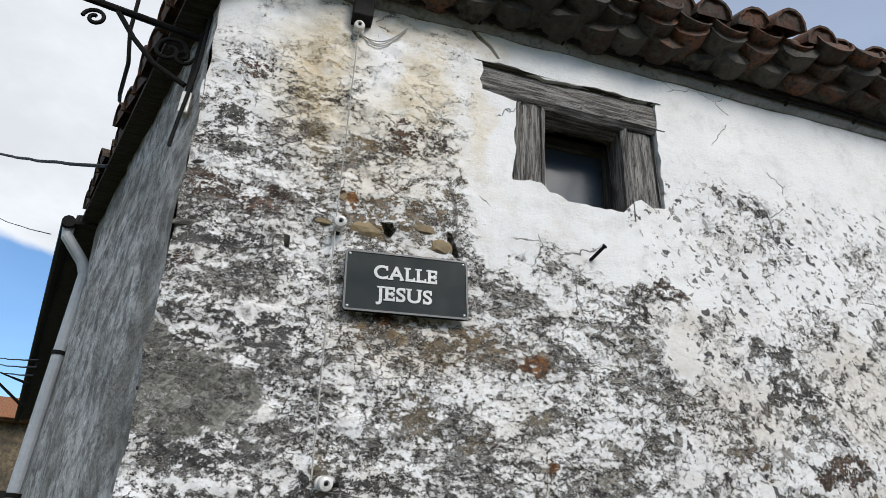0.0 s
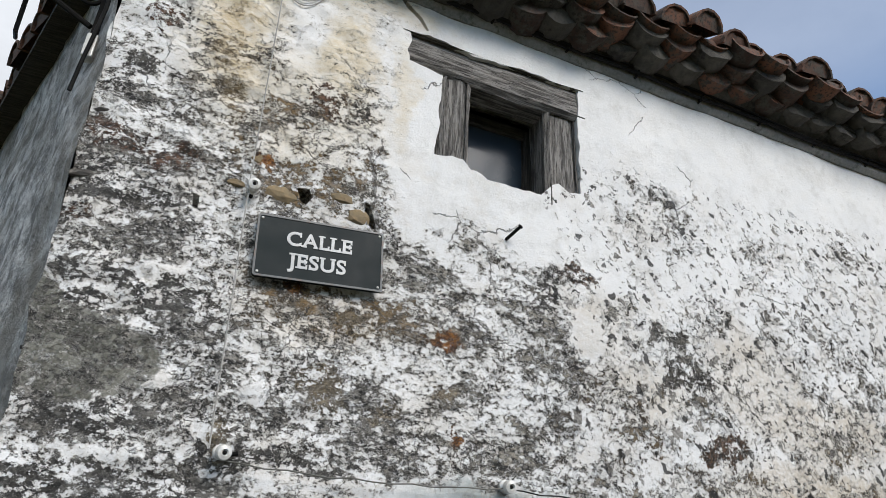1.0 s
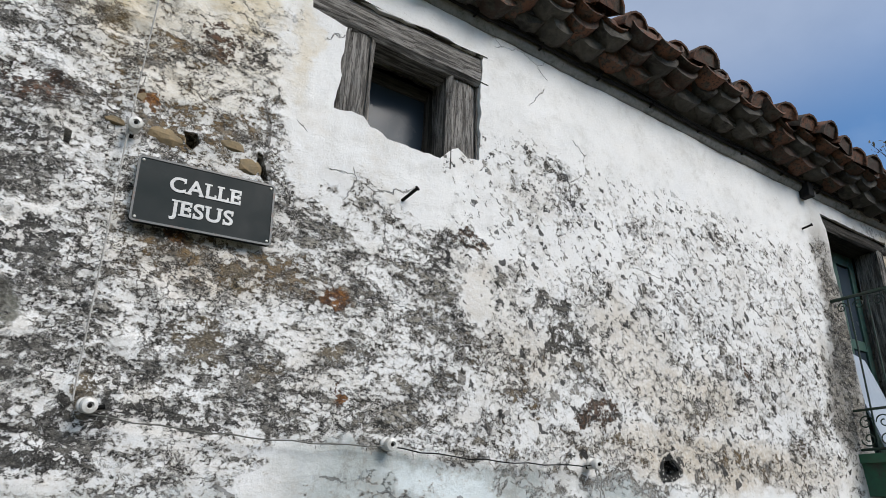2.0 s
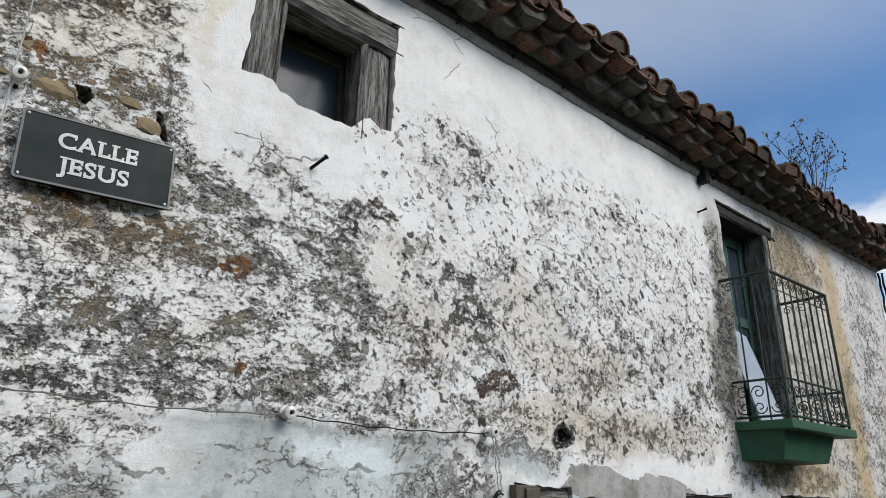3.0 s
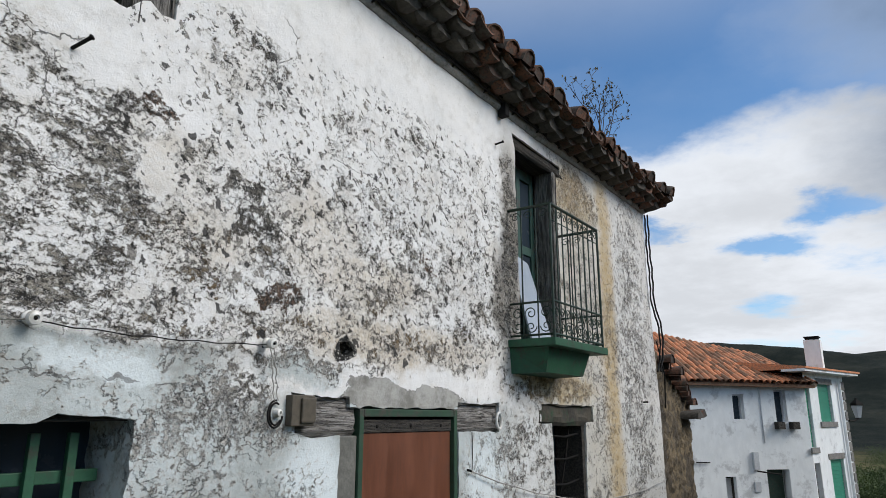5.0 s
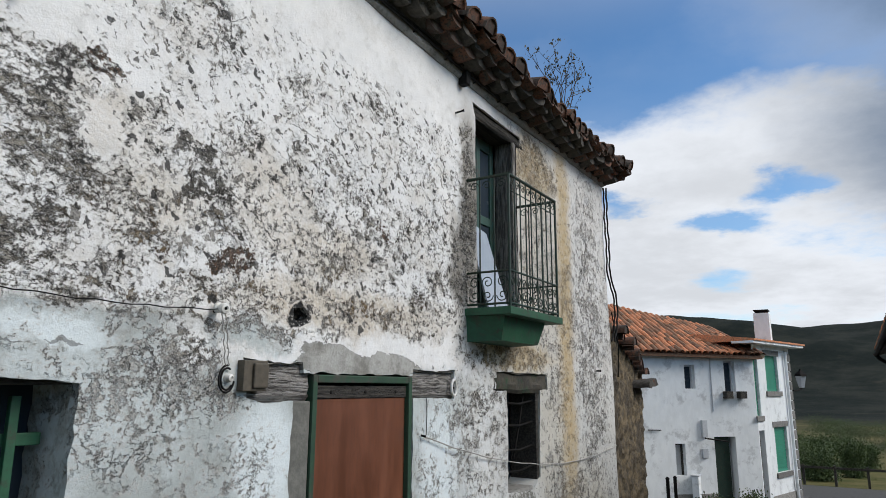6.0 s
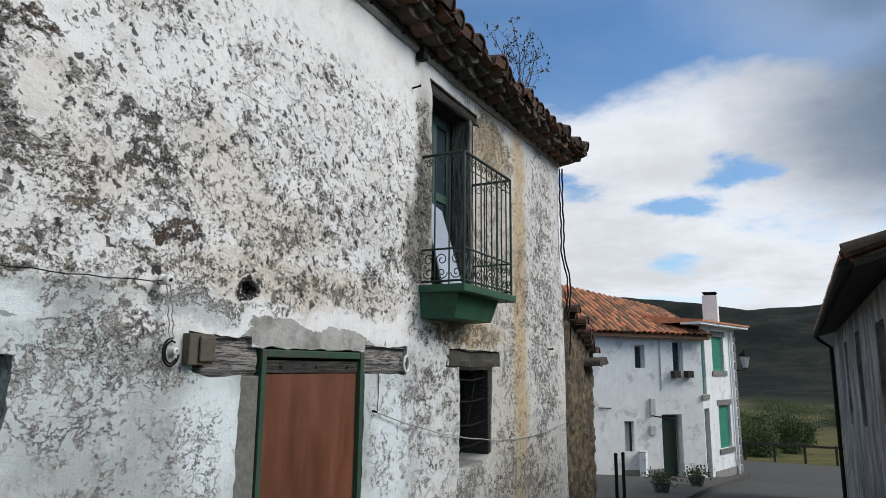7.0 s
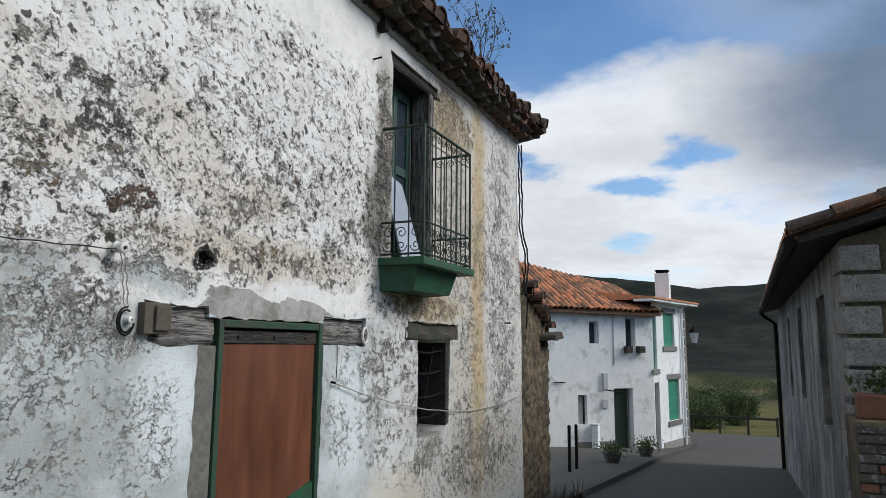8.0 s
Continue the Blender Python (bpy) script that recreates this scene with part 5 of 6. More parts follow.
for text, zz in (("CALLE", 0.014), ("JESUS", -0.078)):
    cu = bpy.data.curves.new("lettering", "FONT")
    cu.body, cu.size, cu.align_x, cu.extrude, cu.offset = text, 0.083, "CENTER", 0.0012, 0.0018
    cu.space_character = 1.08
    cu.materials.append(SIGN_WHITE)
    ob = new("lettering", cu)
    ob.matrix_basis = SIGN_M @ pose(-0.008, -0.0055, zz, 90, 0, 0) @ Matrix.Diagonal((1.06, 1.0, 1.0, 1.0))
    ob.parent, ob.matrix_parent_inverse = street_sign, street_sign.matrix_basis.inverted()
    tagged(ob, "white capital letters")
    # slab serifs at the ends of the strokes
    me = bpy.data.meshes.new_from_object(ob)
    bm = bmesh.new()
    bm.from_mesh(me)
    bmesh.ops.remove_doubles(bm, verts=bm.verts[:], dist=1e-5)
    todo, spans = set(bm.verts), []
    while todo:
        stack, isl = [todo.pop()], []
        while stack:
            v = stack.pop()
            isl.append(v.co)
            for e in v.link_edges:
                o = e.other_vert(v)
                if o in todo:
                    todo.discard(o)
                    stack.append(o)
        spans.append((min(p.x for p in isl), max(p.x for p in isl), min(p.y for p in isl), max(p.y for p in isl)))
    bm.free()
    bpy.data.meshes.remove(me)
    spans.sort()
    d, th = 0.0065, 0.0066
    for c, (x0, x1, y0, y1) in zip(text, [sp for sp in spans if sp[3] - sp[2] > 0.03]):
        st_ = 0.0135
        bars_ = []
        if c in "LE":
            bars_ = [(x0 - d, x0 + st_ + d, y0, y0 + th), (x0 - d, x0 + st_ + d, y1 - th, y1), (x1 - th, x1, y0, y0 + 0.019)]
            if c == "E":
                bars_ += [(x1 - th, x1, y1 - 0.019, y1), (x1 - 2 * th, x1 - th, (y0 + y1) / 2 - 0.010, (y0 + y1) / 2 + 0.010)]
        elif c == "A":
            bars_ = [(x0 - d * 0.6, x0 + st_ + d * 0.7, y0, y0 + th), (x1 - st_ - d * 0.7, x1 + d * 0.6, y0, y0 + th)]
        elif c == "J":
            bars_ = [(x1 - st_ - d, x1 + d, y1 - th, y1)]
        elif c == "U":
            bars_ = [(x0 - d * 0.7, x0 + st_ + d * 0.5, y1 - th, y1), (x1 - st_ - d * 0.5, x1 + d * 0.7, y1 - th, y1)]
        elif c in "CS":
            bars_ = [(x1 - th - 0.001, x1 - 0.001, y1 - 0.022, y1 - 0.001)]
            bars_ += [(x0, x0 + th, y0, y0 + 0.021)] if c == "S" else []
        for a, b, e, f in bars_:
            part("serif", Geo().box((a, e, -0.0002), (b, f, 0.0016), m=ob.matrix_basis), SIGN_WHITE, street_sign)


# ---------------------------------------------------------------- insulators and wires on the wall
def insulator(x, z, label, lean=0.0, out=0.10):
    t_ = thing("insulator", (x, F, z), label, "insulator", "wire insulators on the wall")
    part("peg", Geo().tube([(x, F + 0.03, z - 0.02), (x, F - 0.02, z - 0.015), (x + lean * 0.3, F - 0.03, z)], 0.008, 8), IRON, t_)
    d = Vector((lean, -1, -0.12)).normalized()
    b = Vector((x, F - 0.012, z))
    part("knob", Geo().lathe(b, d, [(0, 0.020), (0.006, 0.026), (0.018, 0.026), (0.024, 0.018), (0.036, 0.017), (0.043, 0.026), (0.056, 0.027), (0.066, 0.023), (0.070, 0.012), (0.064, 0.009)], 22), PORCELAIN, t_, "", True)
    part("screw", Geo().lathe(b + d * 0.062, d, [(0, 0.008), (0.006, 0.007), (0.008, 0.002)], 10), IRON, t_)
    return t_


insulator(0.301, 4.075, "white porcelain insulator under the eaves")
insulator(0.336, 3.000, "white porcelain insulator above the street sign")
insulator(0.392, 1.990, "white porcelain insulator at the bend of the wire", 0.2)
insulator(1.466, 1.968, "white porcelain insulator on a stained wall patch")
insulator(2.545, 1.975, "small white porcelain insulator where the wire turns down")


def sag(a, b, drop, n=14):
    a, b = Vector(a), Vector(b)
    return [a.lerp(b, i / n) - Vector((0, 0, drop * 4 * (i / n) * (1 - i / n))) + Vector((0, 0.006 * math.sin(i * 1.7), 0.004 * math.sin(i * 2.3))) for i in range(n + 1)]


Y = F - 0.048
wire = thing("wire", (0.34, F, 2.0), "thin grey twisted wire strung between insulators", "wire")
part("drop", Geo().tube(sag((0.301, Y, 4.06), (0.318, Y, 3.0), 0.0), 0.0032, 6), GREY_WIRE, wire)
part("drop", Geo().tube(sag((0.318, Y, 3.0), (0.355, Y, 1.99), 0.0), 0.0032, 6), GREY_WIRE, wire)
part("run", Geo().tube(sag((0.39, Y, 1.96), (1.455, Y, 1.955), 0.02), 0.0028, 6), CEMENT_DARK, wire, "dull grey sagging wire")
part("run", Geo().tube(sag((1.455, Y, 1.955), (2.545, Y, 1.965), 0.02), 0.0028, 6), CABLE, wire, "dark sagging wire")
for dx in (0.0, 0.022):
    part("drop", Geo().tube(sag((2.55 + dx, Y, 1.96), (2.59 + dx, Y, 1.70), 0.0), 0.003, 6), GREY_WIRE, wire)
wire_2 = thing("wire", (5.0, F, 1.0), "pale wire sagging across the barred window", "wire")
part("run", Geo().tube(sag((4.352, F - 0.03, 1.275), (8.62, F - 0.02, 0.93), 0.20, 22), 0.0046, 6), GREY_WIRE, wire_2)
part("nail", Geo().tube([(4.352, F + 0.02, 1.285), (4.352, F - 0.04, 1.275)], 0.008, 8), IRON, wire_2)
part("tail", Geo().tube([(4.40, F - 0.012, 1.28), (4.41, F - 0.01, 1.42), (4.405, F - 0.01, 1.53)], 0.003, 6), CABLE, wire_2)

cable_ring = thing("cable_entry", (2.60, F, 1.64), "white porcelain cable bushing ringed with grey cable", "cable bushing")
part("bushing", Geo().lathe((2.645, F + 0.01, 1.645), (0.15, -1, 0), [(0, 0.022), (0.015, 0.022), (0.026, 0.019), (0.038, 0.018), (0.042, 0.009), (0.030, 0.008)], 20), PORCELAIN, cable_ring, "", True)
for k_, (rx, rz, off) in enumerate(((0.036, 0.052, 0.0), (0.046, 0.064, 0.010))):
    ring = [(2.635 - off + rx * math.cos(a), F - 0.012 - 0.01 * k_, 1.640 + rz * math.sin(a)) for a in [radians(60 + i * 14 + 25 * k_) for i in range(20)]]
    part("cable", Geo().tube(ring, 0.0050, 8), CABLE, cable_ring)
eye_ring = thing("lintel_ring", (4.77, F, 1.60), "white porcelain eye fixed in the end of the lintel", "porcelain eye")
part("eye", Geo().tube([(4.765 + 0.034 * math.cos(radians(i * 20)), F - 0.018, 1.602 + 0.058 * math.sin(radians(i * 20))) for i in range(19)], 0.011, 8), PORCELAIN, eye_ring, "", True)
part("stud", Geo().lathe((4.765, F + 0.02, 1.602), (0, -1, 0), [(0, 0.012), (0.03, 0.012), (0.038, 0.008)], 10), IRON, eye_ring)
meter_box = thing("meter_box", (2.79, F, 1.58), "small brown electrical box fixed on a timber lintel", "electrical box")
part("case", Geo().box((2.71, F - 0.045, 1.582), (2.865, F + 0.02, 1.733), 0.006), BOX_BROWN, meter_box)
part("lid", Geo().box((2.765, F - 0.062, 1.598), (2.860, F - 0.046, 1.720), 0.008), BOX_BROWN, meter_box)


def nail(p, q, label):
    t_ = thing("nail", p, label, "nail", "nails in the wall")
    d = (Vector(q) - Vector(p)).normalized()
    part("shank", Geo().tube([Vector(p) + Vector((0, 0.04, 0)), p, q], 0.008, 8), IRON, t_)
    part("head", Geo().lathe(Vector(q) - d * 0.004, d, [(0, 0.013), (0.008, 0.012), (0.010, 0.006)], 10), IRON, t_)


nail((1.485, F, 3.055), (1.522, F - 0.060, 3.098), "bent black iron spike below the window")
nail((4.83, F, 3.82), (4.85, F - 0.055, 3.835), "black iron spike beside the balcony")
nail((8.05, F, 1.80), (8.05, F - 0.05, 1.80), "short rusty nail near the house corner")

# eaves cable with its clips
eaves_cable = thing("eaves_cable", (3.0, F, 4.3), "black cable clipped along under the eaves", "cable")
pts = [(x, F - 0.055 + 0.012 * noise.noise(Vector((x * 2, 0, 0))), top_line(x) - 0.075 + 0.014 * noise.noise(Vector((x * 1.5, 3, 0)))) for x in np.linspace(-0.25, 8.6, 60)]
part("cable", Geo().tube(pts, 0.012, 6), CABLE, eaves_cable)
part("cable", Geo().tube([(x, y - 0.012, z + 0.022 + 0.015 * math.sin(x * 3)) for x, y, z in pts[::2]], 0.008, 6), CABLE, eaves_cable)
for x in np.arange(0.9, 8.4, 0.46):
    part("clip", Geo().tube([(x, F + 0.02, top_line(x) - 0.105), (x + 0.01, F - 0.05, top_line(x) - 0.095), (x + 0.015, F - 0.072, top_line(x) - 0.06)], 0.007, 6), IRON, eaves_cable)
part("junction", Geo().box((0.26, F - 0.09, 4.12), (0.36, F + 0.01, 4.24), 0.008), CABLE, eaves_cable, "black junction box")
for k_ in range(2):
    part("loop", Geo().tube([(0.30 + 0.24 * i / 12, F - 0.02, 4.07 - (0.05 + 0.03 * k_) * math.sin(math.pi * i / 12) + 0.10 * (i / 12) ** 2) for i in range(13)], 0.003, 6), GREY_WIRE, eaves_cable)
part("junction", Geo().box((4.86, F - 0.08, 4.08), (4.93, F + 0.0, 4.20), 0.008), CABLE, eaves_cable, "black junction box")

corner_cable = thing("corner_cable", (8.62, F, 2.0), "black cables hanging loosely down the house corner", "cable")
for o in (0.0, 0.03):
    pts = []
    for i in range(30):
        z = 4.15 - i * 0.068
        sway = 0.0 if z > 3.0 else 0.22 * math.sin((3.0 - z) / 0.85 * math.pi) * (1 if z > 2.15 else 0.6)
        pts.append((8.54 + 0.028 * (4.15 - z) + o * 0.6 + max(0, sway) + 0.018 * math.sin(i * 1.9 + o * 40) + 0.012 * math.sin(i * 0.7), F - 0.02 - o, z))
    part("cable", Geo().tube(pts, 0.011, 6), CABLE, corner_cable)
part("tail", Geo().tube([(8.72, F, 2.55), (8.95, F, 2.15), (9.2, F + 0.1, 1.75)], 0.008, 6), CABLE, corner_cable)


# ---------------------------------------------------------------- bare stones and slates in the wall
def lump(name, c, s, mat, parent, seed):
    bm = bmesh.new()
    bmesh.ops.create_icosphere(bm, subdivisions=2, radius=1.0)
    for p in bm.verts:
        o = noise.noise_vector(p.co * 1.6 + Vector((seed * 3.1, 0, 0)))
        q = p.co + o * 0.28
        q = Vector([max(-0.9, min(0.9, a)) for a in q])
        p.co = Vector((c[0] + q.x * s[0], c[1] + q.y * s[1], c[2] + q.z * s[2]))
    me = bpy.data.meshes.new(name)
    bm.to_mesh(me)
    bm.free()
    me.materials.append(mat)
    return part(name, me, mat, parent)


for i, (x, z, sx, sz, mt) in enumerate(((0.45, 3.02, 0.085, 0.042, STONE), (0.70, 3.06, 0.07, 0.03, STONE), (0.78, 2.99, 0.06, 0.05, STONE), (0.33, 3.15, 0.035, 0.03, STONE), (0.27, 3.02, 0.05, 0.02, STONE))):
    lump("stone", (x, F + 0.022, z), (sx, 0.035, sz), mt, wall_front, i)
rnd = random.Random(23)
for i in range(34):
    z = 1.75 + i * 0.058 + rnd.uniform(-.02, .02)
    w = rnd.uniform(0.05, 0.13)
    if rnd.random() < 0.7:
        lump("slate", (corner_x(z) + w * 0.75 + rnd.uniform(-0.01, 0.10), F + 0.05, z), (w, 0.042, rnd.uniform(0.012, 0.032)), SLATE, wall_front, 40 + i)


# ---------------------------------------------------------------- wrought-iron lamp bracket and cables at the left corner
bracket = thing("lamp_bracket", (-0.55, 2.95, 4.0), "black wrought-iron lamp bracket with scrolls", "lamp bracket")
a0, a1 = Vector((-0.44, 2.88, 4.07)), Vector((-1.12, 2.86, 4.18))
part("arm", Geo().tube([a0, a1], 0.018, 8), IRON, bracket)
part("brace", Geo().tube([a0 + Vector((-0.02, 0, -0.30)), (-0.62, 2.88, 3.86), (-0.74, 2.87, 3.98), (-0.85, 2.87, 4.13)], 0.013, 8), IRON, bracket)
part("scroll", Geo().tube([(-0.935 + p[0], 2.87, p[1]) for p in scroll(0, 4.055, 0.055, 1, -1)], 0.010, 8), IRON, bracket)
part("scroll", Geo().tube([(-0.57 + p[0], 2.87, p[1]) for p in scroll(0, 3.95, 0.085, 1, 1)], 0.011, 8), IRON, bracket)
part("scroll", Geo().tube([(-0.50 + p[0], 2.87, p[1]) for p in scroll(0, 3.93, 0.05, -1, 1)], 0.009, 8), IRON, bracket)
part("scroll", Geo().tube([(-1.02 + p[0], 2.87, p[1]) for p in scroll(0, 4.22, 0.05, 1, 1)], 0.010, 8), IRON, bracket)
part("plate", Geo().box((-0.45, 2.86, 3.70), (-0.41, 2.90, 4.2), 0.004), IRON, bracket)
part("lamp_base", Geo().lathe((-1.0, 2.86, 4.20), (0, 0, 1), [(0, 0.06), (0.03, 0.09), (0.10, 0.10)], 14), IRON, bracket)
fuse = thing("fuse_box", (-0.42, 2.85, 3.6), "small white service fuse with a drooping cable", "fuse")
part("case", Geo().box((-0.445, 2.80, 3.56), (-0.40, 2.86, 3.68), 0.008), PORCELAIN, fuse)
part("cable", Geo().tube([(-0.41, 2.79, 4.15), (-0.40, 2.77, 3.8), (-0.43, 2.80, 3.5), (-0.44, 2.82, 3.38)], 0.009, 8), CABLE, fuse)
cable_l = thing("overhead_cable", (-1.2, 4.2, 3.8), "black overhead cables reaching the house eaves", "cable")
part("cable", Geo().tube([(-0.85, 3.07, 4.46), (-0.84, 3.08, 4.2), (-0.80, 3.09, 4.0), (-0.80, 3.12, 3.82), (-0.95, 3.6, 4.12)], 0.011, 6), CABLE, cable_l)
part("cable", Geo().tube(sag((-1.10, 4.25, 4.05), (-8.7, 17.8, 11.9), 0.12, 24), 0.013, 6, 0.03), CABLE, cable_l)
part("wire", Geo().tube(sag((-2.86, 8.62, 5.46), (-8.0, 17.3, 9.9), 0.1, 14), 0.007, 6), CABLE, cable_l)
for dz in (0.0, 0.09, -0.10):
    part("wire", Geo().tube(sag((-2.55, 8.72, 3.79 + dz), (-6.7, 17.9, 6.1 + dz * 1.6), 0.05, 14), 0.010, 6), CABLE, cable_l)


# ---------------------------------------------------------------- the neighbour behind, with its gutter and downpipe
nb = thing("neighbour_house", (-1.6, 6.5, 0.0), "grey neighbouring house with a gutter and pale downpipe", "house")
m_nb = SIDE_M @ Matrix.Translation((SIDE_LEN + 0.02, -0.02, 0)) @ pose(0, 0, 0, 0, 0, 3.3)
part("wall", Geo().box((0, 0, -1.0), (9.0, 4.0, 4.15), m=m_nb), SIDE, nb)
part("roof", Geo().add([m_nb @ Vector(p) for p in ((-0.05, -0.24, 4.22), (9.2, -0.24, 4.22), (9.2, 2.2, 4.9), (-0.05, 2.2, 4.9), (-0.05, -0.24, 4.14), (9.2, -0.24, 4.14), (9.2, 2.2, 4.7), (-0.05, 2.2, 4.7))],
                    [(0, 1, 2, 3), (7, 6, 5, 4), (0, 4, 5, 1), (1, 5, 6, 2), (2, 6, 7, 3), (3, 7, 4, 0)]), TIMBER_DARK, nb)
part("gutter", Geo().tube([m_nb @ Vector((-0.08, -0.28, 4.14)), m_nb @ Vector((9.2, -0.28, 4.14))], 0.05, 10), CABLE, nb)
pp = [m_nb @ Vector(p) for p in ((0.0, -0.27, 4.12), (0.0, -0.26, 4.04), (0.0, -0.10, 3.86), (0.0, -0.06, 3.76), (0.0, -0.06, -0.8))]
pipe = part("downpipe", Geo().tube(pp, 0.045, 12), PALE_PIPE, nb, "pale grey downpipe")
for z in (3.1, 2.1, 1.2):
    part("clamp", Geo().lathe(m_nb @ Vector((0.0, -0.06, z)), (0, 0, 1), [(0, 0.052), (0.03, 0.052)], 14), IRON, pipe)
part("stay", Geo().tube([m_nb @ Vector((1.6, -0.2, 3.2)), m_nb @ Vector((1.6, -0.62, 3.3)), m_nb @ Vector((1.6, -0.2, 3.0))], 0.015, 6), IRON, nb)


far_house = thing("far_house", (-7.5, 22, 0.4), "far brown house with an orange tiled roof", "house")
part("wall", Geo().box((-10.0, 20.0, -0.5), (-5.7, 25.0, 5.06)), RUBBLE, far_house)
part("roof", Geo().prism([(-10.3, 5.06), (-10.3, 5.16), (-7.85, 6.0), (-5.45, 5.16), (-5.45, 5.06)], 19.7, 25.3), TILE_FAR, far_house)
part("eaves", Geo().box((-10.35, 19.55, 5.10), (-5.40, 19.69, 5.62), 0.02), TILE_FAR, far_house, "edge of orange clay tiles")
part("gate", Geo().box((-7.2, 19.9, 0.2), (-5.75, 19.99, 3.4), 0.02), IRON, far_house, "dark iron gate")


# ---------------------------------------------------------------- rubble lean-to past the house corner
lean_to = thing("lean_to", (9.8, 3.0, -0.8), "low brown rubble-stone outbuilding with broken tile coping", "outbuilding")
LM = Matrix.Translation((8.72, 2.72, 0)) @ pose(0, 0, 0, 0, 0, 4.8)
lg = Geo()
nx, nz = 40, 44
vs = []
for i in range(nx + 1):
    for j in range(nz + 1):
        x = 2.35 * i / nx
        z = -1.1 + (2.55 - 0.30 * x + 1.1 + 0.05 * noise.noise(Vector((x * 6, 0, 0)))) * j / nz
        vs.append(LM @ Vector((x, 0.05 * noise.noise(Vector((x * 7, z * 7, 0))) + 0.03 * noise.noise(Vector((x * 18, z * 18, 5))), z)))
lg.add(vs, [(i * (nz + 1) + j, (i + 1) * (nz + 1) + j, (i + 1) * (nz + 1) + j + 1, i * (nz + 1) + j + 1) for i in range(nx) for j in range(nz)])
lg.box((0.02, 0.08, -1.1), (2.33, 3.0, 1.75), m=LM)
part("wall", lg, RUBBLE, lean_to)
rnd = random.Random(5)
for i in range(9):
    ob = new("coping_tile", rnd.choice(TILES))
    x = 0.5 + i * 0.21
    ob.matrix_basis = LM @ Matrix.Translation((x, -0.16 + rnd.uniform(-.06, .06), 2.47 - 0.30 * x)) @ Euler((0, 0, radians(90 + rnd.uniform(-9, 9)))).to_matrix().to_4x4()
    ob.parent, ob.matrix_parent_inverse = lean_to, lean_to.matrix_basis.inverted()
for i in range(4):
    ob = new("ledge_tile", rnd.choice(TILES_G))
    ob.matrix_basis = LM @ Matrix.Translation((1.75 + i * 0.19, -0.24, 1.62 + 0.01 * i)) @ Euler((0, 0, radians(90 + rnd.uniform(-6, 6)))).to_matrix().to_4x4()
    ob.parent, ob.matrix_parent_inverse = lean_to, lean_to.matrix_basis.inverted()


# ---------------------------------------------------------------- the white house down the street
def frame_at(p, q):
    """Local x from p to q along a facade, y into the house."""
    d = (Vector((*q, 0)) - Vector((*p, 0)))
    ex = d.normalized()
    ey = Vector((-ex.y, ex.x, 0))
    return Matrix.Translation((*p, 0)) @ Matrix((ex, ey, Vector((0, 0, 1)))).transposed().to_4x4(), d.length


def facade(m, length, z0, z1, openings, thick=0.3):
    """A wall with real openings: (x0, x1, z0, z1)."""
    g = Geo()
    cx = sorted({0.0, length, *[o[0] for o in openings], *[o[1] for o in openings]})
    cz = sorted({z0, z1, *[o[2] for o in openings], *[o[3] for o in openings]})
    for i in range(len(cx) - 1):
        for j in range(len(cz) - 1):
            mx, mz = (cx[i] + cx[i + 1]) / 2, (cz[j] + cz[j + 1]) / 2
            if not any(o[0] < mx < o[1] and o[2] < mz < o[3] for o in openings):
                g.add([m @ Vector(p) for p in ((cx[i], 0, cz[j]), (cx[i + 1], 0, cz[j]), (cx[i + 1], 0, cz[j + 1]), (cx[i], 0, cz[j + 1]))], [(0, 1, 2, 3)])
    for a, b, c, d in openings:
        g.add([m @ Vector(p) for y in (0, thick) for p in ((a, y, c), (b, y, c), (b, y, d), (a, y, d))], [(0, 1, 5, 4), (1, 2, 6, 5), (2, 3, 7, 6), (3, 0, 4, 7)])
    return g.weld()


WA, WB = (21.55, 5.86), (24.2, 2.9)
m_w, L_w = frame_at(WA, WB)
white = thing("white_house", (23, 5, -2), "whitewashed two-storey village house with a tiled roof", "house")
ops = [(1.55, 1.91, 1.60, 2.34), (2.93, 3.31, 1.50, 2.48), (1.09, 1.42, -1.01, -0.07), (2.42, 3.15, -2.1, 0.13)]
wl = facade(m_w, L_w, -2.6, 2.65, ops)
part("rear_wall", Geo().box((0.0, 0.34, -2.6), (L_w, 6.0, 2.6), m=m_w), WHITE_WALL, white)
wl.add([m_w @ Vector(p) for p in ((0, 0, -2.6), (0, 0.32, -2.6), (0, 0.32, 2.65), (0, 0, 2.65))], [(0, 1, 2, 3)])
part("wall", wl, WHITE_WALL, white)
part("plinth", Geo().box((1.0, -0.02, -2.6), (2.41, -0.004, -1.55), m=m_w), CEMENT, white, "grey damp cement plinth")
for i, (a, b, c, d) in enumerate(ops):
    if i < 3:
        w_ = part("window", Geo().box((a, 0.22, c), (b, 0.25, d), m=m_w), GLASS if i < 2 else PALE_PIPE, white)
        part("frame", Geo().box((a, 0.17, c), (a + 0.05, 0.219, d), m=m_w).box((b - 0.05, 0.17, c), (b, 0.219, d), m=m_w).box((a + 0.05, 0.17, d - 0.05), (b - 0.05, 0.219, d), m=m_w), PALE_PIPE if i < 2 else TIMBER_DARK, w_)
    else:
        part("door", Geo().box((a + 0.02, 0.20, c), (a + 0.62, 0.25, d - 0.02), m=m_w), GREEN_IRON, white, "dark green wooden door")
for x in (2.96, 3.44):
    bx = part("flower_box", Geo().box((x - 0.13, -0.22, 1.30), (x + 0.10, -0.004, 1.52), 0.01, m_w), TIMBER_DARK, white, "small dark flower box on a bracket")
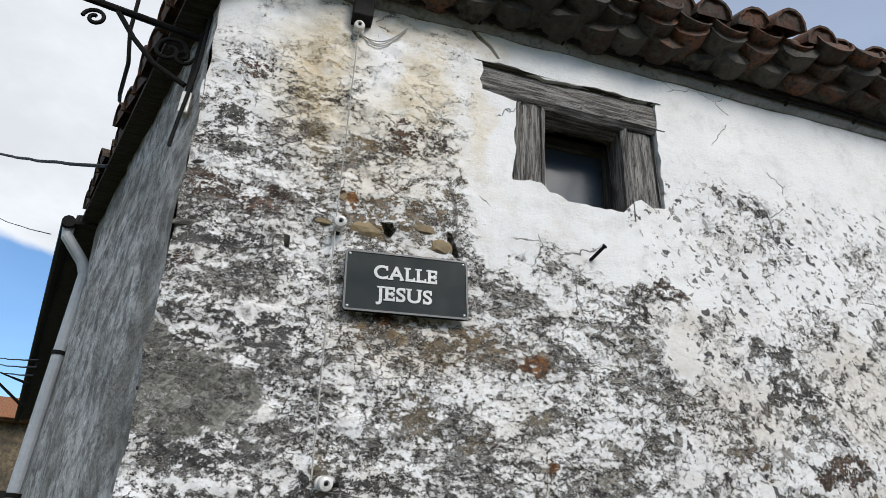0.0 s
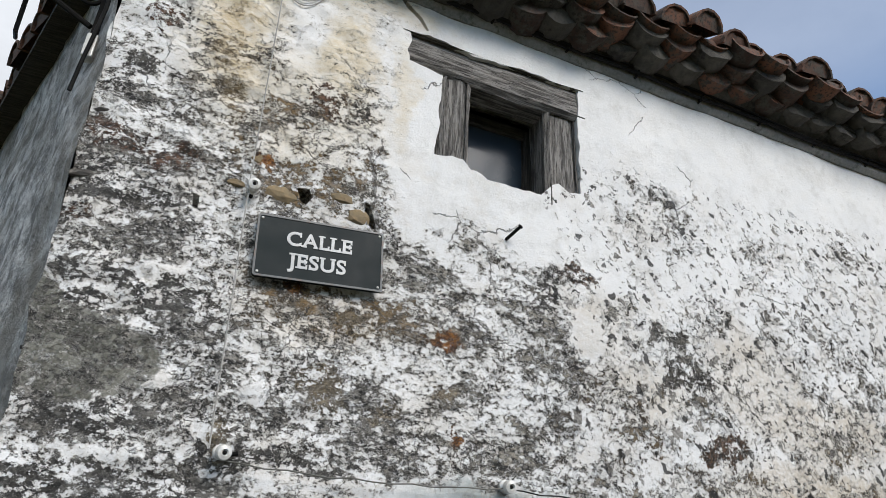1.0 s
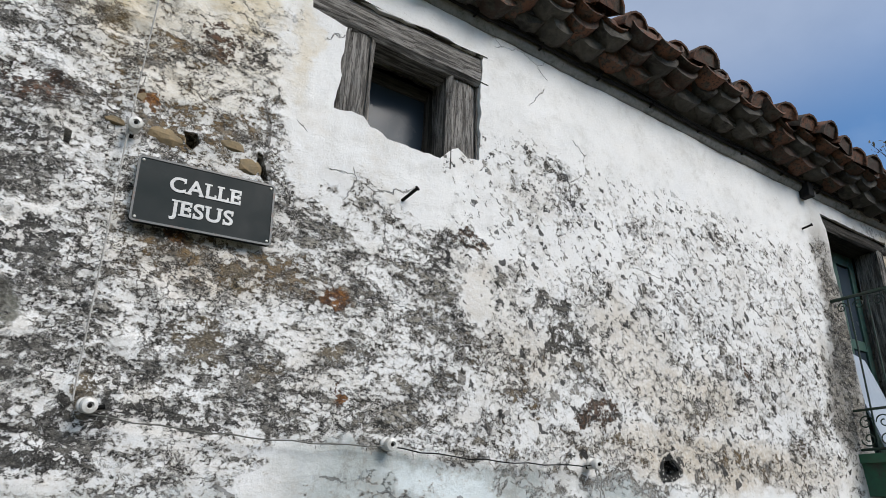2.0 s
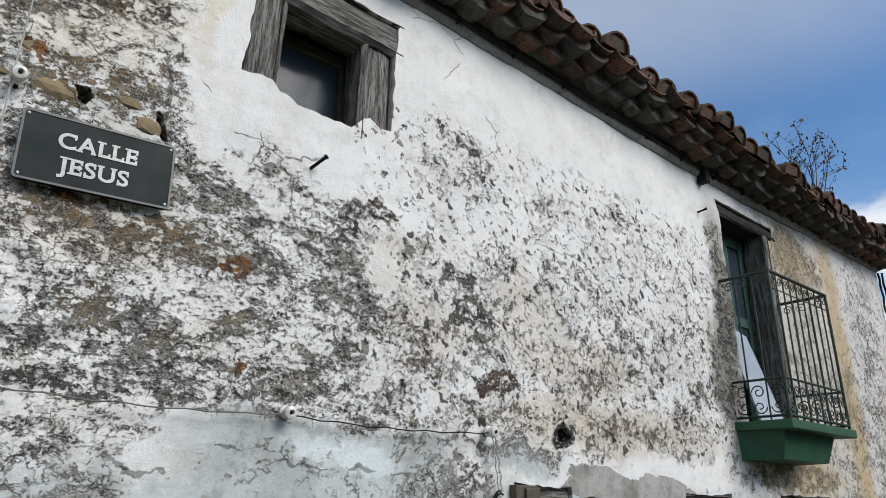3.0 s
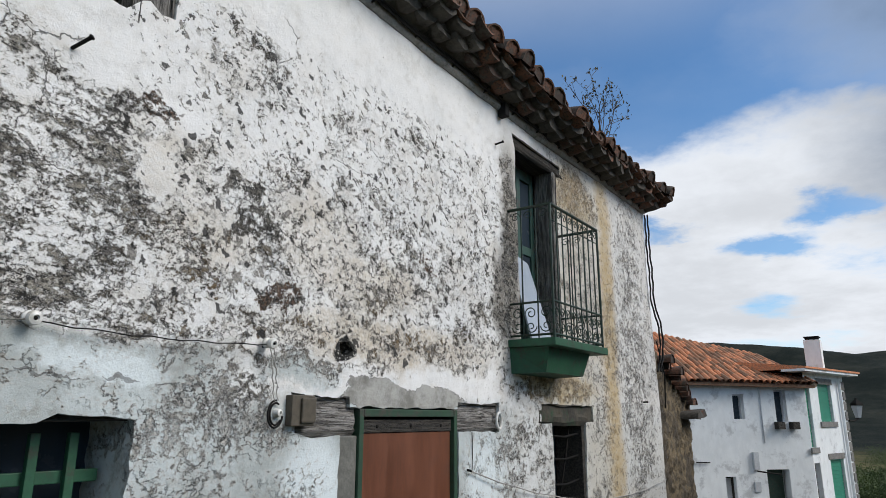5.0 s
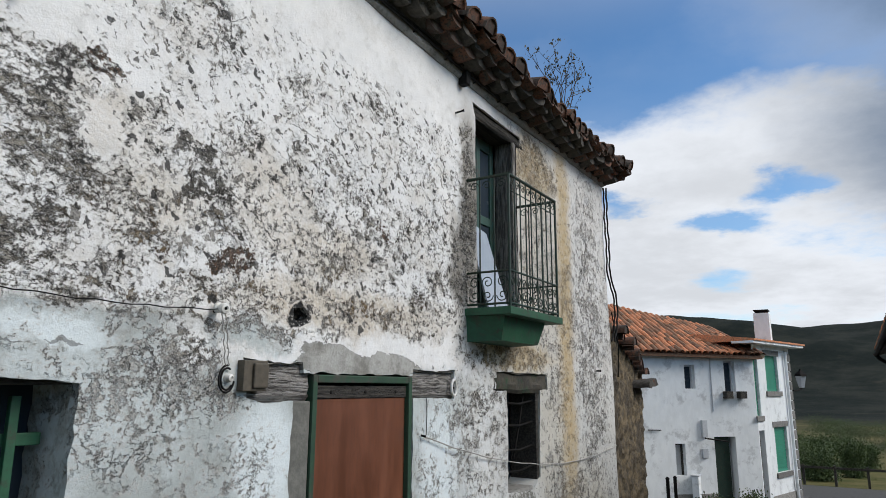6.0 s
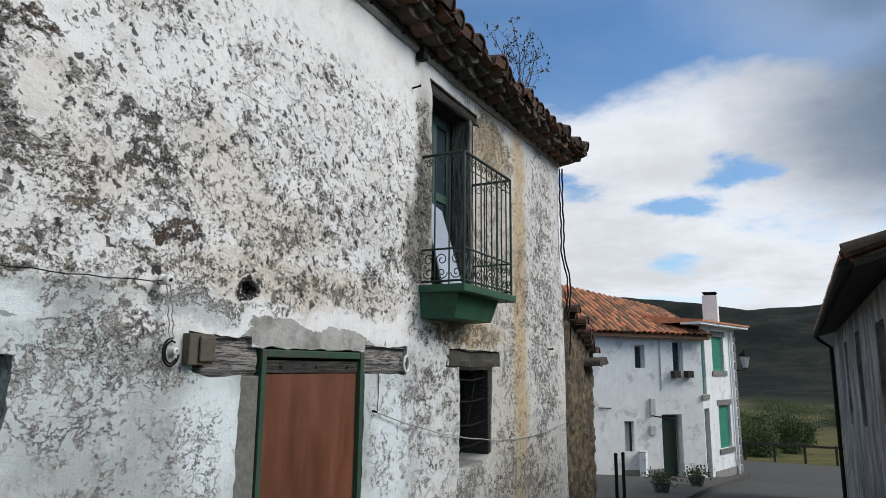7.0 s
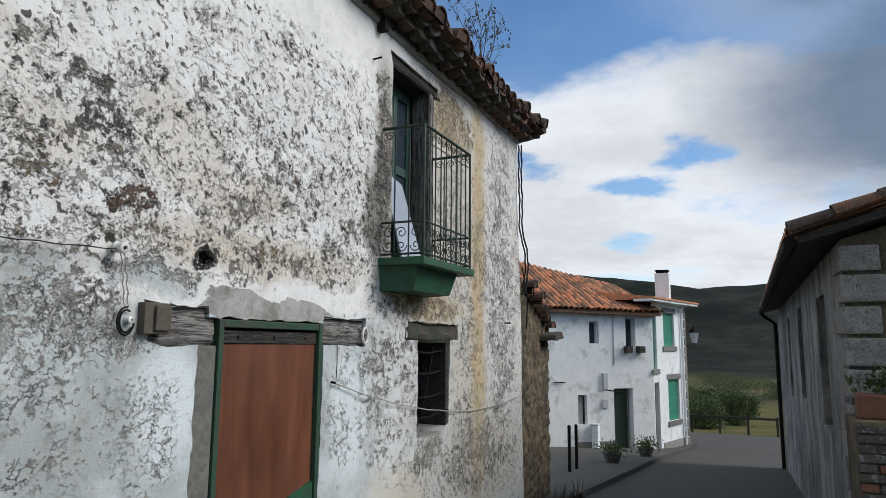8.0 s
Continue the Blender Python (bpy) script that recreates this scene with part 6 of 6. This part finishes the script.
part("pipe", Geo().tube([m_w @ Vector((2.45, -0.02, 2.6)), m_w @ Vector((2.45, -0.02, 0.9))], 0.02, 6), PALE_PIPE, white)
part("meter", Geo().box((1.99, -0.10, 0.12), (2.16, -0.004, 0.64), 0.01, m_w), PALE_PIPE, white)
part("meter", Geo().box((1.97, -0.06, -0.50), (2.16, -0.004, -0.22), 0.01, m_w), PALE_PIPE, white)
part("canopy_bar", Geo().tube([m_w @ Vector((2.0, -0.20, 0.10)), m_w @ Vector((2.75, -0.20, 0.0))], 0.025, 6), IRON, white)
part("hook", Geo().tube([m_w @ Vector((0.19, -0.04, 0.35)), m_w @ Vector((0.62, -0.05, 0.34))], 0.018, 6), IRON, white)
def far_roof(u, v):
    """The sloping roof face: u along the eaves, v up the slope. The upper edge falls towards the far end."""
    e0, e1, r0, r1 = Vector((-0.5, -0.30, 2.70)), Vector((L_w + 0.15, -0.30, 2.62)), Vector((-0.5, 3.6, 4.80)), Vector((L_w + 0.15, 2.6, 3.72))
    return e0.lerp(e1, u).lerp(r0.lerp(r1, u), v)


cor_ = [far_roof(0, 0), far_roof(1, 0), far_roof(1, 1), far_roof(0, 1)]
low_ = [cor_[0] - Vector((0, 0, 0.09)), cor_[1] - Vector((0, 0, 0.09)), Vector((L_w + 0.15, 6.4, 2.6)), Vector((-0.5, 6.4, 2.6))]
part("roof_deck", Geo().add([m_w @ p for p in cor_ + low_], [(0, 1, 2, 3), (0, 4, 5, 1), (4, 7, 6, 5), (3, 2, 6, 7), (1, 5, 6, 2), (0, 3, 7, 4)]), TILE_FAR, white)
pl = []
rnd = random.Random(8)
cols = int((L_w + 0.65) / 0.2)
for c in range(11):
    for i in range(cols + 1):
        p = far_roof((i + rnd.uniform(-.1, .1)) / cols, c / 11.0)
        d = (far_roof(i / cols, 1) - far_roof(i / cols, 0)).normalized()
        m_ = Matrix((d, Vector((0, 0, 1)).cross(d).normalized(), d.cross(Vector((0, 0, 1)).cross(d)).normalized())).transposed().to_4x4()
        pl.append((m_w @ Matrix.Translation(p + Vector((0, -0.06, 0.01 + rnd.uniform(-.01, .02)))) @ m_, 0.44, 0.10))
joined_tiles("roof_tiles", pl, TILE_FAR, white, "orange and lichen-spotted clay tiles")
part("ridge", Geo().tube([m_w @ cor_[3], m_w @ cor_[2]], 0.10, 8), TILE_LIT, white, "ridge tiles coloured pale as if lit")
part("verge", Geo().tube([m_w @ cor_[2], m_w @ cor_[1]], 0.09, 8), TILE_LIT, white)

WC = (27.26, 2.08)
m_v, L_v = frame_at(WB, WC)
wing = thing("white_house", (25.8, 3.5, -2), "whitewashed house with green shutters and grey quoins", "house")
ops = [(1.0, 2.05, 1.52, 2.70), (1.27, 2.34, -1.08, 0.36), (0.03, 0.36, 0.75, 2.58), (0.05, 0.47, -2.1, 0.30)]
wl = facade(m_v, L_v, -2.8, 3.02, ops)
part("rear_wall", Geo().box((0.0, 0.34, -2.8), (L_v, 5.0, 2.9), m=m_v), WHITE_WALL, wing)
wl.add([m_v @ Vector(p) for p in ((L_v, 0, -2.8), (L_v, 0.32, -2.8), (L_v, 0.32, 2.98), (L_v, 0, 2.98))], [(0, 1, 2, 3)])
part("wall", wl, WHITE_WALL, wing)
for i, (a, b, c, d) in enumerate(ops):
    if i < 3:
        w_ = part("window", Geo().box((a, 0.10, c), (b, 0.14, d), m=m_v), GREEN_SHUTTER, wing, "closed green roller shutter")
        for q in range(int((d - c) / 0.12)):
            part("slat", Geo().box((a + 0.01, 0.085, c + 0.12 * q + 0.01), (b - 0.01, 0.099, c + 0.12 * q + 0.105), m=m_v), GREEN_SHUTTER, w_)
        part("head", Geo().box((a - 0.12, -0.02, d), (b + 0.12, -0.004, d + 0.18), m=m_v), GRANITE, w_)
        part("sill", Geo().box((a - 0.12, -0.05, c - 0.16), (b + 0.12, -0.004, c), m=m_v), GRANITE, w_)
    else:
        part("door", Geo().box((a, 0.15, c - 0.3), (b, 0.2, d), m=m_v), TIMBER_DARK, wing, "dark wooden door")
part("plinth", Geo().box((0.7, -0.025, -2.8), (L_v - 0.5, -0.004, -1.75), m=m_v), CEMENT, wing)
for q in range(16):
    w_ = 0.30 if q % 2 else 0.17
    part("quoin", Geo().box((L_v - w_, -0.03, -2.4 + q * 0.33), (L_v + 0.02, 0.25, -2.4 + q * 0.33 + 0.29), 0.008, m_v), GRANITE, wing)
part("downpipe", Geo().tube([m_v @ Vector((L_v - 0.55, -0.08, 2.9)), m_v @ Vector((L_v - 0.55, -0.08, -2.2))], 0.05, 8), WHITE_WALL, wing)
part("cornice", Geo().box((-0.8, -0.40, 3.02), (L_v + 0.35, 0.3, 3.10), 0.01, m_v), WHITE_WALL, wing)
part("roof", Geo().add([m_v @ Vector(p) for p in ((-0.8, -0.44, 3.102), (L_v + 0.4, -0.44, 3.102), (L_v + 0.2, 2.6, 3.50), (-0.8, 2.6, 3.50), (L_v + 0.4, 5.2, 3.0), (-0.8, 5.2, 3.0), (-0.8, -0.44, 3.16), (L_v + 0.4, -0.44, 3.16))],
                    [(6, 7, 2, 3), (3, 2, 4, 5), (0, 1, 7, 6), (0, 5, 4, 1), (1, 4, 2, 7), (0, 6, 3, 5)]), TILE_FAR, wing, "orange tiled roof edge")
cb_ = m_v @ Vector((2.2, 0.42, 0))
ch = part("chimney", Geo().box((cb_.x - 0.27, cb_.y - 0.25, 3.1), (cb_.x + 0.27, cb_.y + 0.25, 4.22), 0.01), WHITE_WALL, wing)
part("cap", Geo().box((cb_.x - 0.26, cb_.y - 0.24, 4.30), (cb_.x + 0.26, cb_.y + 0.24, 4.34), 0.01).box((cb_.x - 0.2, cb_.y - 0.2, 4.22), (cb_.x - 0.12, cb_.y + 0.2, 4.32)).box((cb_.x + 0.12, cb_.y - 0.2, 4.22), (cb_.x + 0.2, cb_.y + 0.2, 4.32)), CABLE, ch)

lamp = thing("street_lamp", (27.4, 1.95, 1.6), "black lantern street lamp on an iron wall bracket", "street lamp")
lp = m_v @ Vector((L_v + 0.55, -0.15, 1.75))
part("arm", Geo().tube([m_v @ Vector((L_v, -0.05, 1.55)), m_v @ Vector((L_v + 0.3, -0.1, 1.55)), lp + Vector((0, 0, -0.12))], 0.03, 8), IRON, lamp)
part("lantern", Geo().lathe(lp - Vector((0, 0, 0.1)), (0, 0, 1), [(0, 0.10), (0.40, 0.20)], 6), PALE_PIPE, lamp, "frosted glass lantern body")
part("hood", Geo().lathe(lp + Vector((0, 0, 0.302)), (0, 0, 1), [(0, 0.24), (0.08, 0.20), (0.20, 0.05), (0.26, 0.03)], 6), IRON, lamp)

for x, y in ((14.55, 3.46), (15.30, 3.49)):
    z = slope(x) + 0.11
    b = thing("bollard", (x, y, z), "slim black iron bollard on the pavement", "bollard", "bollards by the white house")
    part("post", Geo().tube([(x, y, z - 0.02), (x, y, z + 0.90)], 0.035, 10), IRON, b)
    part("cap", Geo().lathe((x, y, z + 0.90), (0, 0, 1), [(0, 0.042), (0.02, 0.04), (0.05, 0.012)], 10), IRON, b)
q = m_w @ Vector((1.62, -0.16, 0))
z = slope(q.x) + 0.11
mb = thing("utility_cabinet", (q.x, q.y, z), "small white utility cabinet at the foot of the wall", "cabinet")
part("case", Geo().box((q.x - 0.17, q.y - 0.10, z), (q.x + 0.17, q.y + 0.10, z + 0.72), 0.015), WHITE_WALL, mb)
part("cap", Geo().box((q.x - 0.19, q.y - 0.12, z + 0.722), (q.x + 0.19, q.y + 0.12, z + 0.76), 0.01), PALE_PIPE, mb)


# ---------------------------------------------------------------- plants
def leaves(g, centre, n, spread, size, rnd):
    for _ in range(n):
        p = Vector(centre) + Vector((rnd.gauss(0, 1) * spread[0], rnd.gauss(0, 1) * spread[1], rnd.gauss(0, 1) * spread[2]))
        a = Euler((rnd.uniform(0, 6.3), rnd.uniform(0, 6.3), rnd.uniform(0, 6.3))).to_matrix()
        s = size * rnd.uniform(0.6, 1.4)
        g.add([p + a @ Vector(q) * s for q in ((-0.5, 0, 0), (0, -0.28, 0.06), (0.6, 0, 0), (0, 0.28, 0.06))], [(0, 1, 2, 3)])


def bush(x, y, h, w, label, rnd, mat=None, group="roadside bushes"):
    z = land_height(x, y)
    t_ = thing("bush", (x, y, z), label, "bush", group)
    st, lf = Geo(), Geo()
    for i in range(9):
        a, r = rnd.uniform(0, 6.3), rnd.uniform(0.2, 0.9) * w * 0.5
        tip = Vector((x + r * math.cos(a), y + r * math.sin(a), z + h * rnd.uniform(0.55, 0.95)))
        mid = Vector((x, y, z)).lerp(tip, 0.5) + Vector((0, 0, 0.1 * h))
        st.tube([(x, y, z - 0.1), mid, tip], 0.03, 5, 0.008)
        leaves(lf, mid, 230, (w * 0.16, w * 0.16, h * 0.16), 0.10, rnd)
        leaves(lf, (x + r * 0.7 * math.cos(a), y + r * 0.7 * math.sin(a), z + h * 0.18), 230, (w * 0.15, w * 0.15, h * 0.10), 0.10, rnd)
        leaves(lf, tip, 300, (w * 0.15, w * 0.15, h * 0.12), 0.095, rnd)
    part("stem", st, TWIG, t_)
    part("foliage", lf, mat or LEAF, t_)


rnd = random.Random(31)
for x, y, h, w in ((37.0, 2.0, 1.45, 1.9), (40.0, 0.75, 1.75, 1.3), (44.0, 2.6, 1.6, 2.2), (47, 0.4, 1.2, 1.8), (60, 3.4, 1.6, 4.5), (84, -3.0, 2.0, 6.0), (95, 2.5, 2.4, 7.5), (120, 0.5, 2.2, 9.0), (140, 6.0, 3.0, 8.0)):
    bush(x, y, h, w, "leafy green roadside bush beyond the street", rnd)

sh = thing("roof_shrub", (6.9, F - 0.12, 4.47), "wispy half-bare shrub growing from the roof tiles", "shrub")
st, lf = Geo(), Geo()
rnd = random.Random(12)
for i in range(13):
    a = rnd.uniform(-0.75, 0.95)
    L = rnd.uniform(0.45, 0.85)
    base = Vector((6.9 + rnd.uniform(-.12, .12), F - 0.12 + rnd.uniform(-.06, .06), 4.47))
    p1 = base + Vector((math.sin(a) * L * 0.5, rnd.uniform(-.10, .06), math.cos(a) * L * 0.55))
    p2 = base + Vector((math.sin(a * 1.2) * L, rnd.uniform(-.2, .1), math.cos(a * 1.2) * L))
    st.tube([base, p1, p2], 0.006, 5, 0.002)
    for q in range(4):
        b = p1.lerp(p2, rnd.random())
        e = b + Vector((rnd.uniform(-.14, .14), rnd.uniform(-.1, .1), rnd.uniform(0.02, .15)))
        st.tube([b, e], 0.003, 4, 0.0015)
        leaves(lf, e, 4, (0.022, 0.02, 0.022), 0.035, rnd)
    leaves(lf, p2, 5, (0.03, 0.02, 0.03), 0.036, rnd)
part("stem", st, TWIG, sh)
part("foliage", lf, LEAF_DULL, sh)

for i in range(2):
    x, y = 17.5 + i * 2.9, 3.12 - 0.40 * i
    z = slope(x) + 0.11
    pt = thing("potted_plant", (x, y, z), "dark potted plant beside the white house door", "potted plant", "plants by the white house door")
    part("pot", Geo().lathe((x, y, z), (0, 0, 1), [(0, 0.15), (0.22, 0.22), (0.26, 0.23), (0.26, 0.18), (0.22, 0.17)], 14), SLATE, pt)
    lf = Geo()
    leaves(lf, (x, y, z + 0.34), 420, (0.16, 0.16, 0.09), 0.06, rnd)
    part("foliage", lf, LEAF, pt)


weeds = tagged(new("weeds"), "dry weeds at the foot of the rubble wall", "weeds", kind="stuff")
lf = Geo()
for i in range(26):
    x = 8.9 + rnd.random() * 2.6
    p0 = Vector((x, 2.52 + rnd.uniform(-.12, .12), slope(x)))
    for q in range(9):
        tip = p0 + Vector((rnd.uniform(-.14, .14), rnd.uniform(-.14, .10), rnd.uniform(.12, .42)))
        w_ = Vector((0.012, 0.006, 0))
        lf.add([p0 - w_, p0 + w_, p0.lerp(tip, 0.6) + w_ * 0.8, tip, p0.lerp(tip, 0.6) - w_ * 0.8], [(0, 1, 2, 3, 4)])
part("blade", lf, LEAF_DULL, weeds)


# ---------------------------------------------------------------- the house across the street
RX, RY, RZ = 7.45, -0.85, 2.53
rh = thing("stone_house", (14, -3, -1.2), "grey rendered house with granite quoins and tiled eaves", "house")
m_r = Matrix.Translation((21.4, RY, 0)) @ pose(0, 0, 0, 0, 0, 180)
ops = [(11.3, 12.25, 0.6, 2.15), (7.8, 8.75, 0.7, 2.2), (4.6, 5.4, 0.5, 2.15)]
wl = facade(m_r, 21.4 - RX, -2.4, RZ, ops, 0.25)
part("wall", wl, RENDER_R, rh)
for a, b, c, d in ops:
    w_ = part("window", Geo().box((a, 0.2, c), (b, 0.24, d), m=m_r), GLASS, rh)
    part("frame", Geo().box((a, 0.16, c), (a + 0.06, 0.199, d), m=m_r).box((b - 0.06, 0.16, c), (b, 0.199, d), m=m_r), TIMBER_DARK, w_)
gb = Geo()
gy = -6.9
gb.add([(RX, RY, -2.0), (RX, gy, -2.0), (RX, gy, RZ), (RX, (RY + gy) / 2, RZ + 0.9), (RX, RY, RZ), (21.4, RY, -2.4), (21.4, gy, -2.4), (21.4, gy, RZ), (21.4, (RY + gy) / 2, RZ + 0.9), (21.4, RY, RZ)],
       [(0, 1, 2, 3, 4), (9, 8, 7, 6, 5), (1, 6, 7, 2)])
gb.box((RX + 0.02, gy + 0.02, -2.0), (21.38, RY - 0.27, RZ - 0.02))
part("gable", gb, RUBBLE, rh, "dark rough-rendered gable")
part("roof", Geo().add([(RX - 0.22, RY + 0.36, RZ + 0.02), (21.6, RY + 0.36, RZ + 0.02), (21.6, (RY + gy) / 2, RZ + 1.06), (RX - 0.22, (RY + gy) / 2, RZ + 1.06), (RX - 0.22, gy - 0.3, RZ), (21.6, gy - 0.3, RZ),
                       (RX - 0.22, RY + 0.36, RZ - 0.05), (21.6, RY + 0.36, RZ - 0.05), (21.6, (RY + gy) / 2, RZ + 0.96), (RX - 0.22, (RY + gy) / 2, RZ + 0.96), (RX - 0.22, gy - 0.3, RZ - 0.06), (21.6, gy - 0.3, RZ - 0.06)],
                      [(0, 1, 2, 3), (3, 2, 5, 4), (6, 9, 8, 7), (9, 10, 11, 8), (0, 6, 7, 1), (0, 3, 9, 6), (3, 4, 10, 9), (1, 7, 8, 2), (2, 8, 11, 5), (4, 5, 11, 10)]), TIMBER_DARK, rh)
pl = []
rnd = random.Random(77)
for c in range(8):
    for i in range(68):
        pl.append((Matrix.Translation((RX - 0.15 + 0.21 * i + rnd.uniform(-.01, .01), RY + 0.42 - 0.37 * c, RZ + 0.035 + 0.125 * c + rnd.uniform(-.008, .012))) @ Euler((0, 0, radians(-90))).to_matrix().to_4x4() @ Euler((0, radians(-18.5), 0)).to_matrix().to_4x4(), 0.42, 0.10))
joined_tiles("roof_tiles", pl, TILE_FAR, rh, "reddish clay roof tiles")
for c in range(8):
    ob = new("verge_tile", rnd.choice(TILES))
    ob.matrix_basis = Matrix.Translation((RX - 0.20, RY + 0.42 - 0.37 * c, RZ + 0.06 + 0.125 * c)) @ Euler((0, 0, radians(-90))).to_matrix().to_4x4() @ Euler((0, radians(-18.5), 0)).to_matrix().to_4x4()
    ob.parent, ob.matrix_parent_inverse = rh, rh.matrix_basis.inverted()
z = -0.9
q = 0
rnd = random.Random(41)
while z < RZ - 0.12:
    w_ = (0.52 if q % 2 == 0 else 0.25) + rnd.uniform(-0.04, 0.05)
    part("quoin", Geo().box((RX - 0.035 - rnd.uniform(0, 0.02), RY - w_, z), (RX + (0.30 if q % 2 == 0 else 0.55), RY + 0.03, min(z + 0.245 + rnd.uniform(-0.02, 0.015), RZ - 0.06)), 0.022), QUOIN, rh)
    z += 0.285
    q += 1
part("gutter", Geo().tube([(RX - 0.2, RY + 0.43, RZ - 0.02), (21.6, RY + 0.43, RZ - 0.02)], 0.055, 8), IRON, rh)
part("downpipe", Geo().tube([(21.2, RY + 0.42, RZ - 0.05), (21.2, RY + 0.35, RZ - 0.15), (21.2, RY + 0.08, RZ - 0.35), (21.2, RY + 0.07, slope(21.2))], 0.05, 8), IRON, rh, "black downpipe")
planter_wall = thing("garden_wall", (7.0, -1.4, -0.6), "low dark brick garden wall against the gable", "wall")
part("core", Geo().box((6.75, -2.6, -0.8), (7.40, -0.78, 0.97), 0.015), RUBBLE, planter_wall)
rnd = random.Random(3)
for r_ in range(14):
    for c in range(7):
        y0 = -2.55 + c * 0.255 + (0.12 if r_ % 2 else 0)
        part("brick", Geo().box((6.728, y0, -0.1 + r_ * 0.075), (6.76, min(y0 + 0.235, -0.785), -0.04 + r_ * 0.075), 0.004), TERRACOTTA if rnd.random() < 0.35 else SLATE, planter_wall)
pt = thing("flower_trough", (7.0, -1.2, 0.97), "terracotta trough with green trailing plants on the wall", "flower pot")
part("trough", Geo().box((6.85, -1.65, 0.972), (7.10, -0.82, 1.17), 0.02), TERRACOTTA, pt)
lf = Geo()
leaves(lf, (6.97, -1.18, 1.25), 520, (0.05, 0.15, 0.05), 0.06, rnd)
part("foliage", lf, LEAF, pt)

# a rail fence where the road leaves the village
fence = thing("rail_fence", (33, 0, -2.6), "low weathered wooden rail fence at the field edge", "fence")
for i in range(9):
    y = -3.5 + i * 1.2
    z = land_height(34.5, y)
    part("post", Geo().box((34.44, y - 0.05, z - 0.2), (34.56, y + 0.05, z + 0.85), 0.01), TIMBER_DARK, fence)
for h in (0.70,):
    part("rail", Geo().box((34.40, -3.6, land_height(34.5, 0) + h), (34.438, 6.3, land_height(34.5, 0) + h + 0.10), 0.008), TIMBER_DARK, fence)
